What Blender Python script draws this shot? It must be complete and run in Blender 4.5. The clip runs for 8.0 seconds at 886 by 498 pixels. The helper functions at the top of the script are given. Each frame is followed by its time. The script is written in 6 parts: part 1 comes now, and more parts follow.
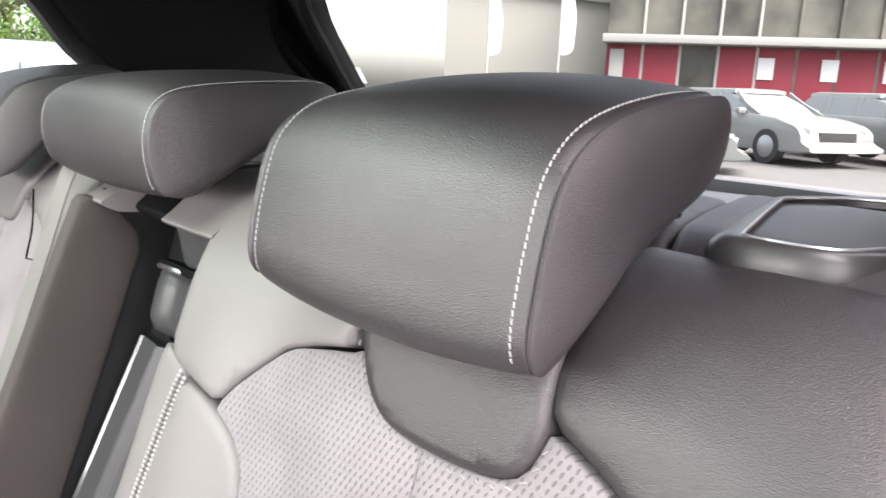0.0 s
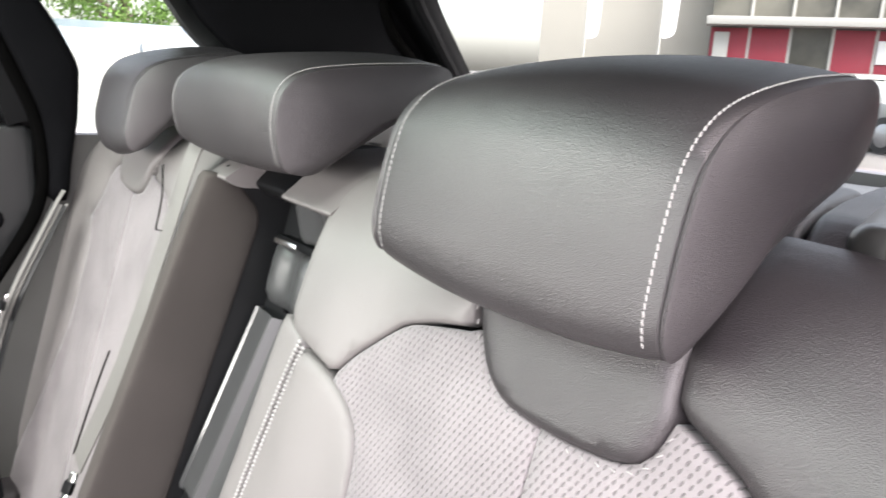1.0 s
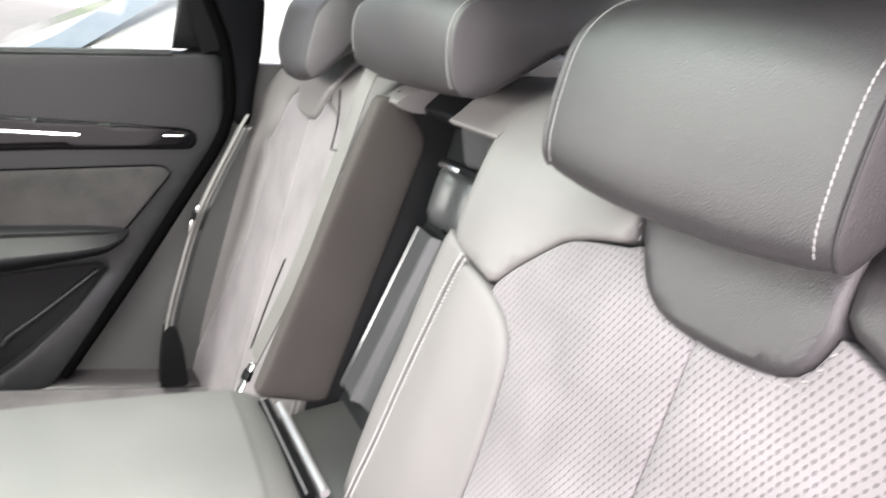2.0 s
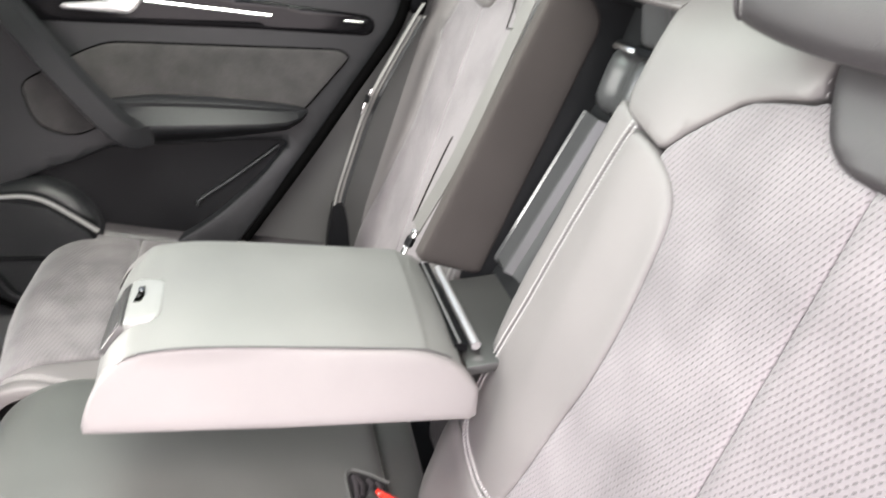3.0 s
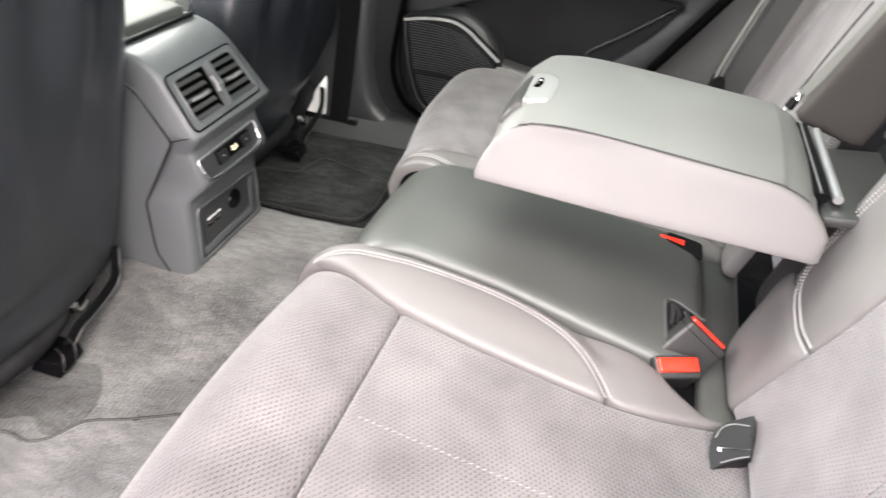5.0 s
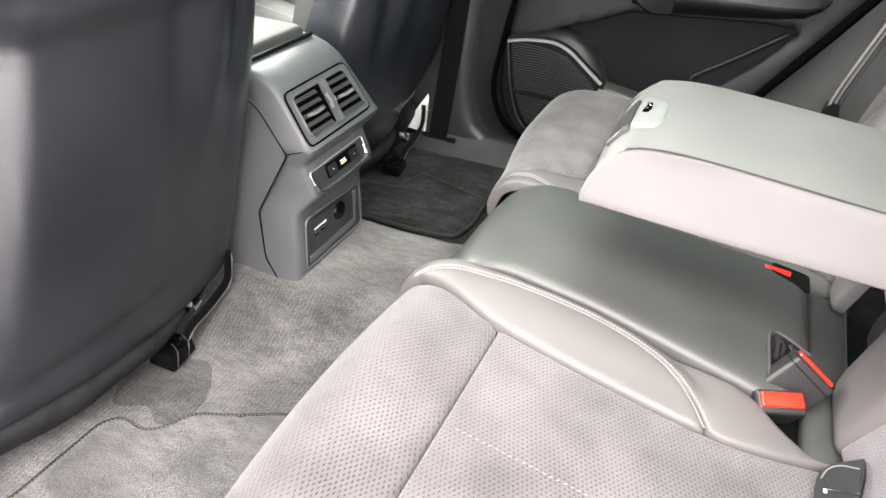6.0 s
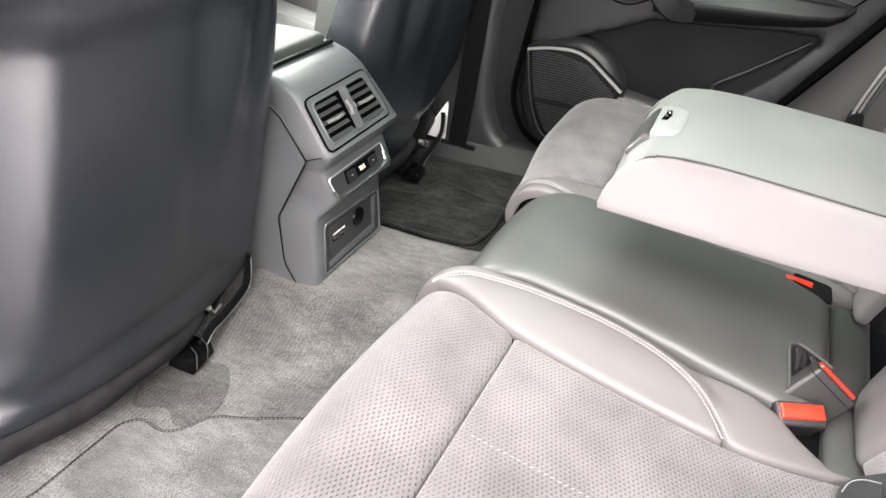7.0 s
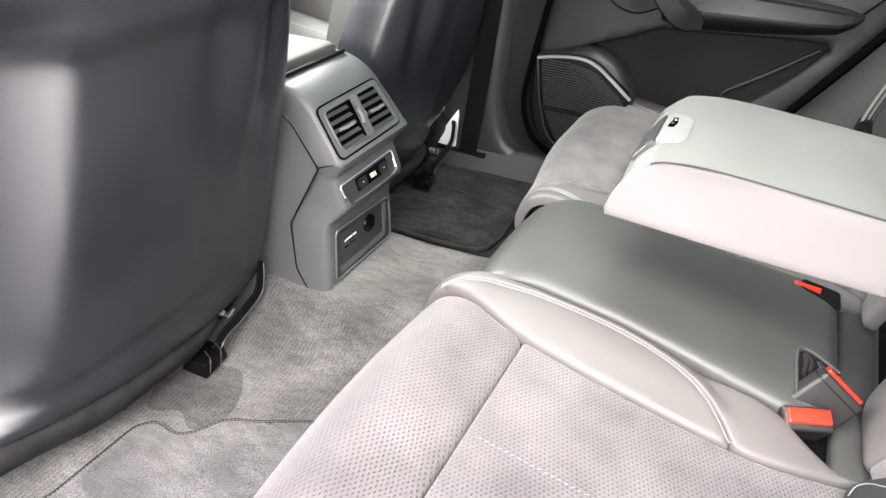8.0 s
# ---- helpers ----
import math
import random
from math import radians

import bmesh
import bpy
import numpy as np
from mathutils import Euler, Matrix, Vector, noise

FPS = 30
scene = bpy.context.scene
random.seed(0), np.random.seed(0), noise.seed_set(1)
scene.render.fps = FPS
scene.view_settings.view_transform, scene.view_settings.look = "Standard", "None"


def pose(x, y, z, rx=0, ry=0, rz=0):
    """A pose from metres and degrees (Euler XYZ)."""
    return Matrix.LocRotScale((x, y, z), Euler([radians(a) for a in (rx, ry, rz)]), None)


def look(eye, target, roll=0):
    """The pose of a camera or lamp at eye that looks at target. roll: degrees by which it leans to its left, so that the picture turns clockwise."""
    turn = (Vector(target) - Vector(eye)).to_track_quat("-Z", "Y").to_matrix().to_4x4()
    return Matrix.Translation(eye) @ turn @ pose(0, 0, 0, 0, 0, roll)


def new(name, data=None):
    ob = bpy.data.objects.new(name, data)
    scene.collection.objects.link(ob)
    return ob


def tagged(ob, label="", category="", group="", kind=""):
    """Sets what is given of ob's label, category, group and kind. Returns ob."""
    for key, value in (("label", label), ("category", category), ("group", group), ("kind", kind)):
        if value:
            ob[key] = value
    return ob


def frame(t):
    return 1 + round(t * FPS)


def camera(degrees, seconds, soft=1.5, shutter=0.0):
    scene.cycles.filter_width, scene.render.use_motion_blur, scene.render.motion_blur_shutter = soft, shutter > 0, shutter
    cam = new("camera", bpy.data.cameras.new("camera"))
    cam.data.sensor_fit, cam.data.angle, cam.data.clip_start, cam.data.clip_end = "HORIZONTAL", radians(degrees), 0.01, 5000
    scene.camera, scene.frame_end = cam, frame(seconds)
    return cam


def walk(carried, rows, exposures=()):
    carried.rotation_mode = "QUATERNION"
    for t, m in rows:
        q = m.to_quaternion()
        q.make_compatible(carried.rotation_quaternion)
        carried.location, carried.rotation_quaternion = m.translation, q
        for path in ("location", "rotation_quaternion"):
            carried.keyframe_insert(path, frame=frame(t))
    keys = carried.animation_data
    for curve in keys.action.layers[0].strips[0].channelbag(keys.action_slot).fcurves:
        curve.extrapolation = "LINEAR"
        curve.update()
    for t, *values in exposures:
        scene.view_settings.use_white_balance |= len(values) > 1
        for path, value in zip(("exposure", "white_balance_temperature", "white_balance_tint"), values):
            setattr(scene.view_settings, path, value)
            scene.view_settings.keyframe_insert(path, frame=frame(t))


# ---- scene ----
from mathutils.geometry import delaunay_2d_cdt

cam = camera(63.0, 8.0, 1.5, 0.5)
PATH = [
    (0, (-0.04, 0.013, 1.351), (1.336, 1.397, 0.916), 2.3),
    (0.5, (-0.047, 0.023, 1.349), (1.251, 1.477, 0.898), 2.4),
    (1, (-0.062, 0.024, 1.349), (1.127, 1.557, 0.862), 2.6),
    (1.5, (-0.079, 0.018, 1.34), (0.953, 1.641, 0.793), 2.9),
    (1.7, (-0.087, 0.012, 1.337), (0.871, 1.668, 0.757), 3.0),
    (2.8, (-0.131, -0.041, 1.286), (0.407, 1.711, 0.486), 3.9),
    (3, (-0.139, -0.053, 1.274), (0.323, 1.702, 0.434), 4.1),
    (3.5, (-0.134, -0.089, 1.237), (0.107, 1.659, 0.295), 4.3),
    (4, (-0.125, -0.13, 1.203), (-0.1, 1.584, 0.174), 4.8),
    (4.5, (-0.141, -0.178, 1.183), (-0.366, 1.49, 0.103), 5.0),
    (5, (-0.163, -0.215, 1.189), (-0.576, 1.41, 0.098), 4.7),
    (5.2, (-0.162, -0.233, 1.194), (-0.656, 1.375, 0.112), 4.1),
    (6.3, (-0.187, -0.24, 1.199), (-0.84, 1.325, 0.139), 3.2),
    (6.5, (-0.186, -0.241, 1.197), (-0.851, 1.324, 0.143), 3.2),
    (7, (-0.179, -0.24, 1.198), (-0.87, 1.316, 0.149), 2.8),
    (7.5, (-0.171, -0.244, 1.201), (-0.884, 1.308, 0.161), 2.4),
    (8, (-0.168, -0.252, 1.203), (-0.896, 1.3, 0.172), 2.2),
]
EXPOSE = 2.65
walk(cam, [(t, look(eye, target, roll)) for t, eye, target, roll in PATH], [(0.0, EXPOSE + 0.06, 6700, 20), (0.8, EXPOSE + 0.12, 6700, 20), (1.5, EXPOSE + 0.22, 6700, 20), (3.0, EXPOSE + 0.12, 6700, 20), (5.0, EXPOSE + 0.03, 6700, 18), (8.0, EXPOSE + 0.12, 6650, 17)])

# ---- light ----
world = bpy.data.worlds.new("sky")
scene.world = world
world.use_nodes = True
wn = world.node_tree
sky = wn.nodes.new("ShaderNodeTexSky")
sky.sky_type = "NISHITA"
sky.sun_disc = False
sky.sun_elevation = radians(48)
sky.sun_rotation = radians(150)
sky.air_density, sky.dust_density, sky.ozone_density = 1.0, 4.0, 1.0
veil = wn.nodes.new("ShaderNodeHueSaturation")
veil.inputs["Saturation"].default_value = 0.5
wn.links.new(sky.outputs[0], veil.inputs["Color"])
wn.links.new(veil.outputs[0], wn.nodes["Background"].inputs[0])
wn.nodes["Background"].inputs[1].default_value = 0.15

sun = new("sun", bpy.data.lights.new("sun", "SUN"))
sun.data.energy, sun.data.angle, sun.data.color = 1.5, radians(50), (1.0, 0.95, 0.92)
sun.matrix_world = look((-1.5, -3.0, 7.0), (0.0, 0.7, 0.6))


def window_light(name, at, target, w, h, energy, colour):
    """Skylight that falls in through a window's opening."""
    ob = new(name, bpy.data.lights.new(name, "AREA"))
    ob.data.shape, ob.data.size, ob.data.size_y = "RECTANGLE", w, h
    ob.data.energy, ob.data.color = energy, colour
    ob.matrix_world = look(at, target)


window_light("windscreen_light", (-1.62, 0.772, 1.32), (0.3, 0.772, 0.95), 1.30, 0.50, 20.0, (0.95, 1.0, 0.93))
window_light("front_window_light", (-1.35, 1.50, 1.38), (-0.6, 0.4, 0.8), 0.70, 0.34, 8.0, (0.92, 1.0, 0.91))
window_light("glass_roof_light", (-0.22, 0.7721, 1.62), (-0.20, 0.772, 0.5), 0.86, 0.62, 2.6, (0.80, 1.0, 0.86))

window_light("door_opening_light", (-0.28, -0.46, 0.87), (-0.28, 0.6, 0.72), 0.90, 1.30, 4.3, (1.0, 0.965, 0.965))

# ---- materials ----
def nodes_of(name):
    m = bpy.data.materials.new(name)
    m.use_nodes = True
    nt = m.node_tree
    return m, nt, nt.nodes["Principled BSDF"]


def link(nt, a, b):
    nt.links.new(a, b)


def tex(nt, kind, scale, coords, detail=3.0):
    n = nt.nodes.new("ShaderNodeTex" + kind)
    n.inputs["Scale"].default_value = scale
    if kind == "Noise":
        n.inputs["Detail"].default_value = detail
    link(nt, coords, n.inputs["Vector"])
    return n


def mixed(nt, fac, a, b):
    n = nt.nodes.new("ShaderNodeMix")
    n.data_type = "RGBA"
    link(nt, fac, n.inputs[0])
    n.inputs[6].default_value = (*a, 1)
    n.inputs[7].default_value = (*b, 1)
    return n.outputs[2]


def ramp(nt, value, lo, hi):
    n = nt.nodes.new("ShaderNodeMapRange")
    link(nt, value, n.inputs[0])
    n.inputs[1].default_value, n.inputs[2].default_value = lo, hi
    return n.outputs[0]


def bump(nt, bsdf, height, strength, distance):
    n = nt.nodes.new("ShaderNodeBump")
    n.inputs["Strength"].default_value = strength
    n.inputs["Distance"].default_value = distance
    link(nt, height, n.inputs["Height"])
    link(nt, n.outputs[0], bsdf.inputs["Normal"])
    return n


def soft(name, a, b, rough=0.5, grain=900.0, relief=0.25, depth=0.0004, blotch=9.0, spec=0.5, coat=0.0, sheen=0.0, fleck=0.0, fleck_scale=400.0):
    """Leather, plastic, carpet: two tones in broad blotches and a fine grain in relief."""
    m, nt, p = nodes_of(name)
    co = nt.nodes.new("ShaderNodeTexCoord").outputs["Object"]
    big = tex(nt, "Noise", blotch, co, 4)
    tone = mixed(nt, ramp(nt, big.outputs[0], 0.3, 0.7), a, b)
    if fleck:
        fl_n = tex(nt, "Noise", fleck_scale, co, 3)
        mul = nt.nodes.new("ShaderNodeMapRange")
        link(nt, fl_n.outputs[0], mul.inputs[0])
        mul.inputs[1].default_value, mul.inputs[2].default_value = 0.3, 0.7
        mul.inputs[3].default_value, mul.inputs[4].default_value = 1 - fleck, 1 + fleck
        vm = nt.nodes.new("ShaderNodeVectorMath")
        vm.operation = "SCALE"
        link(nt, tone, vm.inputs[0])
        link(nt, mul.outputs[0], vm.inputs["Scale"])
        tone = vm.outputs[0]
    link(nt, tone, p.inputs["Base Color"])
    v = tex(nt, "Voronoi", grain, co)
    fine = tex(nt, "Noise", grain * 0.45, co, 2)
    add = nt.nodes.new("ShaderNodeMath")
    add.operation = "MULTIPLY_ADD"
    link(nt, fine.outputs[0], add.inputs[0])
    add.inputs[1].default_value = 0.2
    link(nt, v.outputs["Distance"], add.inputs[2])
    bump(nt, p, add.outputs[0], relief, depth)
    wear = nt.nodes.new("ShaderNodeMapRange")
    link(nt, big.outputs[0], wear.inputs[0])
    wear.inputs[3].default_value, wear.inputs[4].default_value = rough - 0.06, rough + 0.06
    link(nt, wear.outputs[0], p.inputs["Roughness"])
    p.inputs["Specular IOR Level"].default_value = spec
    p.inputs["Sheen Weight"].default_value = sheen
    p.inputs["Coat Weight"].default_value = coat
    return m


def woven(name, a, b, pitch_u, pitch_v, slit_u, slit_v, depth, rough=0.85, dip=0.5, turn=0.0, patch=14.0):
    """Cloth of small raised cells, in staggered rows, each with a sunk slit; laid out in metres on the panel."""
    m, nt, p = nodes_of(name)
    uv = nt.nodes.new("ShaderNodeTexCoord").outputs["UV"]
    ob = nt.nodes.new("ShaderNodeTexCoord").outputs["Object"]

    def calc(op, x, y=None, z=None):
        n = nt.nodes.new("ShaderNodeMath")
        n.operation = op
        for i, q in enumerate((x, y, z)):
            if q is None:
                continue
            if isinstance(q, (int, float)):
                n.inputs[i].default_value = q
            else:
                link(nt, q, n.inputs[i])
        return n.outputs[0]

    mp = nt.nodes.new("ShaderNodeMapping")
    mp.inputs["Rotation"].default_value = (0, 0, radians(turn))
    link(nt, uv, mp.inputs[0])
    warp = tex(nt, "Noise", 60.0, ob, 2)
    off = nt.nodes.new("ShaderNodeVectorMath")
    off.operation = "MULTIPLY_ADD"
    link(nt, warp.outputs["Color"], off.inputs[0])
    off.inputs[1].default_value = (0.0022, 0.0022, 0.0)
    link(nt, mp.outputs[0], off.inputs[2])
    xyz = nt.nodes.new("ShaderNodeSeparateXYZ")
    link(nt, off.outputs[0], xyz.inputs[0])
    v = calc("DIVIDE", xyz.outputs[1], pitch_v)
    row = calc("FLOOR", v)
    fv = calc("SUBTRACT", calc("SUBTRACT", v, row), 0.5)
    u = calc("ADD", calc("DIVIDE", xyz.outputs[0], pitch_u), calc("MULTIPLY", row, 0.5))
    fu = calc("SUBTRACT", calc("FRACT", u), 0.5)
    # slit: a soft-edged ellipse in the middle of each cell
    su, sv = calc("DIVIDE", fu, slit_u), calc("DIVIDE", fv, slit_v)
    r2 = calc("ADD", calc("MULTIPLY", su, su), calc("MULTIPLY", sv, sv))
    slit = nt.nodes.new("ShaderNodeMapRange")
    slit.interpolation_type = "SMOOTHSTEP"
    link(nt, r2, slit.inputs[0])
    slit.inputs[1].default_value, slit.inputs[2].default_value = 1.5, 0.35
    big = tex(nt, "Noise", patch, ob, 5)
    broad = tex(nt, "Noise", patch * 0.3, ob, 3)
    nap = tex(nt, "Noise", 900.0, ob, 3)
    mixn = calc("MULTIPLY_ADD", broad.outputs[0], 0.6, calc("MULTIPLY", big.outputs[0], 0.4))
    tone = mixed(nt, ramp(nt, mixn, 0.38, 0.62), a, b)
    dark = nt.nodes.new("ShaderNodeMix")
    dark.data_type = "RGBA"
    link(nt, slit.outputs[0], dark.inputs[0])
    sunk = nt.nodes.new("ShaderNodeVectorMath")
    sunk.operation = "SCALE"
    link(nt, tone, sunk.inputs[0])
    sunk.inputs["Scale"].default_value = dip
    link(nt, tone, dark.inputs[6])
    link(nt, sunk.outputs[0], dark.inputs[7])
    link(nt, dark.outputs[2], p.inputs["Base Color"])
    fuzz = calc("MULTIPLY", nap.outputs[0], 0.45)
    bump(nt, p, calc("SUBTRACT", fuzz, slit.outputs[0]), 0.75, depth)
    p.inputs["Roughness"].default_value = rough
    p.inputs["Specular IOR Level"].default_value = 0.25
    p.inputs["Sheen Weight"].default_value = 0.2
    p.inputs["Sheen Roughness"].default_value = 0.4
    return m


def plain(name, colour, rough=0.4, metal=0.0, glow=0.0, coat=0.0, vary=0.12, spec=0.5):
    m, nt, p = nodes_of(name)
    co = nt.nodes.new("ShaderNodeTexCoord").outputs["Object"]
    n = tex(nt, "Noise", 25.0, co, 4)
    dim = tuple(c * (1 - vary) for c in colour)
    link(nt, mixed(nt, ramp(nt, n.outputs[0], 0.3, 0.7), dim, colour), p.inputs["Base Color"])
    p.inputs["Roughness"].default_value, p.inputs["Metallic"].default_value = rough, metal
    p.inputs["Coat Weight"].default_value = coat
    p.inputs["Specular IOR Level"].default_value = spec
    if glow:
        p.inputs["Emission Color"].default_value = (*colour, 1)
        p.inputs["Emission Strength"].default_value = glow
    return m


def glassy(name, tint=(1, 1, 1)):
    m, nt, p = nodes_of(name)
    nt.nodes.remove(p)
    tr, gl, mx = nt.nodes.new("ShaderNodeBsdfTransparent"), nt.nodes.new("ShaderNodeBsdfGlossy"), nt.nodes.new("ShaderNodeMixShader")
    tr.inputs[0].default_value = (*tint, 1)
    gl.inputs["Roughness"].default_value = 0.02
    mx.inputs[0].default_value = 0.05
    link(nt, tr.outputs[0], mx.inputs[1])
    link(nt, gl.outputs[0], mx.inputs[2])
    link(nt, mx.outputs[0], nt.nodes["Material Output"].inputs[0])
    return m


def pile(name, a, b, scale=300.0, strokes=26.0, depth=0.004, sheen=0.2, ribs=0.0):
    """Cut pile: broad brushed patches, short lighter and darker strokes, and single tufts."""
    m, nt, p = nodes_of(name)
    co = nt.nodes.new("ShaderNodeTexCoord").outputs["Object"]
    big = tex(nt, "Noise", 8.0, co, 1.2)
    mp = nt.nodes.new("ShaderNodeMapping")
    mp.inputs["Scale"].default_value = (1.0, 2.6, 1.0)
    mp.inputs["Rotation"].default_value = (0, 0, 0.6)
    link(nt, co, mp.inputs[0])
    brush = tex(nt, "Noise", strokes, mp.outputs[0], 4)
    tuft = tex(nt, "Noise", scale, co, 3)
    tone = mixed(nt, ramp(nt, big.outputs[0], 0.40, 0.60), a, b)
    for src, lo, hi, amt in ((brush, 0.36, 0.64, 0.24), (tuft, 0.34, 0.66, 0.62)):
        mr = nt.nodes.new("ShaderNodeMapRange")
        link(nt, src.outputs[0], mr.inputs[0])
        mr.inputs[1].default_value, mr.inputs[2].default_value = lo, hi
        mr.inputs[3].default_value, mr.inputs[4].default_value = 1 - amt, 1 + amt
        vm = nt.nodes.new("ShaderNodeVectorMath")
        vm.operation = "SCALE"
        link(nt, tone, vm.inputs[0])
        link(nt, mr.outputs[0], vm.inputs["Scale"])
        tone = vm.outputs[0]
    link(nt, tone, p.inputs["Base Color"])
    add = nt.nodes.new("ShaderNodeMath")
    add.operation = "ADD"
    link(nt, tuft.outputs[0], add.inputs[0])
    link(nt, brush.outputs[0], add.inputs[1])
    relief = add.outputs[0]
    if ribs:
        # faint ribs across the carpet, where it was stretched over the tunnel
        wv = tex(nt, "Wave", ribs, co)
        wv.inputs["Distortion"].default_value, wv.inputs["Detail"].default_value = 1.6, 2.0
        wv.inputs["Detail Scale"].default_value = 0.35
        rb = nt.nodes.new("ShaderNodeMath")
        rb.operation = "MULTIPLY_ADD"
        link(nt, wv.outputs["Fac"], rb.inputs[0])
        rb.inputs[1].default_value = 0.12
        link(nt, relief, rb.inputs[2])
        relief = rb.outputs[0]
    bump(nt, p, relief, 1.0, depth)
    p.inputs["Roughness"].default_value = 0.95
    p.inputs["Specular IOR Level"].default_value = 0.1 if sheen > 0.1 else 0.02
    p.inputs["Sheen Weight"].default_value = sheen
    return m


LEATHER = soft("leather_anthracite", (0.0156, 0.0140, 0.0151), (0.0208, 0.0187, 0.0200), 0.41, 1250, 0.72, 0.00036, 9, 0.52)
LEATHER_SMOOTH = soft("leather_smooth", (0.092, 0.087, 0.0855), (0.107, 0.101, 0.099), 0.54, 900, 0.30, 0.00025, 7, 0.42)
FABRIC = woven("seat_weave", (0.096, 0.0885, 0.0915), (0.152, 0.1400, 0.1440), 0.0064, 0.0050, 0.31, 0.16, 0.0009, 0.85, 0.57, 60)
FABRIC_CUSHION = woven("cushion_weave", (0.064, 0.0602, 0.0611), (0.118, 0.1108, 0.1121), 0.0060, 0.0060, 0.15, 0.38, 0.0024, 0.88, 0.36, 8)
FABRIC_FAR = woven("cushion_weave_smooth", (0.062, 0.0585, 0.0597), (0.118, 0.1108, 0.1125), 0.0070, 0.0072, 0.16, 0.44, 0.0007, 0.9, 0.74, 8, 24.0)
CARPET_DARK = pile("carpet_darker", (0.0275, 0.0278, 0.0268), (0.0560, 0.0567, 0.0545), 480, 30, 0.004, 0.1, 40.0)
THREAD = plain("thread_pale", (0.235, 0.229, 0.225), 0.85)
THREAD_DARK = plain("thread_dark", (0.03, 0.03, 0.03), 0.8)
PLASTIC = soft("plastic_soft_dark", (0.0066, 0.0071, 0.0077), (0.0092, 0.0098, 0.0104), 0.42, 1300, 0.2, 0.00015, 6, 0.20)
PLASTIC_GREY = soft("plastic_grey", (0.050, 0.0537, 0.0563), (0.059, 0.0632, 0.0662), 0.44, 1300, 0.4, 0.0003, 6, 0.4)
BLACK = soft("plastic_black", (0.0032, 0.0034, 0.0038), (0.0050, 0.0052, 0.0056), 0.45, 1600, 0.15, 0.0002, 8, 0.06)
GLOSS = plain("gloss_black", (0.0022, 0.0022, 0.0025), 0.10, 0, 0, 0, 0.1, 0.10)
SHELL = soft("seat_shell_black", (0.0054, 0.0069, 0.0090), (0.0084, 0.0104, 0.0132), 0.22, 1500, 0.6, 0.00024, 10, 1.0, 0.0, 0, 0.25, 1400)
LINING = soft("headliner_black", (0.0022, 0.0023, 0.0028), (0.0032, 0.0033, 0.0038), 0.9, 900, 0.3, 0.0005, 9, 0.03)
CARPET = pile("carpet_grey", (0.0350, 0.0354, 0.0338), (0.0760, 0.0768, 0.0735), 480, 30, 0.004, 0.2, 40.0)
MAT = pile("mat_velour", (0.0310, 0.0314, 0.0310), (0.0610, 0.0617, 0.0605), 520, 24, 0.003)
DOOR_SUEDE = soft("suede_dark", (0.014, 0.0135, 0.0135), (0.026, 0.025, 0.0245), 0.9, 1200, 0.4, 0.0004, 22, 0.2, 0, 0.2, 0.15, 500)
BROWN = soft("side_cloth_brown", (0.027, 0.0240, 0.0222), (0.034, 0.0304, 0.0282), 0.85, 1500, 0.5, 0.0004, 7, 0.2)
CHROME = plain("satin_chrome", (0.75, 0.75, 0.74), 0.22, 1.0)
SILVER = plain("silver_plastic", (0.20, 0.20, 0.195), 0.35, 0.4)
HATCH = plain("hatch_grey", (0.034, 0.0352, 0.0361), 0.30)
CATCH = plain("catch_pale", (0.125, 0.128, 0.122), 0.35)
RED = plain("red_button", (0.72, 0.030, 0.014), 0.18, 0, 0, 0.3, 0.1, 0.7)
WEBBING = soft("belt_webbing", (0.082, 0.080, 0.076), (0.098, 0.096, 0.091), 0.6, 700, 0.35, 0.0004, 14, 0.3)
WEBBING_BLACK = soft("belt_webbing_black", (0.0012, 0.0013, 0.0016), (0.0018, 0.0019, 0.0023), 0.7, 700, 0.3, 0.0003, 9, 0.1)
DIGITS = plain("display_digits", (1.0, 0.88, 0.62), 0.5, 0, 0.12, 0, 0)
# dark velour: the far footwell's shade put into the colour; also edge binding
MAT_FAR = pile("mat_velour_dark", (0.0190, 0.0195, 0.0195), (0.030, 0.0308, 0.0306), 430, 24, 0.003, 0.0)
PLASTIC_MID = soft("plastic_mid", (0.014, 0.0150, 0.0157), (0.0185, 0.0195, 0.0202), 0.38, 1300, 0.2, 0.00015, 6, 0.38)
BEZEL = soft("satin_bezel", (0.022, 0.0224, 0.0216), (0.028, 0.0284, 0.0274), 0.36, 1300, 0.1, 0.0001, 6, 0.5)
LEATHER_MIDDLE = soft("leather_middle", (0.046, 0.0490, 0.0455), (0.056, 0.0595, 0.0555), 0.46, 900, 0.45, 0.0003, 7, 0.48)
LID = soft("leather_lid", (0.040, 0.0420, 0.0395), (0.049, 0.0515, 0.0485), 0.75, 900, 0.35, 0.0003, 7, 0.12)
QUARTER = soft("plastic_quarter", (0.032, 0.0325, 0.031), (0.040, 0.0405, 0.039), 0.5, 1300, 0.2, 0.00015, 6, 0.35)
HEM = soft("hem_suede", (0.0080, 0.0082, 0.0087), (0.017, 0.0172, 0.0178), 0.9, 1000, 0.5, 0.0004, 30, 0.1, 0, 0.0, 0.25, 500)
BUCKLE = soft("buckle_grey", (0.018, 0.018, 0.0175), (0.023, 0.023, 0.0225), 0.4, 1500, 0.15, 0.0002, 8, 0.4)
# greener than leather_smooth: tint of the light from above put into the colour
LEATHER_TOP = soft("leather_roof_tint", (0.076, 0.0775, 0.0735), (0.090, 0.0915, 0.087), 0.52, 900, 0.35, 0.00028, 7, 0.42)
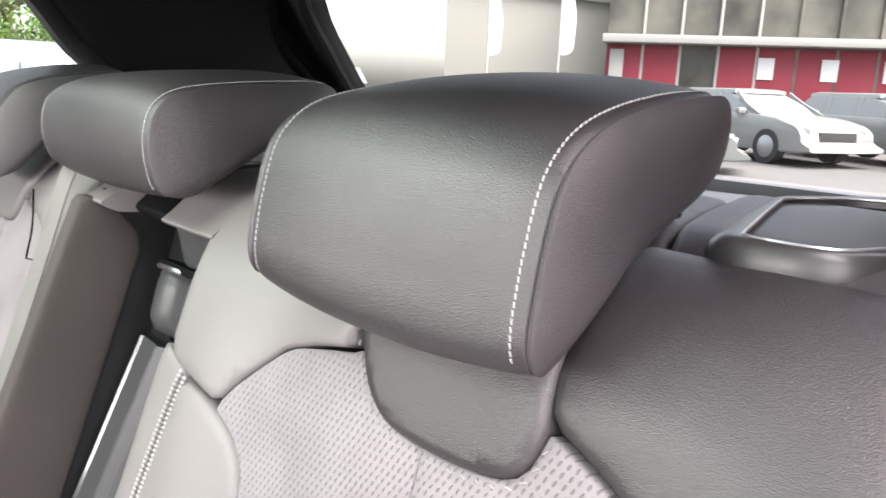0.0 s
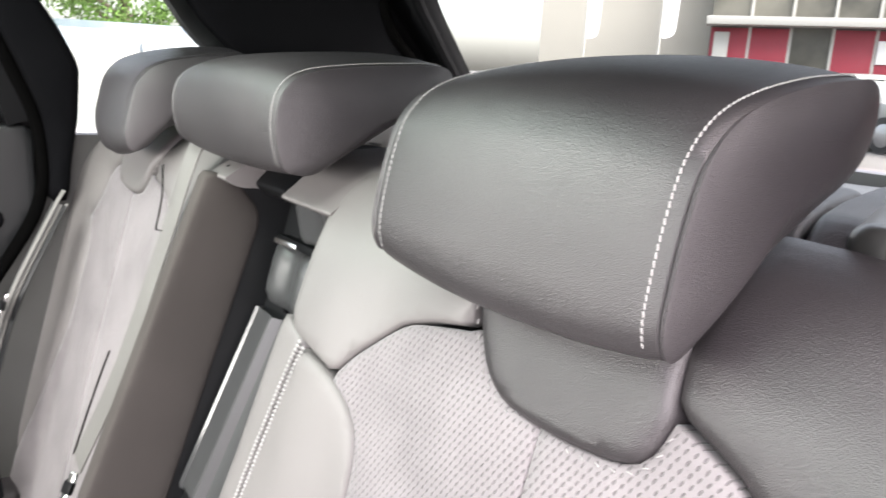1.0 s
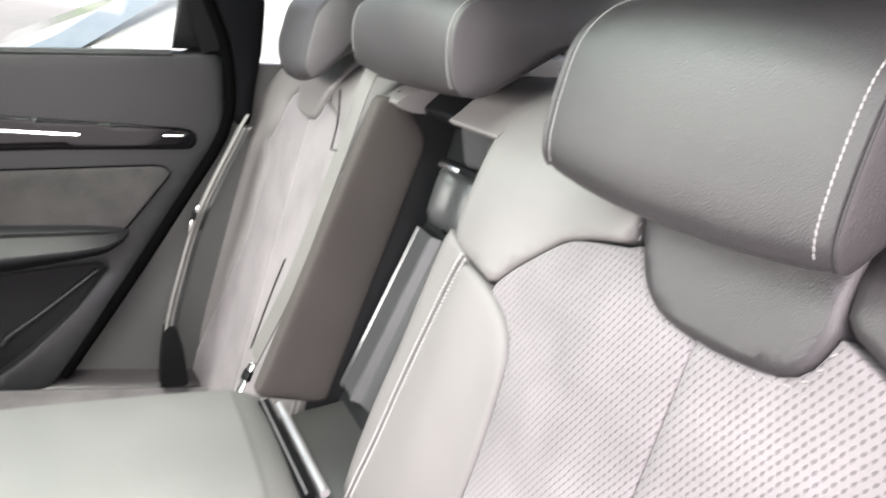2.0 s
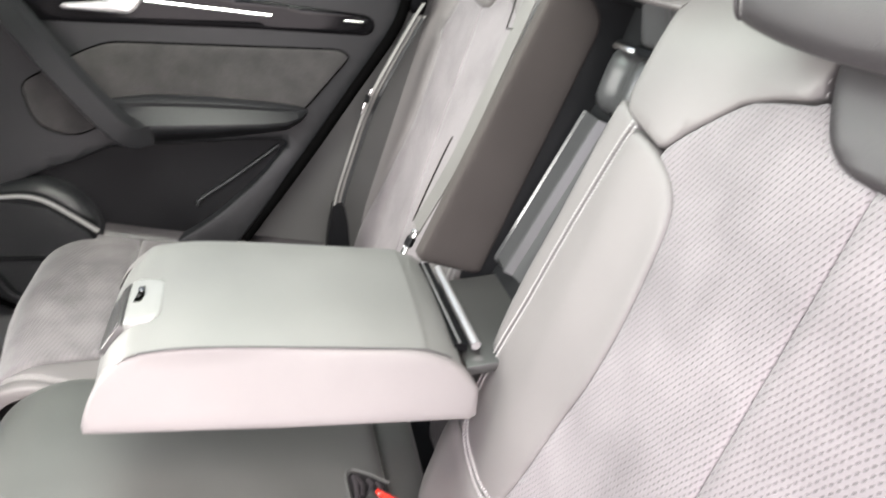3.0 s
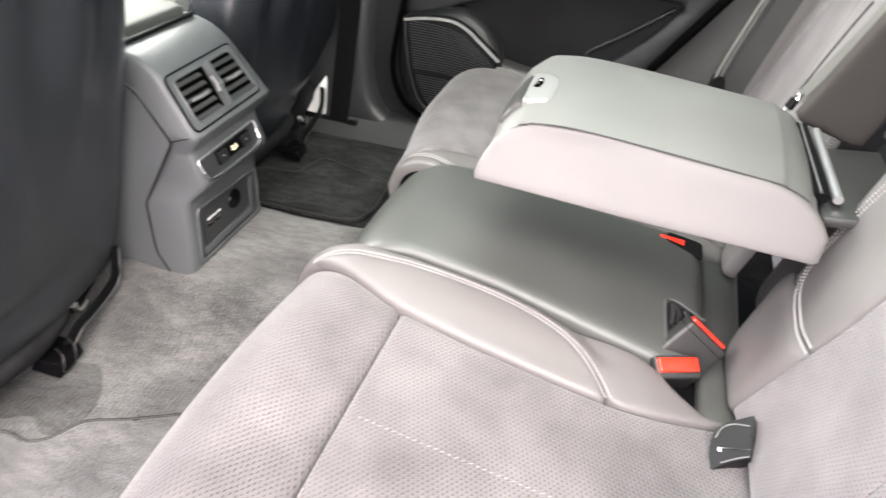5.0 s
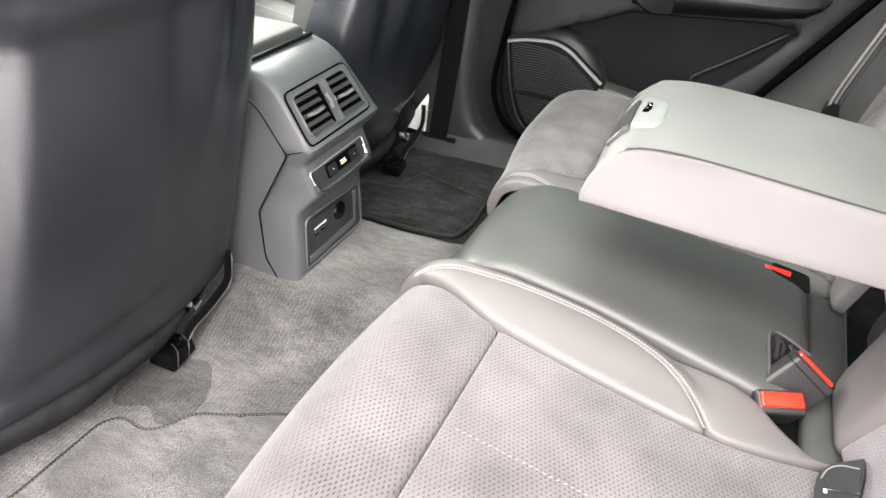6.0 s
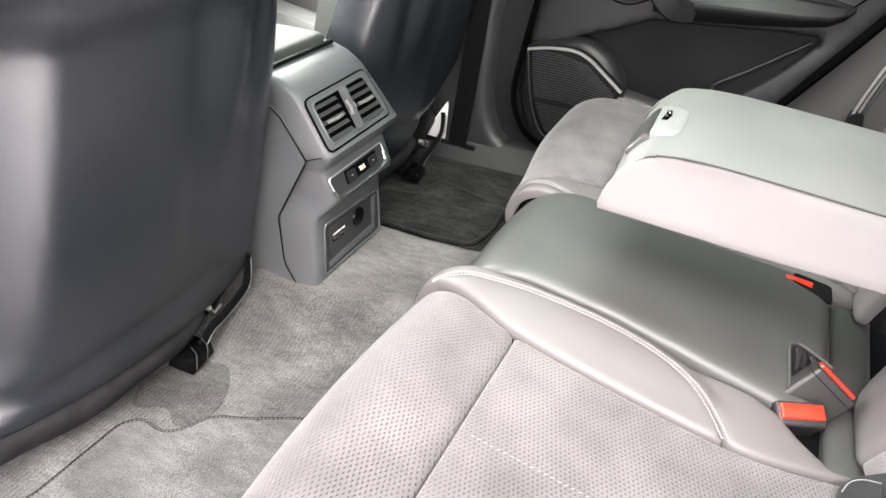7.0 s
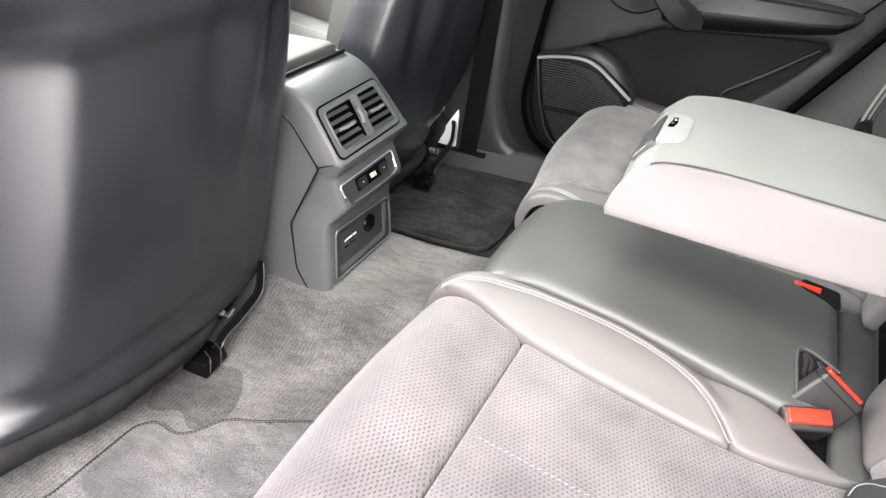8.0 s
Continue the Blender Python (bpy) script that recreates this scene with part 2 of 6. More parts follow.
SATIN = plain("satin_silver", (0.48, 0.48, 0.48), 0.28, 0.75)
TRIM = plain("satin_trim", (0.26, 0.26, 0.255), 0.32, 0.5)
VOID = plain("dark_gap", (0.0015, 0.0015, 0.0015), 0.9, 0, 0, 0, 0.1, 0.0)
MARKS = plain("white_print", (0.7, 0.7, 0.7), 0.5)
GLASS = glassy("window_glass", (0.74, 0.79, 0.75))

# ---- building helpers ----
CY = 0.772


def empty(name, at=(0, 0, 0)):
    ob = new(name)
    ob.empty_display_size = 0.05
    ob.location = at
    return ob


def part(name, bm, material, parent=None, label="", smooth=True, sharp=40):
    """Link a bmesh as ONE mesh object, under a thing or under a part of it."""
    me = bpy.data.meshes.new(name)
    bmesh.ops.recalc_face_normals(bm, faces=bm.faces)
    bm.to_mesh(me)
    bm.free()
    me.materials.append(material)
    if smooth:
        me.shade_smooth()
        me.set_sharp_from_angle(angle=radians(sharp))
    ob = new(name, me)
    if parent is not None:
        ob.parent = parent
        base = parent.location + (parent.parent.location if parent.parent else Vector())
        ob.location = -base
    if label:
        ob["label"] = label
    return ob


def rounded(poly, r=0.01, n=5):
    """A closed outline with its corners rounded; a point may carry a radius of its own."""
    out, m = [], len(poly)
    for i in range(m):
        a, b, c = Vector(poly[i - 1][:2]), Vector(poly[i][:2]), Vector(poly[(i + 1) % m][:2])
        rad = poly[i][2] if len(poly[i]) > 2 else r
        d1, d2 = (a - b), (c - b)
        k = min(rad, d1.length * 0.45, d2.length * 0.45)
        if k < 1e-5:
            out.append(tuple(b))
            continue
        p, q = b + d1.normalized() * k, b + d2.normalized() * k
        for j in range(n + 1):
            t = j / n
            out.append(tuple((1 - t) ** 2 * p + 2 * t * (1 - t) * b + t * t * q))
    return out


def spline(pts, n=8, closed=False):
    """Points along a smooth curve through pts, in two or three dimensions."""
    P = [np.array(p, float) for p in pts]
    m = len(P)
    out = []
    for i in range(m if closed else m - 1):
        p1, p2 = P[i], P[(i + 1) % m]
        p0 = P[i - 1] if closed or i > 0 else 2 * p1 - p2
        p3 = P[(i + 2) % m] if closed or i + 2 < m else 2 * p2 - p1
        for j in range(n):
            t = j / n
            out.append(0.5 * (2 * p1 + (p2 - p0) * t + (2 * p0 - 5 * p1 + 4 * p2 - p3) * t * t + (3 * p1 - p0 - 3 * p2 + p3) * t ** 3))
    if not closed:
        out.append(P[-1])
    return [tuple(float(v) for v in p) for p in out]


def resample(pts, step, closed=False):
    P = [np.array(p, float) for p in pts]
    if closed:
        P = P + [P[0]]
    seg = [np.linalg.norm(P[i + 1] - P[i]) for i in range(len(P) - 1)]
    total = sum(seg)
    n = max(2, int(round(total / step)))
    cum = np.concatenate([[0], np.cumsum(seg)])
    out = []
    for k in range(n if closed else n + 1):
        s = total * k / n
        i = min(max(int(np.searchsorted(cum, s, side="right")) - 1, 0), len(seg) - 1)
        f = (s - cum[i]) / max(seg[i], 1e-9)
        out.append(P[i] + (P[i + 1] - P[i]) * min(f, 1.0))
    return out


def edge_distance(pts, loop):
    A = np.array(loop)
    B = np.roll(A, -1, axis=0)
    D = B - A
    L = np.maximum((D ** 2).sum(1), 1e-12)
    best = np.full(len(pts), 1e9)
    X = np.array(pts)
    for i in range(len(A)):
        t = np.clip(((X - A[i]) @ D[i]) / L[i], 0, 1)
        q = A[i] + t[:, None] * D[i]
        best = np.minimum(best, np.sqrt(((X - q) ** 2).sum(1)))
    return best


def inside(pts, loop):
    X = np.array(pts)
    A = np.array(loop)
    B = np.roll(A, -1, axis=0)
    c = np.zeros(len(X), bool)
    for (ax, ay), (bx, by) in zip(A, B):
        cross = ((ay > X[:, 1]) != (by > X[:, 1]))
        with np.errstate(divide="ignore", invalid="ignore"):
            xi = (bx - ax) * (X[:, 1] - ay) / (by - ay if by != ay else 1e-12) + ax
        c ^= cross & (X[:, 0] < xi)
    return c


def panel_mesh(outline, lift, res=0.012, puff=0.004, roll=0.012, edge=0.003, skirt=0.015):
    """An upholstered or moulded panel: the outline (u, v in metres) is filled, lifted onto a surface, and rolled down at its rim."""
    loop = [p[:2] for p in resample(outline, res, True)]
    area = sum(loop[i - 1][0] * loop[i][1] - loop[i][0] * loop[i - 1][1] for i in range(len(loop)))
    if area < 0:
        loop = loop[::-1]
    L = np.array(loop)
    cand = []
    t = np.roll(L, -1, 0) - np.roll(L, 1, 0)
    t /= np.maximum(np.linalg.norm(t, axis=1), 1e-9)[:, None]
    nrm = np.stack([-t[:, 1], t[:, 0]], 1)
    for f in (0.18, 0.55):
        if roll * f > 0.0008:
            ring = L + nrm * roll * f
            keep = (edge_distance(ring, loop) > roll * f * 0.93) & inside(ring, loop)
            cand += list(ring[keep])
    lo, hi = L.min(0), L.max(0)
    gx, gy = np.meshgrid(np.arange(lo[0], hi[0], res), np.arange(lo[1], hi[1], res))
    G = np.stack([gx.ravel(), gy.ravel()], 1)
    if len(G):
        d = edge_distance(G, loop)
        cand += list(G[inside(G, loop) & (d > max(roll * 0.75, res * 0.5))])
    verts = [Vector(p) for p in L] + [Vector(p) for p in cand]
    n = len(L)
    from_cdt = delaunay_2d_cdt(verts, [(i, (i + 1) % n) for i in range(n)], [], 1, 1e-6)
    pv, pf = from_cdt[0], from_cdt[2]
    P = np.array([tuple(v) for v in pv])
    D = edge_distance(P, loop)
    T = np.minimum(D / max(roll, 1e-6), 1)
    Hh = -edge + (puff + edge) * np.sqrt(np.maximum(0, 1 - (1 - T) ** 2))
    bm = bmesh.new()
    uvl = bm.loops.layers.uv.new("UVMap")
    bv = [bm.verts.new(lift(float(u), float(v), float(h))) for (u, v), h in zip(P, Hh)]
    uvs = {b: (float(u), float(v)) for b, (u, v) in zip(bv, P)}
    for f in pf:
        if len(set(f)) >= 3:
            try:
                bm.faces.new([bv[i] for i in f])
            except ValueError:
                pass
    if skirt > 0:
        rim = [e for e in bm.edges if len(e.link_faces) == 1]
        low = {}
        for e in rim:
            for v in e.verts:
                if v not in low:
                    u, w = uvs[v]
                    low[v] = bm.verts.new(lift(u, w, -edge - skirt))
                    uvs[low[v]] = (u, w)
        for e in rim:
            a, b = e.verts
            bm.faces.new((a, b, low[b], low[a]))
    for f in bm.faces:
        for lp in f.loops:
            lp[uvl].uv = uvs[lp.vert]
    return bm






def panel(name, outline, lift, material, parent, res=0.012, puff=0.004, roll=0.012, edge=0.003, skirt=0.015, label=""):
    return part(name, panel_mesh(outline, lift, res, puff, roll, edge, skirt), material, parent, label, True, 75)


def stitch_mesh(path, lift, gap=0.0055, length=0.0036, width=0.0012, h=0.0008, slant=0.0, bm=None):
    """A row of small thread stitches along a path on a surface."""
    bm = bm or bmesh.new()
    pts = resample(path, gap)
    for i in range(len(pts) - 1):
        a = np.array(pts[i][:2])
        d = np.array(pts[i + 1][:2]) - a
        L = np.linalg.norm(d)
        if L < 1e-6:
            continue
        d /= L
        nn = np.array([-d[1], d[0]])
        m = a + d * L * 0.5
        ring = []
        for s, k, hh in ((-1, -1, 0), (-1, 1, 0), (1, 1, 0), (1, -1, 0), (-0.7, -0.6, 1), (-0.7, 0.6, 1), (0.7, 0.6, 1), (0.7, -0.6, 1)):
            q = m + d * s * length / 2 + nn * (k * width / 2 + s * slant)
            ring.append(bm.verts.new(lift(float(q[0]), float(q[1]), h * hh * 1.0 - (0.0006 if not hh else 0) + 0.0002)))
        for f in ((4, 5, 6, 7), (0, 1, 5, 4), (1, 2, 6, 5), (2, 3, 7, 6), (3, 0, 4, 7)):
            bm.faces.new([ring[j] for j in f])
    return bm


def sweep(pts, ring, up=(0, 0, 1), closed=False, cap=True, scale=None):
    """A cross-section (list of side, up offsets) carried along a line."""
    P = [Vector(p) for p in pts]
    bm = bmesh.new()
    rows = []
    m = len(P)
    for i, p in enumerate(P):
        t = (P[(i + 1) % m] - P[i - 1]) if closed else (P[min(i + 1, m - 1)] - P[max(i - 1, 0)])
        t.normalize()
        side = t.cross(Vector(up))
        if side.length < 1e-5:
            side = t.cross(Vector((1, 0, 0)))
        side.normalize()
        u = side.cross(t)
        k = scale[i] if scale else 1.0
        rows.append([bm.verts.new(p + side * a * k + u * b * k) for a, b in ring])
    n = len(ring)
    for i in range(m if closed else m - 1):
        r0, r1 = rows[i], rows[(i + 1) % m]
        for j in range(n):
            bm.faces.new((r0[j], r0[(j + 1) % n], r1[(j + 1) % n], r1[j]))
    if cap and not closed:
        bm.faces.new(rows[0])
        bm.faces.new(rows[-1][::-1])
    return bm


def circle(r, n=8, ry=None):
    ry = r if ry is None else ry
    return [(r * math.cos(2 * math.pi * i / n), ry * math.sin(2 * math.pi * i / n)) for i in range(n)]


def flat(w, t):
    return [(-w / 2, -t / 2), (w / 2, -t / 2), (w / 2, t / 2), (-w / 2, t / 2)]


def block(size, at, bevel=0.003, rot=(0, 0, 0), segs=2, taper=None):
    """A bevelled block; taper narrows its top."""
    bm = bmesh.new()
    bmesh.ops.create_cube(bm, size=1.0)
    for v in bm.verts:
        k = taper if taper and v.co.z > 0 else (1, 1)
        v.co = Vector((v.co.x * size[0] * k[0], v.co.y * size[1] * k[1], v.co.z * size[2]))
    if bevel:
        bmesh.ops.bevel(bm, geom=list(bm.edges), offset=bevel, segments=segs, affect="EDGES", profile=0.6)
    bm.transform(pose(at[0], at[1], at[2], *rot))
    return bm


def extrude_outline(outline, fn, a, b, res=None):
    """A solid from an outline in a plane, between two depths; fn(u, v, depth) gives the point."""
    pts = [p[:2] for p in outline]
    bm = bmesh.new()
    A = [bm.verts.new(fn(u, v, a)) for u, v in pts]
    B = [bm.verts.new(fn(u, v, b)) for u, v in pts]
    bm.faces.new(A)
    bm.faces.new(B[::-1])
    for i in range(len(pts)):
        j = (i + 1) % len(pts)
        bm.faces.new((A[i], B[i], B[j], A[j]))
    return bm


def join(*bms):
    out = bmesh.new()
    for b in bms:
        me = bpy.data.meshes.new("tmp")
        b.to_mesh(me)
        out.from_mesh(me)
        b.free()
        bpy.data.meshes.remove(me)
    return out


def sstep(a, b, x):
    t = min(max((x - a) / (b - a), 0.0), 1.0)
    return t * t * (3 - 2 * t)

# ---- the car's shell ----
FAR = 1.50


def floor_lift(x, y, h):
    tunnel = 1 - sstep(0.10, 0.27, abs(y - CY))
    side = sstep(0.06, 0.0, y) + sstep(1.44, 1.52, y)
    ripple = 0.003 * math.sin(38 * x + 9 * y) * tunnel
    return Vector((x, y, 0.365 + 0.078 * tunnel + 0.05 * side + ripple + h))


fl = panel("floor", [(-1.9, -0.02), (0.2, -0.02), (0.2, 1.53), (-1.9, 1.53)], floor_lift, CARPET, None, 0.03, 0.0, 0.02, 0.0, 0.03)
tagged(fl, "grey needle-felt carpet over the footwell and tunnel", "floor", kind="structure")

# front carpet, bulkhead and windscreen side
bm = join(block((0.05, 1.6, 0.75), (-1.95, CY, 0.68), 0.01), block((0.5, 1.5, 0.18), (-1.72, CY, 0.96), 0.05))
tagged(part("wall_front", bm, PLASTIC), "dark dashboard and bulkhead at the front", "wall", kind="structure")


def roof_lift(x, y, h):
    e = max(abs(y - CY) / 0.72, 0)
    return Vector((x, y, 1.60 - 0.05 * e ** 4 - 0.10 * max(0, (x - 0.4)) ** 2 - 0.12 * max(0, -0.9 - x) + h))


ring = [(-1.3, 0.10), (0.80, 0.10), (0.80, 1.44), (-1.3, 1.44)]
hole = [(-0.56, 0.33), (0.12, 0.33), (0.12, 1.21), (-0.56, 1.21)]
cb = bmesh.new()
for k in range(4):
    j = (k + 1) % 4
    a0, a1, b0, b1 = ring[k], ring[j], hole[k], hole[j]
    n, rws = 14, []
    for i in range(n + 1):
        t = i / n
        po = (a0[0] + (a1[0] - a0[0]) * t, a0[1] + (a1[1] - a0[1]) * t)
        pi = (b0[0] + (b1[0] - b0[0]) * t, b0[1] + (b1[1] - b0[1]) * t)
        col = [cb.verts.new(roof_lift(po[0] + (pi[0] - po[0]) * s, po[1] + (pi[1] - po[1]) * s, 0)) for s in (0, 0.25, 0.5, 0.75, 1)]
        col.append(cb.verts.new(roof_lift(pi[0], pi[1], 0.05)))
        rws.append(col)
    for p, q in zip(rws, rws[1:]):
        for s in range(5):
            cb.faces.new((p[s], q[s], q[s + 1], p[s + 1]))
bmesh.ops.remove_doubles(cb, verts=cb.verts, dist=1e-5)
tagged(part("ceiling", cb, LINING), "black cloth headliner with a glass roof opening", "ceiling", kind="structure")
rg = part("window_roof", block((0.72, 0.92, 0.006), (-0.22, CY, 1.66), 0.0), GLASS)
rg.visible_shadow = False
tagged(rg, "clear glass roof panel", "window", kind="structure")


def pillar(name, pts, w, t, label):
    ring = [(-w / 2, -t / 2), (-w / 4, t / 2), (w / 4, t / 2), (w / 2, -t / 2)]
    ob = part(name, sweep(spline(pts, 6), ring, (0, 1, 0)), LINING)
    return tagged(ob, label, "pillar", kind="structure")


# far side: waist, pillars and rear quarter
pillar("pillar_b", [(-0.95, 1.53, 0.35), (-0.94, 1.53, 0.9), (-0.90, 1.50, 1.25), (-0.84, 1.43, 1.58)], 0.16, 0.06, "dark trimmed pillar between the far doors")
pc = [(0.155, 1.08), (0.160, 1.17), (0.152, 1.24), (0.127, 1.308), (0.092, 1.387), (0.03, 1.47), (-0.06, 1.57), (0.06, 1.57), (0.135, 1.475), (0.188, 1.392), (0.222, 1.323), (0.216, 1.226), (0.200, 1.15), (0.19, 1.08)]
tagged(panel("pillar_c", rounded(pc, 0.012), lambda x, z, h: Vector((x, 1.478 - 0.20 * max(0.0, z - 1.22) - h, z)), LINING, None, 0.02, 0.012, 0.03, 0.0, 0.05), "dark trimmed pillar behind the far rear door", "pillar", kind="structure")
pillar("roof_rail", [(-1.3, 1.42, 1.45), (-0.6, 1.43, 1.57), (0.3, 1.43, 1.57), (0.76, 1.41, 1.55)], 0.10, 0.06, "black roof rail trim above the far windows")
pillar("roof_rail_near", [(-1.3, 0.12, 1.45), (-0.6, 0.11, 1.57), (0.3, 0.11, 1.57), (1.0, 0.14, 1.50)], 0.10, 0.06, "black roof rail trim above the open door")


def side_lift(x, z, h):
    return Vector((x, 1.515 - 0.10 * max(0, z - 1.1) - h, z))


quarter = [(0.165, 1.20), (0.90, 1.18), (0.90, 0.50), (-0.10, 0.50), (-0.22, 0.57), (0.13, 1.045), (0.155, 1.12)]
tagged(panel("wall_far_quarter", rounded(quarter, 0.01), side_lift, QUARTER, None, 0.04, 0.0, 0.01, 0.0, 0.04),
       "dark moulded trim beside the far rear seat", "wall", kind="structure")
# rear pillar: black cloth field with a paler return along the quarter window and a rubber seal towards the tailgate
DPL = lambda x, z, h: Vector((x, 1.425 - 0.19 * (x - 0.4) - 0.15 * (z - 1.40) - h, z))
dp = [(0.31, 1.57), (0.395, 1.472), (0.438, 1.412), (0.490, 1.362), (0.575, 1.27), (0.64, 1.14), (0.98, 1.14), (0.935, 1.25), (0.865, 1.345), (0.805, 1.405), (0.778, 1.455), (0.770, 1.51), (0.768, 1.57)]
tagged(panel("pillar_d", rounded(dp, 0.01), DPL, LINING, None, 0.03, 0.0, 0.02, 0.005, 0.05), "black trimmed rear pillar", "pillar", kind="structure")
rv = [DPL(x + 0.022, z, -0.026) for x, z in spline([(0.30, 1.535), (0.352, 1.472), (0.395, 1.412), (0.446, 1.362), (0.535, 1.27), (0.60, 1.14)], 4)]
tagged(part("pillar_d_return", sweep(rv, [(-0.026, -0.004), (0.026, -0.004), (0.022, 0.004), (-0.022, 0.004)], (0.6, -0.8, 0.0)), PLASTIC_MID), "grey trim return along the quarter window", "trim", kind="structure")
rs = [DPL(x + 0.008, z, -0.004) for x, z in spline([(0.768, 1.57), (0.770, 1.51), (0.778, 1.455), (0.805, 1.405), (0.865, 1.345), (0.935, 1.25), (0.98, 1.14)], 5)]
tagged(part("tailgate_seal", sweep(rs, circle(0.011, 10), (0, 1, 0)), VOID), "black rubber seal round the tailgate opening", "tailgate seal", kind="structure")
jd = panel_mesh([(0.66, 1.12), (1.08, 1.12), (1.06, 1.30), (0.86, 1.50), (0.80, 1.58), (0.66, 1.58)], lambda x, z, h: Vector((x, 1.425 - h, z)), 0.05, 0.0, 0.01, 0.0, 0.02)
tagged(part("pillar_d_backing", jd, PLASTIC), "dark body panel behind the rear pillar", "pillar", kind="structure")
# near rear quarter, behind the open door
nq = [(0.34, 1.56), (1.13, 1.50), (1.13, 0.45), (0.30, 0.45)]
tagged(panel("wall_near_quarter", nq, lambda x, z, h: Vector((x, 0.03 + h, z)), LINING, None, 0.06, 0.0, 0.01, 0.0, 0.05),
       "dark trim behind the open rear door", "wall", kind="structure")


ff = panel_mesh([(-1.9, 0.42), (-1.02, 0.42), (-1.02, 1.22), (-1.9, 1.22)], lambda x, z, h: Vector((x, 1.50 - h, z)), 0.06, 0.0, 0.01, 0.0, 0.04)
tagged(part("wall_far_front", ff, LEATHER_TOP), "pale lining of the far front door", "wall", kind="structure")


# tailgate with its rear window opening
def gate_lift(y, z, h):
    return Vector((1.085 - 0.94 * max(0, z - 1.23) - h, y, z))


gate = empty("tailgate", (1.085, CY, 0.45))
tagged(gate, "dark trimmed tailgate with a wide rear window", "tailgate", kind="structure")
WIN = [(1.372, 1.23), (1.338, 1.368), (1.322, 1.42), (1.306, 1.472), (1.268, 1.523), (1.20, 1.545), (0.344, 1.545), (0.276, 1.523), (0.238, 1.472), (0.222, 1.42), (0.206, 1.368), (0.172, 1.23)]
part("lower_trim", panel_mesh([(0.03, 0.45), (1.51, 0.45), (1.51, 1.225), (0.03, 1.225)], gate_lift, 0.05, 0.0, 0.01, 0.0, 0.04), PLASTIC_GREY, gate)
part("side_trim", panel_mesh([(0.05, 1.225), (0.168, 1.225), (0.202, 1.366), (0.234, 1.472), (0.27, 1.528), (0.27, 1.57), (0.09, 1.57)], gate_lift, 0.03, 0.01, 0.02, 0.0, 0.04), PLASTIC, gate)
part("side_trim", panel_mesh([(1.376, 1.225), (1.49, 1.225), (1.45, 1.57), (1.27, 1.57), (1.27, 1.528), (1.310, 1.472), (1.342, 1.366)], gate_lift, 0.03, 0.01, 0.02, 0.0, 0.04), PLASTIC, gate)
part("top_trim", panel_mesh([(0.27, 1.547), (1.27, 1.547), (1.27, 1.60), (0.27, 1.60)], gate_lift, 0.03, 0.0, 0.01, 0.0, 0.04), LINING, gate)
part("seal", sweep([gate_lift(y, z, 0.016) for y, z in spline(WIN, 5)], circle(0.013, 8), (1, 0, 0)), BLACK, gate)
gl = part("pane", panel_mesh(WIN, lambda y, z, h: gate_lift(y, z, -0.025), 0.1, 0, 0.01, 0, 0), GLASS, gate)
gl.visible_shadow = False
# luggage cover
lc = panel("luggage_cover", [(0.50, 0.06), (1.06, 0.06), (1.06, 1.46), (0.50, 1.44)], lambda x, y, h: Vector((x, y, 1.215 - 0.01 * math.cos((y - CY) * 3) + h)),
           PLASTIC_GREY, None, 0.04, 0.002, 0.01, 0.002, 0.01)
tagged(lc, "grey roller cover stretched over the luggage space", "luggage cover")


# ---- seats ----
MY = 0.795  # the far seat mirrors the near one about this line


def XB(z):
    return 0.100 + 0.29 * (z - 0.6)


def back_lift(mirror=False):
    def lift(y, v, h):
        raise_in = 0.016 * sstep(0.49, 0.60, y) - 15.6 * max(0.0, y - (0.655 if mirror else 0.688)) ** 2
        raise_out = 0.030 * sstep(0.16, 0.06, y)
        r = (raise_in + raise_out) * sstep(1.24, 1.12, v)
        R = 0.10
        if v <= 1.17:
            x, z, nx, nz = XB(v), v, -0.96, 0.28
        else:
            a = min((v - 1.17) / R, 1.45)
            x = XB(1.17) + R * (1 - math.cos(a)) + 0.03 * math.sin(a)
            z = 1.17 + 0.084 * math.sin(a)
            nx, nz = -0.96 * math.cos(a), 0.28 + 0.72 * math.sin(a)
        yy = 2 * MY - y if mirror else y
        return Vector((x - r + nx * h, yy, z + nz * h))
    return lift


def cush_z(x):
    return 0.495 - 0.17 * x


def cush_lift(mirror=False, rise=None, q=-0.49):
    def lift(u, y, h):
        yy = 2 * MY - y if mirror else y
        k = rise(u, y) if rise else 0.0
        R = 0.09
        if u > q:
            x, z, nx, nz = u, cush_z(u), 0.0, 1.0
        else:
            a = (q - u) / R
            if a < 1.45:
                x, z = q - R * math.sin(a), cush_z(q) - R * (1 - math.cos(a)) + 0.1 * R * math.sin(a)
                nx, nz = -math.sin(a), math.cos(a)
            else:
                x, z = q - R * math.sin(1.45) + 0.25 * (a - 1.45) * R, cush_z(q) - R * (1 - math.cos(1.45)) - (a - 1.45) * R
                nx, nz = -1.0, 0.0
        h += k
        return Vector((x + nx * h, yy, z + nz * h))
    return lift


EDGE = [(0.552, 1.076), (0.521, 1.056), (0.502, 1.022), (0.497, 0.93), (0.504, 0.85), (0.517, 0.79), (0.534, 0.70), (0.550, 0.64)]
SEAM = [(0.600, 1.094), (0.612, 1.06), (0.637, 0.955), (0.655, 0.86), (0.670, 0.775), (0.668, 0.72), (0.655, 0.680), (0.625, 0.664), (0.552, 0.658)]
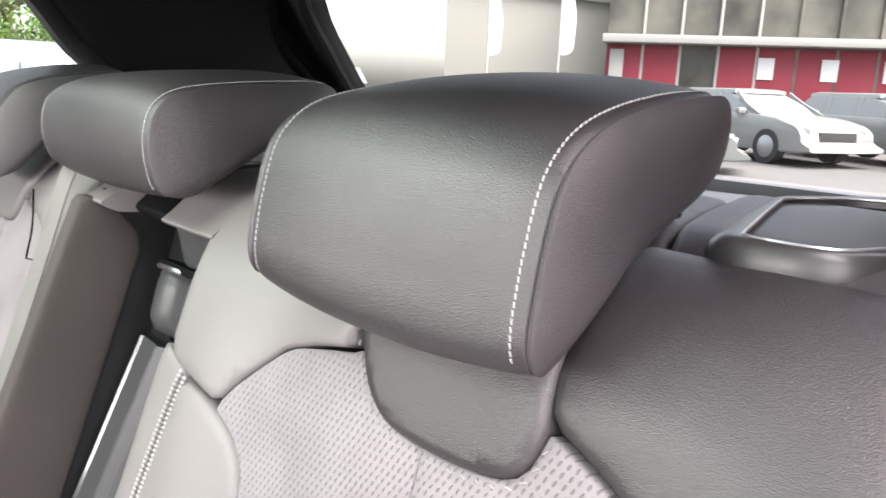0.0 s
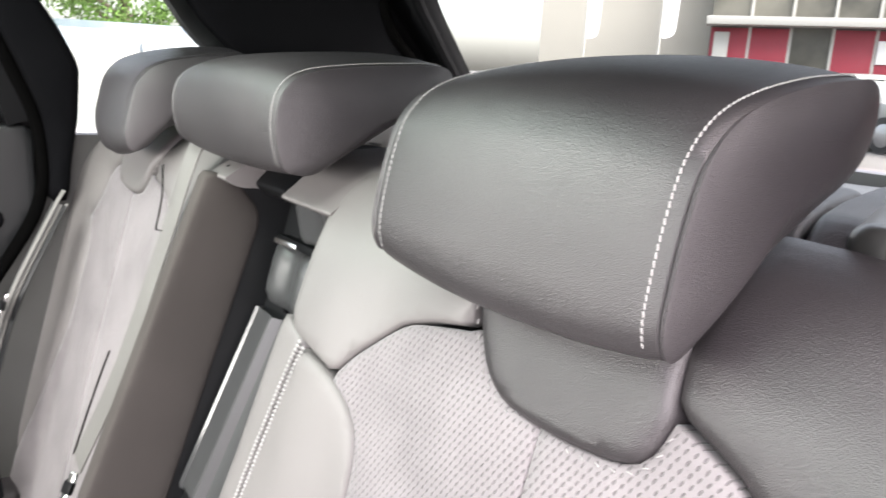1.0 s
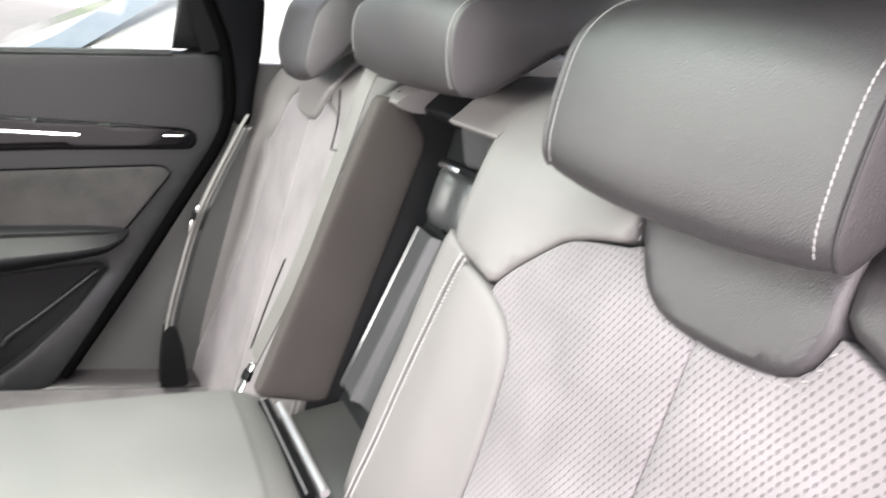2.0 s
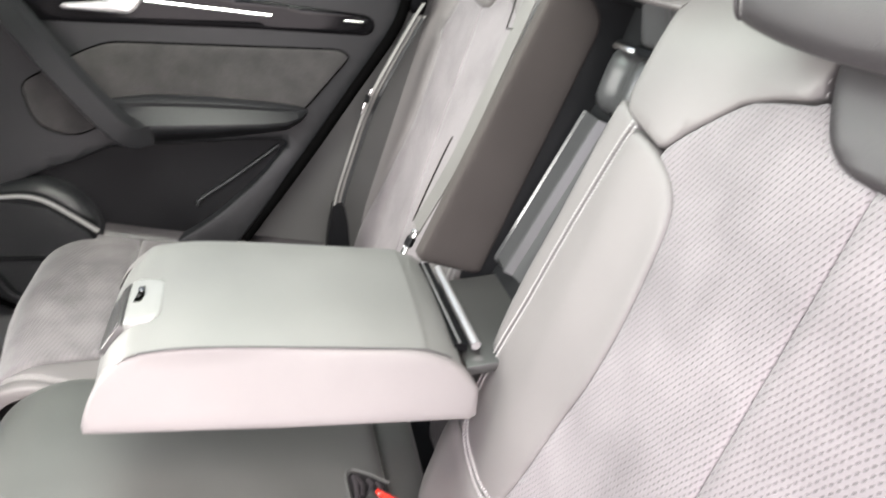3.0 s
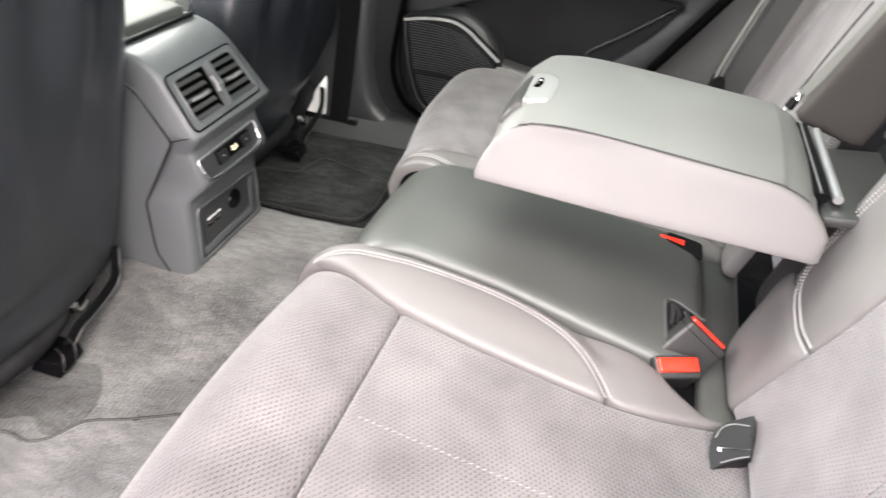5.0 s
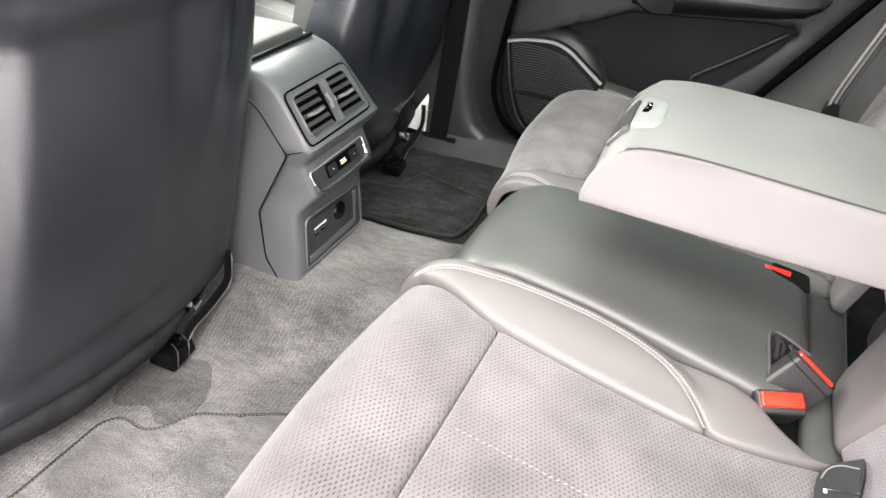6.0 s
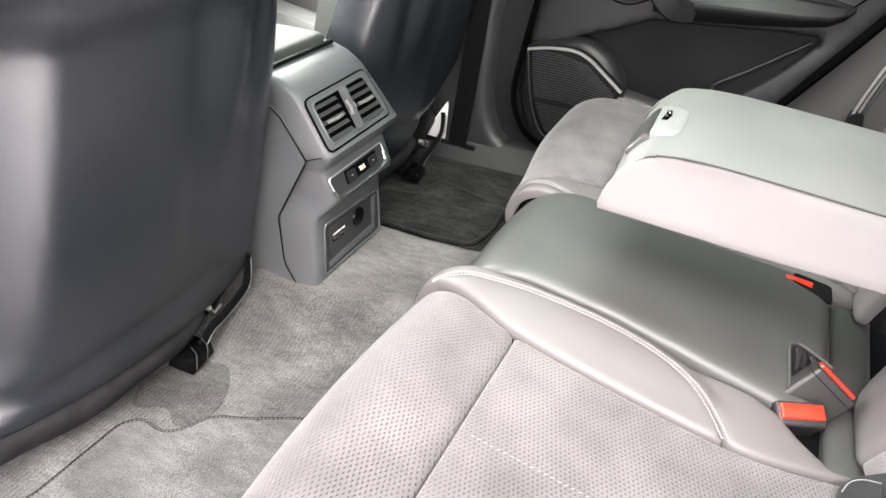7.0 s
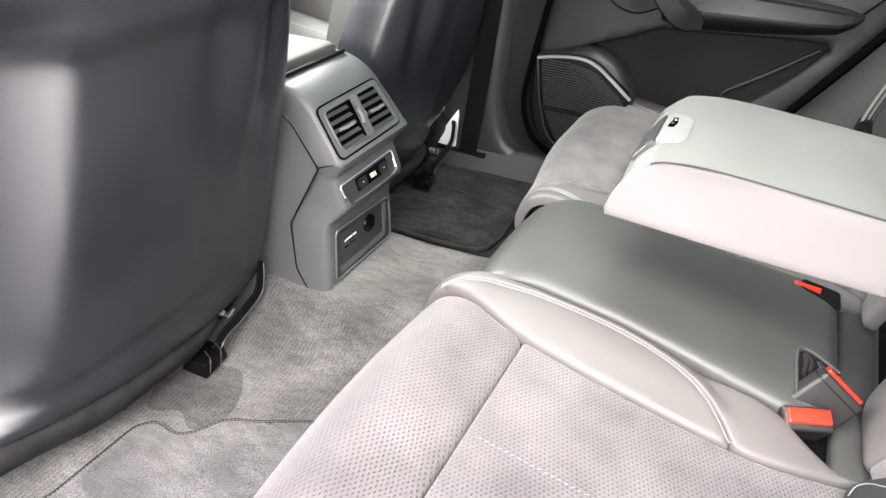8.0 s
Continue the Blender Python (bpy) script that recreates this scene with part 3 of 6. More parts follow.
SEAM_NEAR = [(0.600, 1.094), (0.612, 1.06), (0.638, 0.955), (0.657, 0.86), (0.673, 0.795), (0.683, 0.74), (0.686, 0.698), (0.677, 0.670), (0.653, 0.654), (0.60, 0.647), (0.549, 0.646)]


def rear_seat(mirror):
    """An outer rear seat: cushion and backrest with cloth inserts, leather bolsters and pale double stitching."""
    sgn = (lambda y: 2 * MY - y) if mirror else (lambda y: y)
    seat = empty("rear_seat", (-0.2, sgn(0.32), 0.40))
    L = back_lift(mirror)
    edge = spline(EDGE, 4)
    seam = spline(SEAM if mirror else SEAM_NEAR, 5)
    chin = spline([(0.229, 1.168), (0.238, 1.147), (0.256, 1.136), (0.30, 1.131), (0.34, 1.132), (0.362, 1.138), (0.380, 1.152), (0.392, 1.170), (0.404, 1.190)], 4)
    chin = [(y, z - 0.005 * sstep(1.19, 1.14, z)) for y, z in chin]
    # cloth inserts of the backrest, either side of the centre seam
    mid = 0.319
    cl = [p for p in chin if p[0] > mid]
    cr = [p for p in chin if p[0] < mid]
    top = spline([(0.552, 1.078), (0.530, 1.104), (0.484, 1.141), (0.448, 1.153), (0.408, 1.161)], 4)
    left = edge[::-1] + top[1:] + [(0.392, 1.168)] + cl[::-1][4:] + [(mid, 1.1260), (mid, 0.50), (0.585, 0.50)]
    cloth = FABRIC
    panel("insert", left, L, cloth, seat, 0.011, 0.0008, 0.003, 0.0010)
    redge = [(2 * mid - y, z) for y, z in edge]
    right = [(mid, 1.1260)] + cr[::-1] + [(0.19, 1.152), (0.163, 1.133)] + [p for p in redge if p[1] < 1.05] + [(0.05, 0.50), (mid, 0.50)]
    panel("insert", right, L, FABRIC, seat, 0.011, 0.0008, 0.003, 0.0010)
    # leather shoulder beside the head restraint
    sh = [(0.553, 1.081), (0.530, 1.107), (0.484, 1.144), (0.448, 1.156), (0.407, 1.165), (0.412, 1.21), (0.43, 1.30), (0.50, 1.315), (0.640, 1.31), (0.664, 1.250), (0.652, 1.207), (0.641, 1.182), (0.637, 1.160), (0.635, 1.134), (0.638, 1.104), (0.611, 1.094), (0.600, 1.095)]
    panel("shoulder", rounded(sh, 0.006), L, LEATHER_SMOOTH, seat, 0.012, 0.0025, 0.006, 0.0025)
    # inner bolster, with the light front face inside the stitched seam
    bol = seam[1:] + edge[::-1] + [(0.575, 1.084)]
    panel("bolster", bol, L, LEATHER_SMOOTH, seat, 0.010, 0.003, 0.006, 0.002)
    side = [(0.603, 1.094)] + [(y + 0.002, z) for y, z in seam[1:34 if mirror else 41]] + ([(0.690, 0.70), (0.694, 0.78), (0.682, 0.88), (0.668, 0.98)] if mirror else [(0.730, 0.652), (0.730, 0.70), (0.718, 0.77), (0.700, 0.85), (0.677, 0.96)]) + [(0.657, 1.08), (0.650, 1.108)]
    panel("bolster_side", side, L, LEATHER_SMOOTH, seat, 0.010, 0.002, 0.008, 0.002, 0.05)
    lobe = [(0.551, 0.643), (0.60, 0.644), (0.655, 0.651), (0.735, 0.650), (0.775, 0.605), (0.812, 0.535), (0.80, 0.49), (0.69, 0.485), (0.585, 0.49), (0.556, 0.60)]
    if mirror:
        lobe = [(0.553, 0.655), (0.60, 0.659), (0.640, 0.668), (0.660, 0.66), (0.664, 0.58), (0.655, 0.49), (0.585, 0.49), (0.556, 0.60)]
    F = L if mirror else (lambda y, v, h: L(min(y, 0.688), v, h) + Vector((4.0 * max(0.0, y - 0.688) ** 2, max(0.0, y - 0.688), 0.0)))
    panel("bolster_foot", rounded(lobe, 0.012), F, LEATHER_SMOOTH, seat, 0.011, 0.008, 0.03, 0.004)
    # outer bolster
    outb = [(0.232, 1.172), (0.19, 1.155), (0.162, 1.136)] + [p for p in redge if p[1] < 1.05] + [(0.05, 0.50), (-0.01, 0.50), (0.0, 0.80), (0.02, 1.0), (0.03, 1.16), (0.05, 1.26), (0.10, 1.315), (0.253, 1.320), (0.247, 1.25), (0.239, 1.20)]
    # dark leather on the near seat, paler leather on the far one
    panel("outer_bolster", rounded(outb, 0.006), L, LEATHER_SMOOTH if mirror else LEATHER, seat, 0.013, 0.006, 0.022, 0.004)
    # leather pad under the head restraint
    pad = chin + [(0.412, 1.21), (0.425, 1.30), (0.250, 1.312), (0.242, 1.25), (0.235, 1.20)]
    # again dark on the near seat and paler on the far one
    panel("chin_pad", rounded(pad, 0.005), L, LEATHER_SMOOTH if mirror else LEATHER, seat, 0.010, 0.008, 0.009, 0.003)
    # stitching
    bm = bmesh.new()
    for off in (-0.0048, 0.0048):
        path = []
        for i, p in enumerate(seam):
            a, b = np.array(seam[max(i - 1, 0)]), np.array(seam[min(i + 1, len(seam) - 1)])
            t = (b - a) / np.linalg.norm(b - a)
            path.append((p[0] - t[1] * off, p[1] + t[0] * off))
        stitch_mesh(path, lambda u, v, h: L(u, v, h + 0.0032), 0.0047, 0.0026, 0.0043, 0.0009, 0.0004, bm)
    part("seam_stitching", bm, THREAD, seat, "pale double seam stitching")
    bm = stitch_mesh(cl[2:], lambda u, v, h: L(u + 0.004, v - 0.003, h + 0.001), 0.012, 0.004, 0.001, 0.0006, 0.001)
    part("pad_stitching", bm, THREAD, seat)
    part("pad_stitching", stitch_mesh(cr[:-1], lambda u, v, h: L(u - 0.002, v - 0.004, h + 0.001), 0.012, 0.004, 0.001, 0.0006, 0.001), THREAD, seat)
    # cushion
    C = cush_lift(mirror, (lambda u, y: 0.006 + 0.030 * sstep(0.58, 0.30, y)) if mirror else (lambda u, y: 0.014 * max(0.0, 1 - ((y - 0.34) / 0.25) ** 2) * sstep(-0.42, -0.52, u)))
    line = spline([(-0.545, 0.585), (-0.470, 0.560), (-0.405, 0.540), (-0.258, 0.523), (-0.092, 0.517), (0.018, 0.541), (0.06, 0.556)], 5)
    CB = cush_lift(mirror, lambda u, y: (0.002 if mirror else 0.007) + (0.003 if mirror else 0.010) * sstep(0.52, 0.60, y) * sstep(0.0, -0.15, u))
    if not mirror:
        st_u, st_y = (-0.50, -0.422, -0.350, -0.289, -0.235, -0.192, -0.155, -0.128), (0.608, 0.626, 0.631, 0.629, 0.619, 0.603, 0.578, 0.548)
        crown = CB
        CB = lambda u, y, h: crown(u, y, h - 0.017 * sstep(0.004, 0.050, y - float(np.interp(u, st_u, st_y))) * sstep(-0.06, -0.20, u) * sstep(-0.52, -0.40, u))
    front = [p for p in line if p[0] < -0.412]
    rear = [p for p in line if p[0] > -0.404]
    fp = [(-0.86, 0.13), (-0.86, 0.60), (-0.60, 0.60)] + front + [(-0.410, 0.541), (-0.410, 0.13)]
    panel("cushion_front", rounded(fp, 0.004), C, FABRIC_FAR if mirror else FABRIC_CUSHION, seat, 0.012, 0.006, 0.018, 0.004)
    rp = [(-0.406, 0.13), (-0.406, 0.5395)] + rear + [(0.085, 0.52), (0.085, 0.13)]
    panel("cushion_insert", rp, C, FABRIC_FAR if mirror else FABRIC_CUSHION, seat, 0.012, 0.004, 0.016, 0.004)
    CO = cush_lift(mirror, lambda u, y: (0.036 if mirror else 0.0) + (0.015 if mirror else 0.045) * sstep(0.14, 0.06, y))
    panel("cushion_outer", rounded([(-0.86, 0.127), (-0.86, 0.09, 0.06), (-0.56, 0.06, 0.08), (-0.40, 0.02), (0.06, 0.0), (0.07, 0.127)], 0.03), CO, LEATHER, seat, 0.014, 0.004, 0.02, 0.004)
    # inner cushion bolster in two leather pieces divided by the stitched seam
    st = spline([(-0.556, 0.590), (-0.520, 0.602), (-0.487, 0.611), (-0.422, 0.626), (-0.350, 0.631), (-0.289, 0.629), (-0.235, 0.619), (-0.192, 0.603), (-0.155, 0.578), (-0.128, 0.548), (-0.110, 0.519)], 4)
    bp = [p for p in line if p[0] < -0.112] + st[::-1]
    panel("cushion_bolster", bp, CB, LEATHER_SMOOTH, seat, 0.010, 0.004, 0.008, 0.003)
    sp = [(u, y + 0.002) for u, y in st] + [p for p in line if p[0] > -0.106] + ([(0.055, 0.60), (0.01, 0.612), (-0.045, 0.618)] if mirror else [(0.050, 0.560), (0.020, 0.556), (-0.018, 0.582), (-0.052, 0.613), (-0.085, 0.624)]) + [(-0.147, 0.632), (-0.30, 0.652), (-0.426, 0.652), (-0.50, 0.636), (-0.60, 0.620), (-0.80, 0.615), (-0.80, 0.60), (-0.60, 0.600)]
    panel("cushion_side", sp, CB, LEATHER_SMOOTH, seat, 0.010, 0.003, 0.008, 0.003)
    bm = bmesh.new()
    for off in (-0.0042, 0.0042):
        path = []
        for i, p in enumerate(st):
            a, b = np.array(st[max(i - 1, 0)]), np.array(st[min(i + 1, len(st) - 1)])
            t = (b - a) / np.linalg.norm(b - a)
            path.append((p[0] - t[1] * off, p[1] + t[0] * off))
        stitch_mesh(path, lambda u, v, h: CB(u, v, h + 0.0033), 0.0050, 0.0036, 0.0021, 0.0009, 0.0004, bm)
    part("cushion_stitching", bm, THREAD, seat, "pale double seam stitching")
    bm = stitch_mesh([(-0.39, 0.337), (0.05, 0.333)], lambda u, v, h: C(u, v, h + 0.0038), 0.0085, 0.0050, 0.0009, 0.0005, 0.0012)
    stitch_mesh([(-0.409, 0.10), (-0.409, 0.53)], lambda u, v, h: C(u + 0.006, v, h + 0.0005), 0.007, 0.003, 0.0008, 0.0004, 0.0, bm)
    part("channel_stitching", bm, THREAD, seat)
    # leather deck behind the head restraint
    seamline = [(0.318, 0.212), (0.36, 0.226), (0.40, 0.238), (0.493, 0.263), (0.60, 0.283)]
    deck = [(0.60, 0.60), (0.56, 0.645), (0.40, 0.645), (0.34, 0.60)] + [(x, y + 0.006) for x, y in seamline]
    panel("back_top", rounded(deck, 0.01), lambda x, y, h: Vector((x, sgn(y), 1.214 + 0.0465 * sstep(0.30, 0.44, x) + h)), LEATHER, seat, 0.012, 0.004, 0.014, 0.004, 0.03)
    deck = [(0.62, 0.283), (0.62, 0.03), (0.322, 0.03)] + seamline
    panel("back_top_outer", rounded(deck, 0.006), lambda x, y, h: Vector((x, sgn(y), 1.215 + 0.050 * sstep(0.30, 0.42, x) + h)), LEATHER, seat, 0.012, 0.004, 0.012, 0.002, 0.03)
    # seat base and rear shell
    part("base", block((0.42, 0.56, 0.16), (-0.28, sgn(0.30), 0.42), 0.02), BLACK, seat)
    sh2 = extrude_outline([(0.20, 0.50), (0.36, 1.18), (0.38, 1.235), (0.46, 1.240), (0.52, 1.235), (0.40, 0.50)], lambda u, v, d: Vector((u, sgn(d), v)), 0.0, 0.655)
    part("shell", sh2, PLASTIC, seat)
    return seat


near_seat = rear_seat(False)
tagged(near_seat, "rear seat with grey woven inserts, leather bolsters and pale stitching", "seat", "rear seats")
far_seat = rear_seat(True)
tagged(far_seat, "rear seat with grey cloth inserts beside the far door", "seat", "rear seats")


# ---- middle seat ----
middle = empty("middle_seat", (-0.2, CY, 0.42))
tagged(middle, "middle rear seat in smooth leather with its backrest recess open", "seat")
CM = cush_lift(False, lambda u, y: 0.012 + 0.012 * (1 - ((y - CY) / 0.22) ** 2), -0.445)
mp = [(-0.80, 0.625), (-0.60, 0.627), (-0.50, 0.640), (-0.426, 0.655), (-0.30, 0.656), (-0.147, 0.636), (-0.045, 0.624), (0.000, 0.64), (0.012, 0.70)]
mp = mp + [(u, 2 * MY - y + 0.045 * sstep(-0.52, -0.42, u)) for u, y in mp[::-1]]
panel("cushion", rounded(mp, 0.006), CM, LEATHER_MIDDLE, middle, 0.012, 0.004, 0.02, 0.006)
# strip between cushion and backrest
strip = panel_mesh(rounded([(0.014, 0.56), (0.075, 0.56), (0.085, 0.99), (0.018, 0.99)], 0.01), lambda u, y, h: Vector((u, y, 0.484 - 0.1 * u + h)), 0.012, 0.006, 0.02, 0.004, 0.03)
part("rear_strip", strip, LEATHER_MIDDLE, middle)


def recess_lift(y, z, h):
    base = 0.316 + (0.49 if z < 1.034 else 0.29) * (z - 1.034)
    return Vector((base - 0.93 * h, y, z + 0.30 * h))


back = [(0.655, 0.76), (0.893, 0.76), (0.893, 1.22), (0.655, 1.22)]
part("recess_back", panel_mesh(back, recess_lift, 0.02, 0.0, 0.004, 0.0, 0.03), PLASTIC, middle)
part("recess_wall", extrude_outline([(0.14, 0.77), (0.26, 0.77), (0.40, 1.22), (0.27, 1.22)], lambda u, v, d: Vector((u, d, v)), 0.8935, 0.898), PLASTIC, middle)
# moulded hatch: two long ridges with a sunk channel beside them
hsec = [(0.8905, 0.000), (0.8875, 0.012), (0.8855, 0.0160), (0.8835, 0.0160), (0.880, 0.0135), (0.838, 0.016), (0.833, 0.020), (0.829, 0.019), (0.822, 0.008), (0.800, 0.003), (0.760, 0.006), (0.700, 0.006), (0.668, 0.002)]
bm = bmesh.new()
rows = []
for z, k in ((0.795, 0.0), (0.800, 0.75), (0.806, 1.0), (0.88, 1.0), (0.96, 1.0), (1.03, 1.0)):
    rows.append([bm.verts.new(recess_lift(y, z + (0.012 if y < 0.86 else 0) * (k < 1), h * k)) for y, h in hsec])
for a, b in zip(rows, rows[1:]):
    for q in range(len(hsec) - 1):
        bm.faces.new((a[q], a[q + 1], b[q + 1], b[q]))
part("hatch", bm, HATCH, middle, "glossy grey through-loading hatch", sharp=30)
hl = rounded([(0.668, 1.040), (0.882, 1.040), (0.880, 1.128), (0.668, 1.128)], 0.012)
part("hatch_lock", panel_mesh(hl, lambda y, z, h: recess_lift(y, z, h + 0.0045 * math.sin(92.0 * (y - 0.690)) * sstep(0.0, 0.015, h)), 0.006, 0.024, 0.030, 0.0, 0.0), HATCH, middle, "pale grey lock housing of the hatch")
hu = rounded([(0.655, 1.144), (0.772, 1.144), (0.764, 1.202), (0.650, 1.202)], 0.008)
part("hatch_upper", panel_mesh(hu, lambda y, z, h: Vector((0.316 - 0.24 * (z - 1.144) - 0.9 * h - 0.006 * math.sin(78.0 * (y - 0.668)), y, z + 0.3 * h)), 0.006, 0.003, 0.008, 0.0, 0.03), HATCH, middle, "grey moulded upper part of the hatch")
part("hatch_catch", block((0.008, 0.052, 0.007), (0.309, 0.810, 1.1335), 0.002, (0, 17, 4)), CHROME, middle, "chrome hatch catch")
part("catch_slot", block((0.02, 0.16, 0.010), (0.318, 0.760, 1.134), 0.002, (0, 17, 0)), BLACK, middle)
part("screw_hole", block((0.008, 0.007, 0.012), (0.313, 0.823, 1.047), 0.002), BLACK, middle)
part("hatch_edge", sweep([(0.196, 0.8825, 0.802), (0.234, 0.8725, 0.824)], flat(0.006, 0.004), (0, 0, 1)), SATIN, middle, "thin bright edge at the foot of the hatch")
# lower floor of the recess
part("recess_floor", block((0.17, 0.225, 0.014), (0.175, CY, 0.772), 0.004, (0, -6, 0)), BEZEL, middle, "glossy grey floor of the recess")
rm = bmesh.new()
rws = []
for k in range(7):
    a = k / 6 * 1.35
    rws.append([rm.verts.new((0.175 + 0.055 * math.sin(a), y, 0.782 + 0.055 * (1 - math.cos(a)))) for y in (0.668, 0.70, 0.74, 0.78)])
for a, b in zip(rws, rws[1:]):
    for q in range(3):
        rm.faces.new((a[q], a[q + 1], b[q + 1], b[q]))
part("recess_scoop", rm, BEZEL, middle, "curved grey scoop at the foot of the hatch")
part("lower_back", panel_mesh(rounded([(0.66, 0.50), (0.885, 0.50), (0.885, 0.76), (0.66, 0.76)], 0.01), lambda y, z, h: Vector((XB(z) + 0.03 - h, y, z)), 0.02, 0.004, 0.015, 0.003, 0.02), LEATHER, middle)
part("hinge_rod", sweep([(0.107, 0.684, 0.7845), (0.098, 0.87, 0.800)], circle(0.0062, 12), (1, 0, 0)), SATIN, middle, "bright metal hinge rod")
part("hinge_frame", sweep([(0.087, 0.684, 0.7832), (0.078, 0.885, 0.798)], flat(0.018, 0.012), (0, 0, 1)), BLACK, middle)
part("frame_edge", sweep([(0.0855, 0.684, 0.7907), (0.0765, 0.885, 0.8055)], circle(0.0012, 6), (1, 0, 0)), SILVER, middle)
part("base", block((0.26, 0.46, 0.05), (0.010, 0.775, 0.440), 0.01, (0, 10, 0)), BLACK, middle)
# brown cloth side of the far backrest
bs = [(0.243, 1.215, 0.01), (0.277, 1.205), (0.309, 1.162), (0.309, 1.14), (0.170, 0.775), (0.070, 0.805)]
part("recess_side", panel_mesh(rounded(bs, 0.008), lambda x, z, h: Vector((x, 0.892 - h, z)), 0.010, 0.002, 0.008, 0.002, 0.02), BROWN, middle, "brown cloth lining of the recess")
# leather bridge under the middle head restraint
BR = lambda u, v, d: Vector((u, d, v))
bridge = extrude_outline(rounded([(0.276, 1.203, 0.004), (0.288, 1.211), (0.302, 1.2225), (0.320, 1.235), (0.340, 1.245), (0.37, 1.252), (0.46, 1.254), (0.46, 1.17), (0.36, 1.185), (0.284, 1.197, 0.004)], 0.010), BR, 0.645, 0.757)
part("bridge", bridge, LEATHER_SMOOTH, middle)
slotb = extrude_outline(rounded([(0.290, 1.201), (0.315, 1.222), (0.36, 1.238), (0.46, 1.244), (0.46, 1.17), (0.305, 1.185)], 0.008), BR, 0.758, 0.862)
part("belt_slot", slotb, BLACK, middle, "black slot under the head restraint")
guide = extrude_outline(rounded([(0.252, 1.208, 0.006), (0.28, 1.224), (0.34, 1.240), (0.46, 1.246), (0.46, 1.18), (0.272, 1.196, 0.008)], 0.01), BR, 0.863, 0.915)
part("bridge_end", guide, LEATHER_SMOOTH, middle)
part("recess_top", block((0.09, 0.10, 0.014), (0.350, 0.725, 1.196), 0.004, (0, 12, 20)), BLACK, middle)


# ---- head restraints ----
def head_restraint(cy, half, crown, yaw, at, label, thread, belly=0.0, low=False):
    """Stuffed cover between two side panels, with piping and a row of stitches at each seam."""
    prof = [(0.243, 1.204), (0.234, 1.211), (0.231, 1.226), (0.234, 1.250), (0.238, 1.271), (0.244, 1.293), (0.252, 1.310), (0.266, 1.324), (0.285, 1.334), (0.316, 1.3425), (0.358, 1.349),
            (0.400, 1.352), (0.418, 1.351), (0.428, 1.342), (0.429, 1.325), (0.420, 1.306), (0.400, 1.292), (0.366, 1.278), (0.326, 1.258), (0.292, 1.236), (0.264, 1.214)]
    if low:
        prof = [(0.245, 1.241), (0.234, 1.248), (0.228, 1.268), (0.226, 1.290), (0.229, 1.309), (0.236, 1.323), (0.250, 1.334), (0.274, 1.3405), (0.316, 1.3450), (0.358, 1.3475), (0.398, 1.3490),
                (0.418, 1.3485), (0.430, 1.342), (0.432, 1.330), (0.421, 1.316), (0.400, 1.306), (0.366, 1.293), (0.332, 1.276), (0.296, 1.256), (0.266, 1.241)]
    prof = [np.array(p) for p in spline(prof, 4, True)]
    n = len(prof)
    nor = []
    for j in range(n):
        t = prof[(j + 1) % n] - prof[j - 1]
        t /= np.linalg.norm(t)
        nor.append(np.array((-t[1], t[0])))
    if nor[n // 5][0] > 0:
        nor = [-q for q in nor]
    cx, cz = 0.325, 1.290
    hr = empty("head_restraint", (cx + at[0], cy, 1.20))

    def place(j, y, s, grow):
        grow *= 0.30 + 0.70 * max(0.0, nor[j][1]) if grow > 0 else 1.0
        x = cx + (prof[j][0] - cx) * s + nor[j][0] * grow
        z = cz + (prof[j][1] - cz) * s * at[2] + nor[j][1] * grow
        w = min(max((y - cy) / half, -1.0), 1.0)
        bend = max(0.0, w) ** 2 + 0.9 * max(0.0, -w - 0.3) ** 2
        z += belly * bend * sstep(1.285, 1.225, prof[j][1])
        x += 0.5 * belly * bend * sstep(0.30, 0.25, prof[j][0])
        return Vector((x - yaw * (y - cy + half) + at[0], y, z + at[1]))

    def ring(bm, y, s, grow=0.0):
        return [bm.verts.new(place(j, y, s, grow)) for j in range(n)]

    def bridge_rows(bm, rows):
        for a, b in zip(rows, rows[1:]):
            for j in range(n):
                bm.faces.new((a[j], a[(j + 1) % n], b[(j + 1) % n], b[j]))

    bm = bmesh.new()
    N = 26
    rows = [(cy - half, -0.003), (cy - half + 0.0015, -0.0004)]
    rows += [(cy + (-1 + 2 * i / N) * half, crown * (1 - (-1 + 2 * i / N) ** 2) ** 0.8) for i in range(1, N)]
    rows += [(cy + half - 0.0015, -0.0004), (cy + half, -0.003)]
    bridge_rows(bm, [ring(bm, y, 1.0, g) for y, g in rows])
    part("cover", bm, LEATHER, hr)
    for sg in (-1, 1):
        dome = 0.012 if sg < 0 else (0.026 if low else 0.010)
        bm = bmesh.new()
        rr = [(cy + sg * half, 1.0, -0.004), (cy + sg * (half + 0.001), 1.0, -0.001), (cy + sg * (half + 0.0028), 0.998, 0.0008)]
        for s in (0.985, 0.96, 0.92, 0.87, 0.80, 0.72, 0.62, 0.50, 0.36, 0.20, 0.08):
            rr.append((cy + sg * (half + 0.003 + dome * (1 - s ** 2.4)), s, 0.0))
        rings = [ring(bm, *q) for q in rr]
        bridge_rows(bm, rings)
        c = bm.verts.new(sum((v.co for v in rings[-1]), Vector()) / n)
        for j in range(n):
            bm.faces.new((rings[-1][j], rings[-1][(j + 1) % n], c))
        part("side_panel", bm, LEATHER, hr)
        part("piping", sweep([place(j, cy + sg * (half + 0.0012), 1.0, -0.0022) for j in range(n)], circle(0.0021, 6), (0, 1, 0), True), LEATHER, hr)
        if half > 0.14 and sg > 0:
            continue
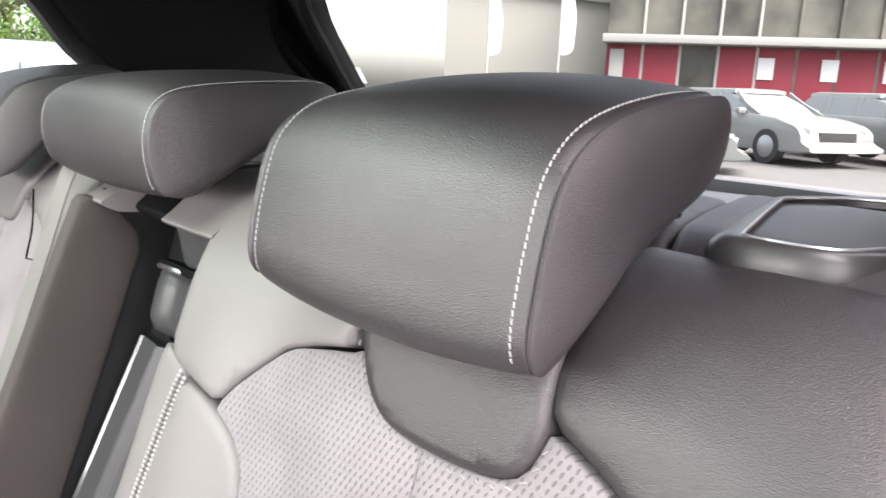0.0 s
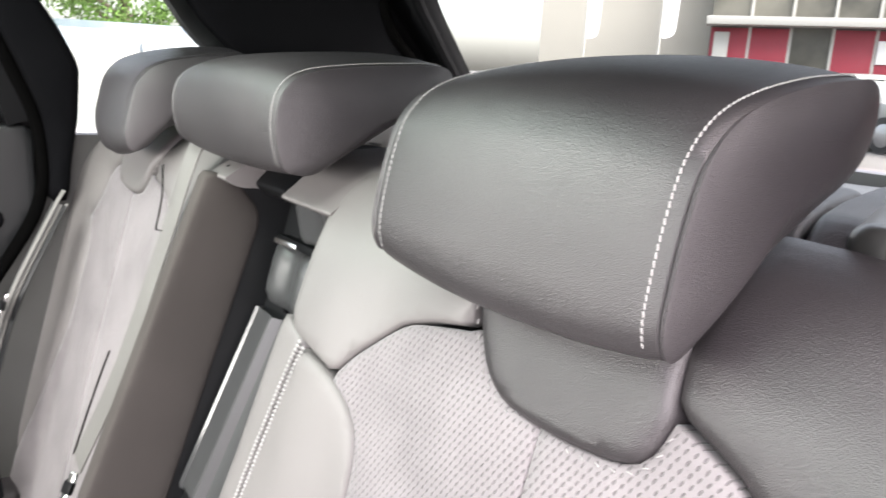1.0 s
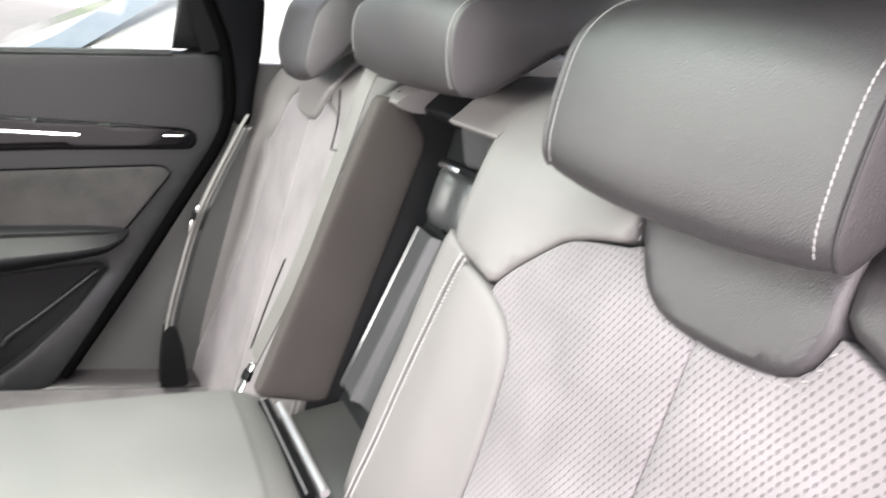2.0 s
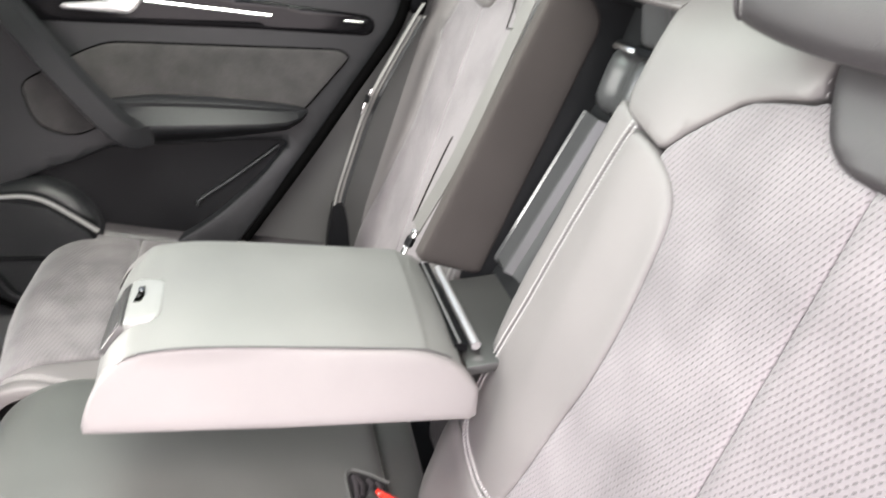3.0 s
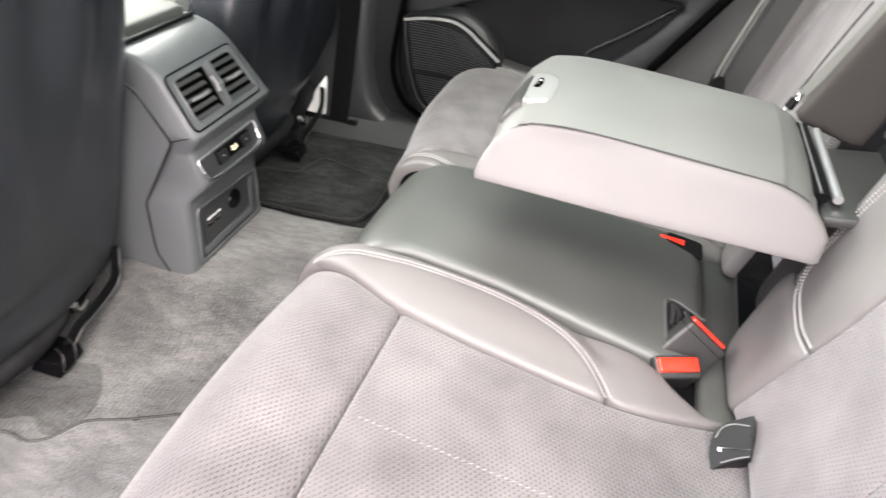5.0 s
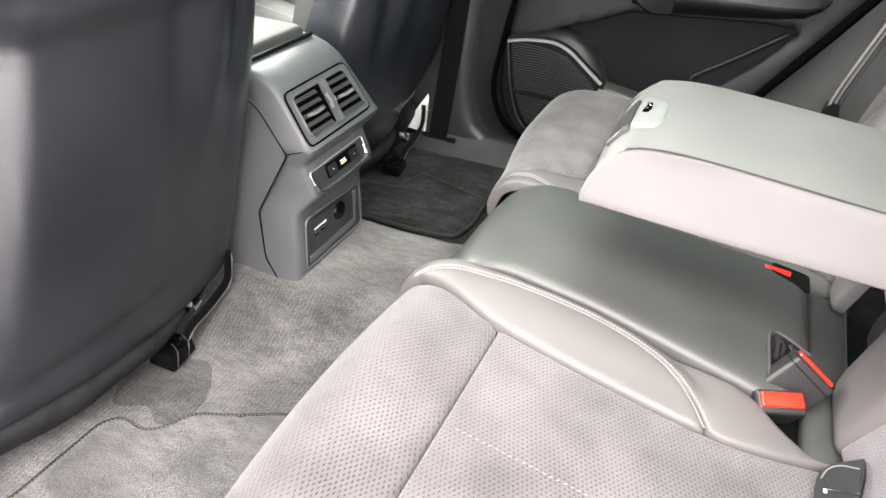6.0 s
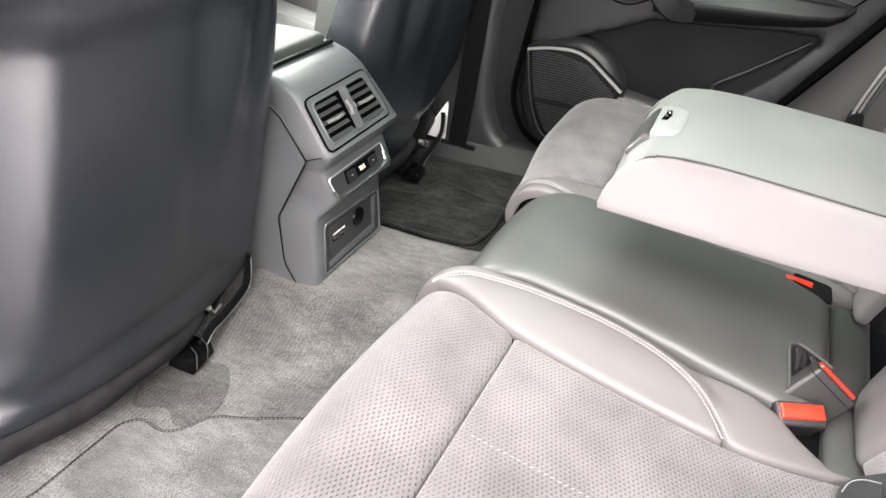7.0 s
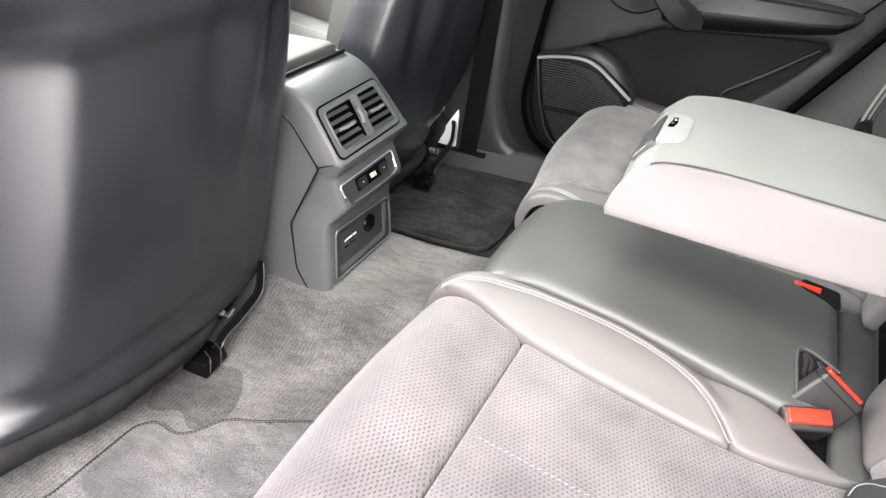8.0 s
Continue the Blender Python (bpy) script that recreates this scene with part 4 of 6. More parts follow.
        # stitches from the lower front edge over the top to the back
        bm = bmesh.new()
        ys = cy + sg * (half - 0.009)
        g = crown * (1 - ((half - 0.009) / half) ** 2) ** 0.8
        run = [place(j, ys, 1.0, g + 0.0002) for j in range(4, 50)]
        out = [place(j, ys, 1.0, g + 0.0012) for j in range(4, 50)]
        side = Vector((-yaw, 1, 0)).normalized()
        marks = resample([tuple(p) for p in run], 0.0044)
        marks2 = resample([tuple(p) for p in out], 0.0044 * sum((out[i + 1] - out[i]).length for i in range(len(out) - 1)) / sum((run[i + 1] - run[i]).length for i in range(len(run) - 1)))
        for i in range(min(len(marks), len(marks2)) - 1):
            lo0, lo1, hi0, hi1 = Vector(marks[i]), Vector(marks[i + 1]), Vector(marks2[i]), Vector(marks2[i + 1])
            vs = []
            for src, k, w in ((0, 0.12, -1), (0, 0.12, 1), (0, 0.88, 1), (0, 0.88, -1), (1, 0.22, -0.5), (1, 0.22, 0.5), (1, 0.78, 0.5), (1, 0.78, -0.5)):
                p = (hi0.lerp(hi1, k) if src else lo0.lerp(lo1, k)) + side * (w * 0.00058 + (k - 0.5) * 0.0008)
                vs.append(bm.verts.new(p))
            for f in ((4, 5, 6, 7), (0, 1, 5, 4), (1, 2, 6, 5), (2, 3, 7, 6), (3, 0, 4, 7)):
                bm.faces.new([vs[q] for q in f])
        part("stitching", bm, thread, hr, "pale stitching along the side seam" if thread is THREAD else "")
    for sg in (-1, 1):
        px = cy + sg * half * 0.62
        po = part("post", sweep([(0.404 + at[0], px, 1.305), (0.416 + at[0], px, 1.235)], circle(0.006, 10), (0, 1, 0)), CHROME, hr, "chrome post")
        part("collar_ring", sweep([(0.436 + at[0] + 0.020 * math.cos(a), px - sg * 0.002 + 0.017 * math.sin(a), 1.2685) for a in np.linspace(0, 2 * math.pi, 20, endpoint=False)], circle(0.0022, 6), (0, 0, 1), True), CHROME, po, "bright ring at the foot of the post")
        part("collar", sweep([(0.412 + at[0], px, 1.270), (0.413 + at[0], px, 1.267), (0.414 + at[0], px, 1.245)], circle(0.014, 16), (0, 1, 0), scale=[0.85, 1.0, 1.0]), GLOSS, po, "shiny round collar")
    return tagged(hr, label, "head restraint", "head restraints")


head_restraint(0.3495, 0.1235, 0.013, 0.06, (0, 0, 1), "anthracite leather head restraint with pale contrast stitching on the side seams", THREAD, 0.008)
head_restraint(1.238, 0.126, 0.013, -0.04, (-0.03, 0, 1), "anthracite leather head restraint on the far rear seat", THREAD_DARK, 0.022)
head_restraint(0.812, 0.152, 0.013, 0.0, (0, 0, 1), "low leather head restraint with pale stitching on the middle seat", THREAD, 0.004, True)


# ---- folded-down armrest ----
arm = empty("armrest", (0.08, CY, 0.71))
tagged(arm, "grey leather centre armrest folded down with a silver catch", "armrest")
AY0, AY1 = 0.656, 0.895
aprof = [(-0.346, 0.745), (-0.340, 0.769), (-0.326, 0.795), (-0.303, 0.816), (-0.275, 0.825), (-0.20, 0.826), (0.015, 0.806), (0.040, 0.801), (0.064, 0.791), (0.082, 0.777), (0.099, 0.757), (0.094, 0.723), (-0.14, 0.733)]
top_line = spline(aprof[:10], 5)
bm = bmesh.new()
rows = []
for i in range(15):
    w = -1 + 2 * i / 14
    y = (AY0 + AY1) / 2 + w * (AY1 - AY0) / 2
    rows.append([bm.verts.new((x + 0.006 * w * w * (1 if x < -0.3 else 0), y, z + (0.012 * (1 - abs(w) ** 2.6) + 0.019 * (w + 1) / 2) * sstep(0.75, 0.80, z))) for x, z in top_line])
for a, b in zip(rows, rows[1:]):
    for j in range(len(top_line) - 1):
        bm.faces.new((a[j], a[j + 1], b[j + 1], b[j]))
# the top's greenish colour, against the pinker sides, carries the roof light's tint
part("top_cover", bm, LEATHER_TOP, arm)
for y, sg in ((AY0 + 0.001, -1), (AY1 - 0.001, 1)):
    dz = 0 if sg < 0 else 0.019
    side = rounded([(x, z + dz) for x, z in aprof], 0.004)
    part("side_cover", panel_mesh(side, lambda x, z, h: Vector((x, y + sg * (h + 0.40 * max(0, 0.815 - z)), z)), 0.010, 0.004, 0.010, 0.0, 0.02), LEATHER_SMOOTH, arm)
part("underside", extrude_outline([(-0.335, 0.756), (0.064, 0.724), (0.05, 0.717), (-0.14, 0.732)], lambda u, v, d: Vector((u, d, v)), AY0 + 0.004, AY1 - 0.004), PLASTIC, arm)
part("edge_seam", sweep([(x, AY0 - 0.0016, z + 0.0006) for x, z in top_line[19:-4]], circle(0.0012, 6), (0, 1, 0)), THREAD_DARK, arm, "dark seam along the edge")
bm = stitch_mesh(top_line[3:20], lambda x, z, h: Vector((x, AY0 - 0.001 - h * 0.4, z - 0.002 + h * 0.5)), 0.0045, 0.003, 0.0012, 0.0006)
part("edge_stitching", bm, THREAD_DARK, arm)
tilt = lambda v: (0.13 if v < 0 else 0.05) * v
catch = part("catch", panel_mesh(rounded([(-0.304, 0.698), (-0.304, 0.790), (-0.272, 0.788), (-0.262, 0.776), (-0.262, 0.712), (-0.272, 0.700)], 0.006), lambda x, y, h: Vector((x, y, 0.8418 - 0.10 * max(0.0, -x - 0.285) + tilt(y - 0.745) + h)), 0.006, 0.0045, 0.006, 0.0, 0.02), CATCH, arm, "pale grey armrest catch")
CTL = lambda u, v, h: Vector((-0.291 + u, 0.750 + v, 0.8463 + tilt(v + 0.005) + h))
part("slot", extrude_outline([(-0.005, -0.015), (0.003, -0.015), (0.006, -0.002), (0.004, 0.016), (-0.003, 0.015), (-0.002, 0.004)], CTL, -0.004, 0.0008), VOID, catch)
part("latch", block((0.003, 0.010, 0.003), tuple(CTL(0.001, 0.007, 0.0012)), 0.0012, (0, -3, 20)), CHROME, catch, "chrome latch in the slot")
part("latch", block((0.005, 0.003, 0.003), tuple(CTL(-0.001, -0.006, 0.0010)), 0.001, (0, -3, -15)), BUCKLE, catch)
BTN = lambda u, v, h: Vector((-0.3040 - 0.606 * u - 0.795 * (h + 0.0035), 0.744 + v - 0.25 * u, 0.8385 - 0.795 * u + tilt(v) + 0.606 * (h + 0.0035)))
part("button", panel_mesh(rounded([(0.0, -0.042), (0.042, -0.040), (0.032, 0.043), (0.0, 0.043)], 0.004), BTN, 0.006, 0.0012, 0.004, 0.0, 0.012), BUCKLE, catch, "dark grey release button")
part("button_rim", sweep([BTN(u, v, 0.0012) for u, v in resample(rounded([(0.003, -0.040), (0.019, -0.040), (0.019, 0.037), (0.003, 0.037)], 0.004), 0.006, True)], circle(0.0007, 5), (0.5, 0, 0.8), True), BEZEL, catch)


# ---- seat buckles ----
def buckle(at, rot, size, label, stalk=0.06, red=0.62, shade=None):
    b = empty("seat_buckle", at)
    m = pose(at[0], at[1], at[2], *rot) if len(rot) == 3 else Matrix.Translation(at) @ Matrix(rot[:3]).transposed().to_4x4()
    w, d, hh = size

    def put(bm):
        bm.transform(m)
        return bm
    body = part("housing", put(block((w, d, hh), (0, 0, -hh / 2), 0.005, (0, 0, 0), 3, (1.0, 1.0))), shade or BUCKLE, b)
    part("button", put(block((w * 0.9, d * red, 0.008), (0, d * 0.05, 0.001), 0.003, (0, 0, 0), 3)), RED, b, "bright red release button")
    part("seam", put(block((w + 0.0008, d + 0.0008, 0.0012), (0, 0, -0.012), 0.0)), BLACK, b)
    part("stalk", put(block((w * 0.6, d * 0.5, stalk), (0, 0, -hh - stalk / 2 + 0.004), 0.003)), BLACK, b)
    return tagged(b, label, "seat buckle", "seat buckles")


B2_AT = (0.012, 0.678, 0.546)
B2_AXES = [(0.80, -0.02, -0.59), (-0.18, 0.95, -0.27), (0.57, 0.325, 0.754), 0]
buckle((-0.022, 0.622, 0.520), (30, 2, 24), (0.066, 0.034, 0.095), "black seat buckle with a bright red button beside the cushion")
buckle(B2_AT, B2_AXES, (0.072, 0.030, 0.070), "black seat buckle with a red button, leaning in its slot", red=0.42)
# housing blacker than the other two: the armrest's shade put into its colour
buckle((-0.041, 0.968, 0.516), (25, 5, 0), (0.050, 0.030, 0.055), "black seat buckle with a red button under the armrest", shade=BLACK)
slot = panel("buckle_slot", rounded([(-0.043, 0.660), (-0.046, 0.750), (-0.038, 0.762), (-0.016, 0.756), (0.012, 0.738), (0.010, 0.690), (-0.020, 0.665)], 0.006), lambda u, y, h: CM(u, y, h + 0.0045), HEM, None, 0.008, 0.0, 0.006, -0.001, 0.004)
wl = [(-0.042, 0.652), (-0.0455, 0.700), (-0.0475, 0.748), (-0.042, 0.763), (-0.032, 0.765), (-0.014, 0.757), (0.014, 0.739)]
part("welt", sweep([CM(u, y, 0.0075) for u, y in spline(wl, 5)], circle(0.0024, 8), (0, 0, 1)), LEATHER_MIDDLE, slot, "grey leather welt")
for pts in ([(-0.036, 0.700), (-0.034, 0.730), (-0.036, 0.752)], [(-0.028, 0.712), (-0.026, 0.734), (-0.032, 0.748), (-0.038, 0.752)], [(-0.018, 0.716), (-0.012, 0.732), (-0.016, 0.746)], [(-0.006, 0.714), (0.000, 0.728), (-0.004, 0.740)]):
    part("wrinkle", sweep([CM(u, y, 0.0068) for u, y in spline(pts, 4)], circle(0.0036, 8, 0.0026), (0, 0, 1)), LEATHER, slot)
tagged(slot, "dark cloth lined slot for the buckle", "buckle slot", "buckle slots")
# no slot here: a black panel laid in for the armrest's shadow
armrest_shade = panel("buckle_slot", rounded([(-0.052, 0.962), (-0.050, 1.00), (0.014, 1.00), (0.014, 0.930), (-0.010, 0.945)], 0.008), lambda u, y, h: CM(u, y, h + 0.0045), BLACK, None, 0.008, 0.0, 0.006, -0.001, 0.004)
tagged(armrest_shade, "black panel for the armrest's shadow round the buckle", "buckle slot", "buckle slots")
# child-seat anchor guide at the foot of the backrest
ag = empty("anchor_guide", (0.058, 0.548, 0.505))
tagged(ag, "round dark plastic anchor guide at the foot of the backrest", "anchor guide")
GU, GV = Vector((0.747, -0.664, 0.0)), Vector((0.531, 0.597, 0.601))
GN = GU.cross(GV)


def GP(u, v, h):
    return Vector((0.055, 0.508, 0.530)) + GU * u + GV * v + GN * h


collar = rounded([(-0.004, 0.029), (-0.022, 0.0, 0.014), (-0.0265, -0.020, 0.010), (-0.015, -0.0405, 0.012), (0.0041, -0.0592, 0.003), (0.0120, -0.0385, 0.02), (0.027, -0.016), (0.010, 0.012)], 0.003)
part("collar", extrude_outline(collar, GP, -0.030, 0.0), PLASTIC, ag, "smooth dark grey plastic collar")
hood = rounded([(-0.0115, -0.0255), (-0.020, -0.011, 0.006), (-0.014, 0.0025, 0.008), (0.003, 0.014), (0.022, -0.007), (-0.002, -0.027)], 0.003)
part("hood", extrude_outline(hood, GP, -0.004, 0.003), PLASTIC, ag, "black plastic hood")
for line, r in (([(-0.0184, -0.0245), (-0.0209, -0.0101), (-0.0144, 0.003), (0.0015, 0.0145)], 0.0009), ([(-0.0049, -0.0297), (0.0106, -0.0158), (0.0220, -0.0070)], 0.0006), ([(0.0072, -0.0445), (0.018, -0.0260), (0.0265, -0.0150)], 0.0008)):
    part("lip", sweep([GP(u, v, 0.0012) for u, v in spline(line, 5)], circle(r, 6), tuple(GN)), SILVER, ag, "thin pale line along the lip")
part("mark", extrude_outline([(-0.0080, -0.0316), (-0.0050, -0.0295), (-0.0020, -0.0330), (-0.0050, -0.0353)], GP, 0.0, 0.0008), MARKS, ag)


# ---- seat belts ----
def belt(name, pts, w, material, label, up=(1, 0, 0), tongue=None):
    root = empty(name, pts[0])
    part("webbing", sweep(spline(pts, 8), flat(w, 0.0022), up), material, root)
    if tongue:
        at, rot = tongue
        part("tongue", block((0.008, 0.016, 0.018), at, 0.003, rot), BLACK, root)
        part("tongue_slot", block((0.006, 0.012, 0.014), (at[0] + 0.006, at[1] - 0.003, at[2] + 0.014), 0.002, rot), CHROME, root)
        part("tongue_plate", block((0.004, 0.010, 0.024), (at[0] - 0.008, at[1] + 0.004, at[2] - 0.020), 0.0015, rot), CHROME, root)
    return tagged(root, label, "seat belt", "seat belts")


cb = belt("seat_belt", [(0.272, 0.948, 1.255), (0.250, 0.955, 1.232), (0.212, 0.966, 1.12), (0.150, 0.998, 0.93), (0.095, 1.022, 0.80)], 0.045, WEBBING,
     "pale grey centre belt running down the far backrest", (-1, 0, 0.3), ((0.072, 0.957, 0.806), (0, 30, 25)))
# black lines: first the shadow gap beside the belt, then its loop's edge
for name, pts, r in (("slit", [(0.150, 1.022, 0.955), (0.139, 1.027, 0.925), (0.122, 1.040, 0.87), (0.100, 1.052, 0.80)], 0.0015), ("slit", [(0.224, 0.990, 1.21), (0.214, 0.969, 1.17), (0.202, 0.961, 1.132)], 0.0012), ("hem", [(0.202, 0.961, 1.132), (0.203, 0.940, 1.134)], 0.0010)):
    part(name, sweep([(x - 0.004, y, z) for x, y, z in spline(pts, 5)], circle(r, 6), (0, 1, 0)), VOID, cb)
fb = belt("seat_belt", [(0.175, 1.425, 1.11), (0.150, 1.42, 1.07), (0.074, 1.412, 0.93), (0.030, 1.42, 0.80), (-0.002, 1.42, 0.68), (-0.004, 1.42, 0.60)], 0.006, WEBBING,
     "folded pale grey belt with its tongue hanging beside the far seat", (-0.6, -0.8, 0.1), ((0.062, 1.395, 0.925), (0, 17, 0)))
for dx in (0.0095, 0.019):
    part("webbing", sweep(spline([(0.160 + dx, 1.428, 1.085), (0.074 + dx, 1.416, 0.93), (0.030 + dx, 1.424, 0.80), (-0.002 + dx, 1.424, 0.68), (-0.004 + dx, 1.424, 0.60)], 8), flat(0.006, 0.0022), (-0.6, -0.8, 0.1)), WEBBING, fb)
# dark strip behind the pale edges: the fold's shade put into the colour
part("fold", sweep(spline([(0.168, 1.432, 1.085), (0.084, 1.420, 0.93), (0.040, 1.428, 0.80), (0.008, 1.428, 0.68), (0.006, 1.428, 0.60)], 8), flat(0.026, 0.002), (-0.6, -0.8, 0.1)), PLASTIC, fb, "folded webbing with its shade put in as a dark colour")
bg = block((0.04, 0.054, 0.025), (0.285, 0.950, 1.240), 0.006, (0, 10, 0))
tagged(part("belt_guide", bg, QUARTER), "grey belt outlet on the top of the backrest", "belt guide")
bo = extrude_outline(rounded([(-0.022, 0.560), (0.034, 0.556), (0.028, 0.640), (0.018, 0.690), (-0.004, 0.686), (-0.014, 0.630)], 0.008), lambda u, v, d: Vector((u, d, v)), 1.412, 1.450)
tagged(part("belt_boot", bo, BLACK), "black boot at the lower end of the far belt", "belt boot")
belt("front_belt", [(-0.812, 1.43, 1.20), (-0.856, 1.443, 0.80), (-0.877, 1.447, 0.62), (-0.904, 1.45, 0.40)], 0.052, WEBBING_BLACK, "black front belt hanging at the far pillar", (0, 1, 0))
rail = join(sweep([(-1.05, 1.452, 0.408), (-0.95, 1.455, 0.403), (-0.865, 1.455, 0.398)], circle(0.007, 8)), block((0.03, 0.015, 0.02), (-0.865, 1.455, 0.398), 0.003))
tagged(part("belt_rail", rail, BLACK), "black steel rail for the front belt near the sill", "belt rail")


# ---- far rear door ----
door = empty("car_door", (-0.3, FAR, 0.42))
tagged(door, "closed rear door with suede insert, black trim and speaker", "car door")
DL = lambda off: (lambda x, z, h: Vector((x, FAR - off - 0.03 * sstep(0.9, 0.6, z) - h, z)))
up = [(-0.655, 1.212, 0.02), (0.146, 1.219, 0.02), (0.142, 1.06), (0.10, 1.005), (-0.06, 0.78), (-0.21, 0.58), (-0.36, 0.50), (-0.40, 0.555, 0.03), (-0.266, 0.634, 0.04), (-0.155, 0.729, 0.04),
      (-0.090, 0.810, 0.012), (-0.16, 0.812), (-0.33, 0.802), (-0.454, 0.796), (-0.522, 0.768), (-0.601, 0.742), (-0.664, 0.712), (-0.735, 0.700), (-0.722, 0.80), (-0.70, 0.95)]
part("trim", panel_mesh(rounded(up, 0.01), DL(0), 0.02, 0.006, 0.012, 0.0, 0.06), PLASTIC, door)
low = [(-0.725, 0.82), (-0.05, 0.86), (-0.16, 0.60), (-0.33, 0.44, 0.08), (-0.58, 0.41, 0.1), (-0.690, 0.450, 0.05), (-0.737, 0.492, 0.05), (-0.760, 0.57), (-0.748, 0.70)]
part("lower_trim", panel_mesh(rounded(low, 0.02), DL(-0.03), 0.025, 0.004, 0.02, 0.0, 0.03), BLACK, door, "black moulded lower trim with a deep pocket")
# gloss strip with bright door-pull trim
gs = [(-0.66, 1.128), (-0.338, 1.113), (-0.10, 1.091), (0.068, 1.075), (0.086, 1.066), (0.088, 1.045), (0.074, 1.033), (-0.16, 1.040), (-0.50, 1.043), (-0.66, 1.045)]
strip_ob = part("trim_strip", panel_mesh(rounded(gs, 0.008), DL(0.0075), 0.012, 0.004, 0.006, 0.0, 0.01), GLOSS, door, "gloss black trim strip")
part("strip_edge", sweep([DL(0.0135)(x, z, 0) for x, z in spline([(-0.356, 1.086), (-0.24, 1.077), (-0.121, 1.067)], 4)], circle(0.0032, 6)), CHROME, strip_ob, "bright satin metal line")
part("strip_end", sweep([DL(0.0135)(x, z, 0) for x, z in ((0.024, 1.0625), (0.062, 1.0610))], circle(0.0022, 6)), CHROME, strip_ob)
hp = [(-0.506, 1.067), (-0.505, 1.077), (-0.425, 1.085), (-0.398, 1.113), (-0.343, 1.116), (-0.368, 1.073), (-0.384, 1.061)]
part("door_handle", panel_mesh(rounded(hp, 0.006), DL(0.016), 0.008, 0.006, 0.008, 0, 0.012), SATIN, strip_ob, "bright inner door handle")
ins = [(-0.60, 0.925), (-0.49, 0.985, 0.05), (-0.434, 1.008, 0.04), (0.015, 1.004, 0.03), (0.038, 0.990, 0.02), (-0.056, 0.880), (-0.10, 0.845), (-0.40, 0.842), (-0.455, 0.846, 0.02), (-0.515, 0.818, 0.05), (-0.585, 0.842, 0.06)]
part("insert", panel_mesh(rounded(ins, 0.02), DL(0.0065), 0.015, 0.006, 0.010, 0.0, 0.01), DOOR_SUEDE, door, "dark grey suede insert")
# armrest: a shelf above a pale slanting face that runs out to a point towards the rear
asec = [(0.000, 0.912), (0.030, 0.909), (0.036, 0.902), (0.034, 0.893), (0.040, 0.886), (0.058, 0.862), (0.060, 0.854), (0.054, 0.842), (0.026, 0.824), (0.0, 0.806)]
bm = bmesh.new()
rows = []
for x, k, top, bot in ((-0.455, 0.55, 0.895, 0.812), (-0.42, 0.85, 0.902, 0.806), (-0.36, 1.0, 0.908, 0.804), (-0.25, 1.0, 0.904, 0.812), (-0.15, 0.95, 0.896, 0.823), (-0.095, 0.80, 0.890, 0.832), (-0.066, 0.45, 0.884, 0.850), (-0.052, 0.08, 0.877, 0.868)):
    rows.append([bm.verts.new((x, FAR - 0.008 - d * k, bot + (top - bot) * (z - 0.806) / 0.106)) for d, z in asec])
for a, b in zip(rows, rows[1:]):
    for q in range(len(asec) - 1):
        bm.faces.new((a[q], a[q + 1], b[q + 1], b[q]))
bm.faces.new(rows[0])
part("armrest", bm, PLASTIC, door, sharp=50)
bm = bmesh.new()
rows = []
for x, k, top, bot in ((-0.43, 0.80, 0.900, 0.806), (-0.36, 1.0, 0.908, 0.804), (-0.25, 1.0, 0.904, 0.812), (-0.15, 0.95, 0.896, 0.823), (-0.100, 0.82, 0.891, 0.831), (-0.074, 0.58, 0.886, 0.845)):
    rows.append([bm.verts.new((x, FAR - 0.0095 - (d + 0.001) * k, bot + (top - bot) * (z - 0.806) / 0.106)) for d, z in ((0.0405, 0.885), (0.0500, 0.873), (0.0590, 0.861))])
for a, b in zip(rows, rows[1:]):
    for q in range(2):
        bm.faces.new((a[q], a[q + 1], b[q + 1], b[q]))
part("armrest_face", bm, PLASTIC, door, "smooth grey face of the armrest")
part("insert_seam", sweep([DL(0.0095)(x, z, 0) for x, z in resample(rounded(ins, 0.02), 0.012, True)], circle(0.0016, 6), (0, 1, 0), True), VOID, door)
pull = sweep(spline([(-0.60, 1.47, 1.075), (-0.535, 1.43, 1.000), (-0.46, 1.415, 0.905), (-0.405, 1.418, 0.845), (-0.365, 1.450, 0.836)], 6),
             [(-0.030, -0.012), (-0.02, 0.012), (0.02, 0.012), (0.030, -0.012)], (0, -1, 0))
bmesh.ops.bevel(pull, geom=[e for e in pull.edges if len(e.link_faces) == 2 and e.calc_face_angle() > 0.6], offset=0.004, segments=2, affect="EDGES")
part("pull_handle", pull, PLASTIC, door, "slanting moulded pull handle")
# lip of the door pocket
lip = spline([(-0.292, 0.662), (-0.282, 0.678), (-0.214, 0.722), (-0.114, 0.792)], 6)
part("pocket_lip", sweep([DL(-0.018)(x, z, 0) for x, z in lip], [(-0.006, -0.012), (-0.003, -0.001), (0.001, 0.001), (0.005, -0.001), (0.008, -0.012)], (0, -1, 0)), PLASTIC, door)
# loudspeaker in its rounded pod
pod = rounded([(-0.738, 0.704), (-0.670, 0.722), (-0.635, 0.734, 0.03), (-0.585, 0.736, 0.04), (-0.522, 0.705, 0.04), (-0.478, 0.640, 0.03), (-0.50, 0.50), (-0.62, 0.44, 0.05), (-0.700, 0.47, 0.05), (-0.735, 0.56)], 0.02)
part("speaker_pod", panel_mesh(pod, DL(0.006), 0.012, 0.024, 0.030, 0.0, 0.03), PLASTIC, door)
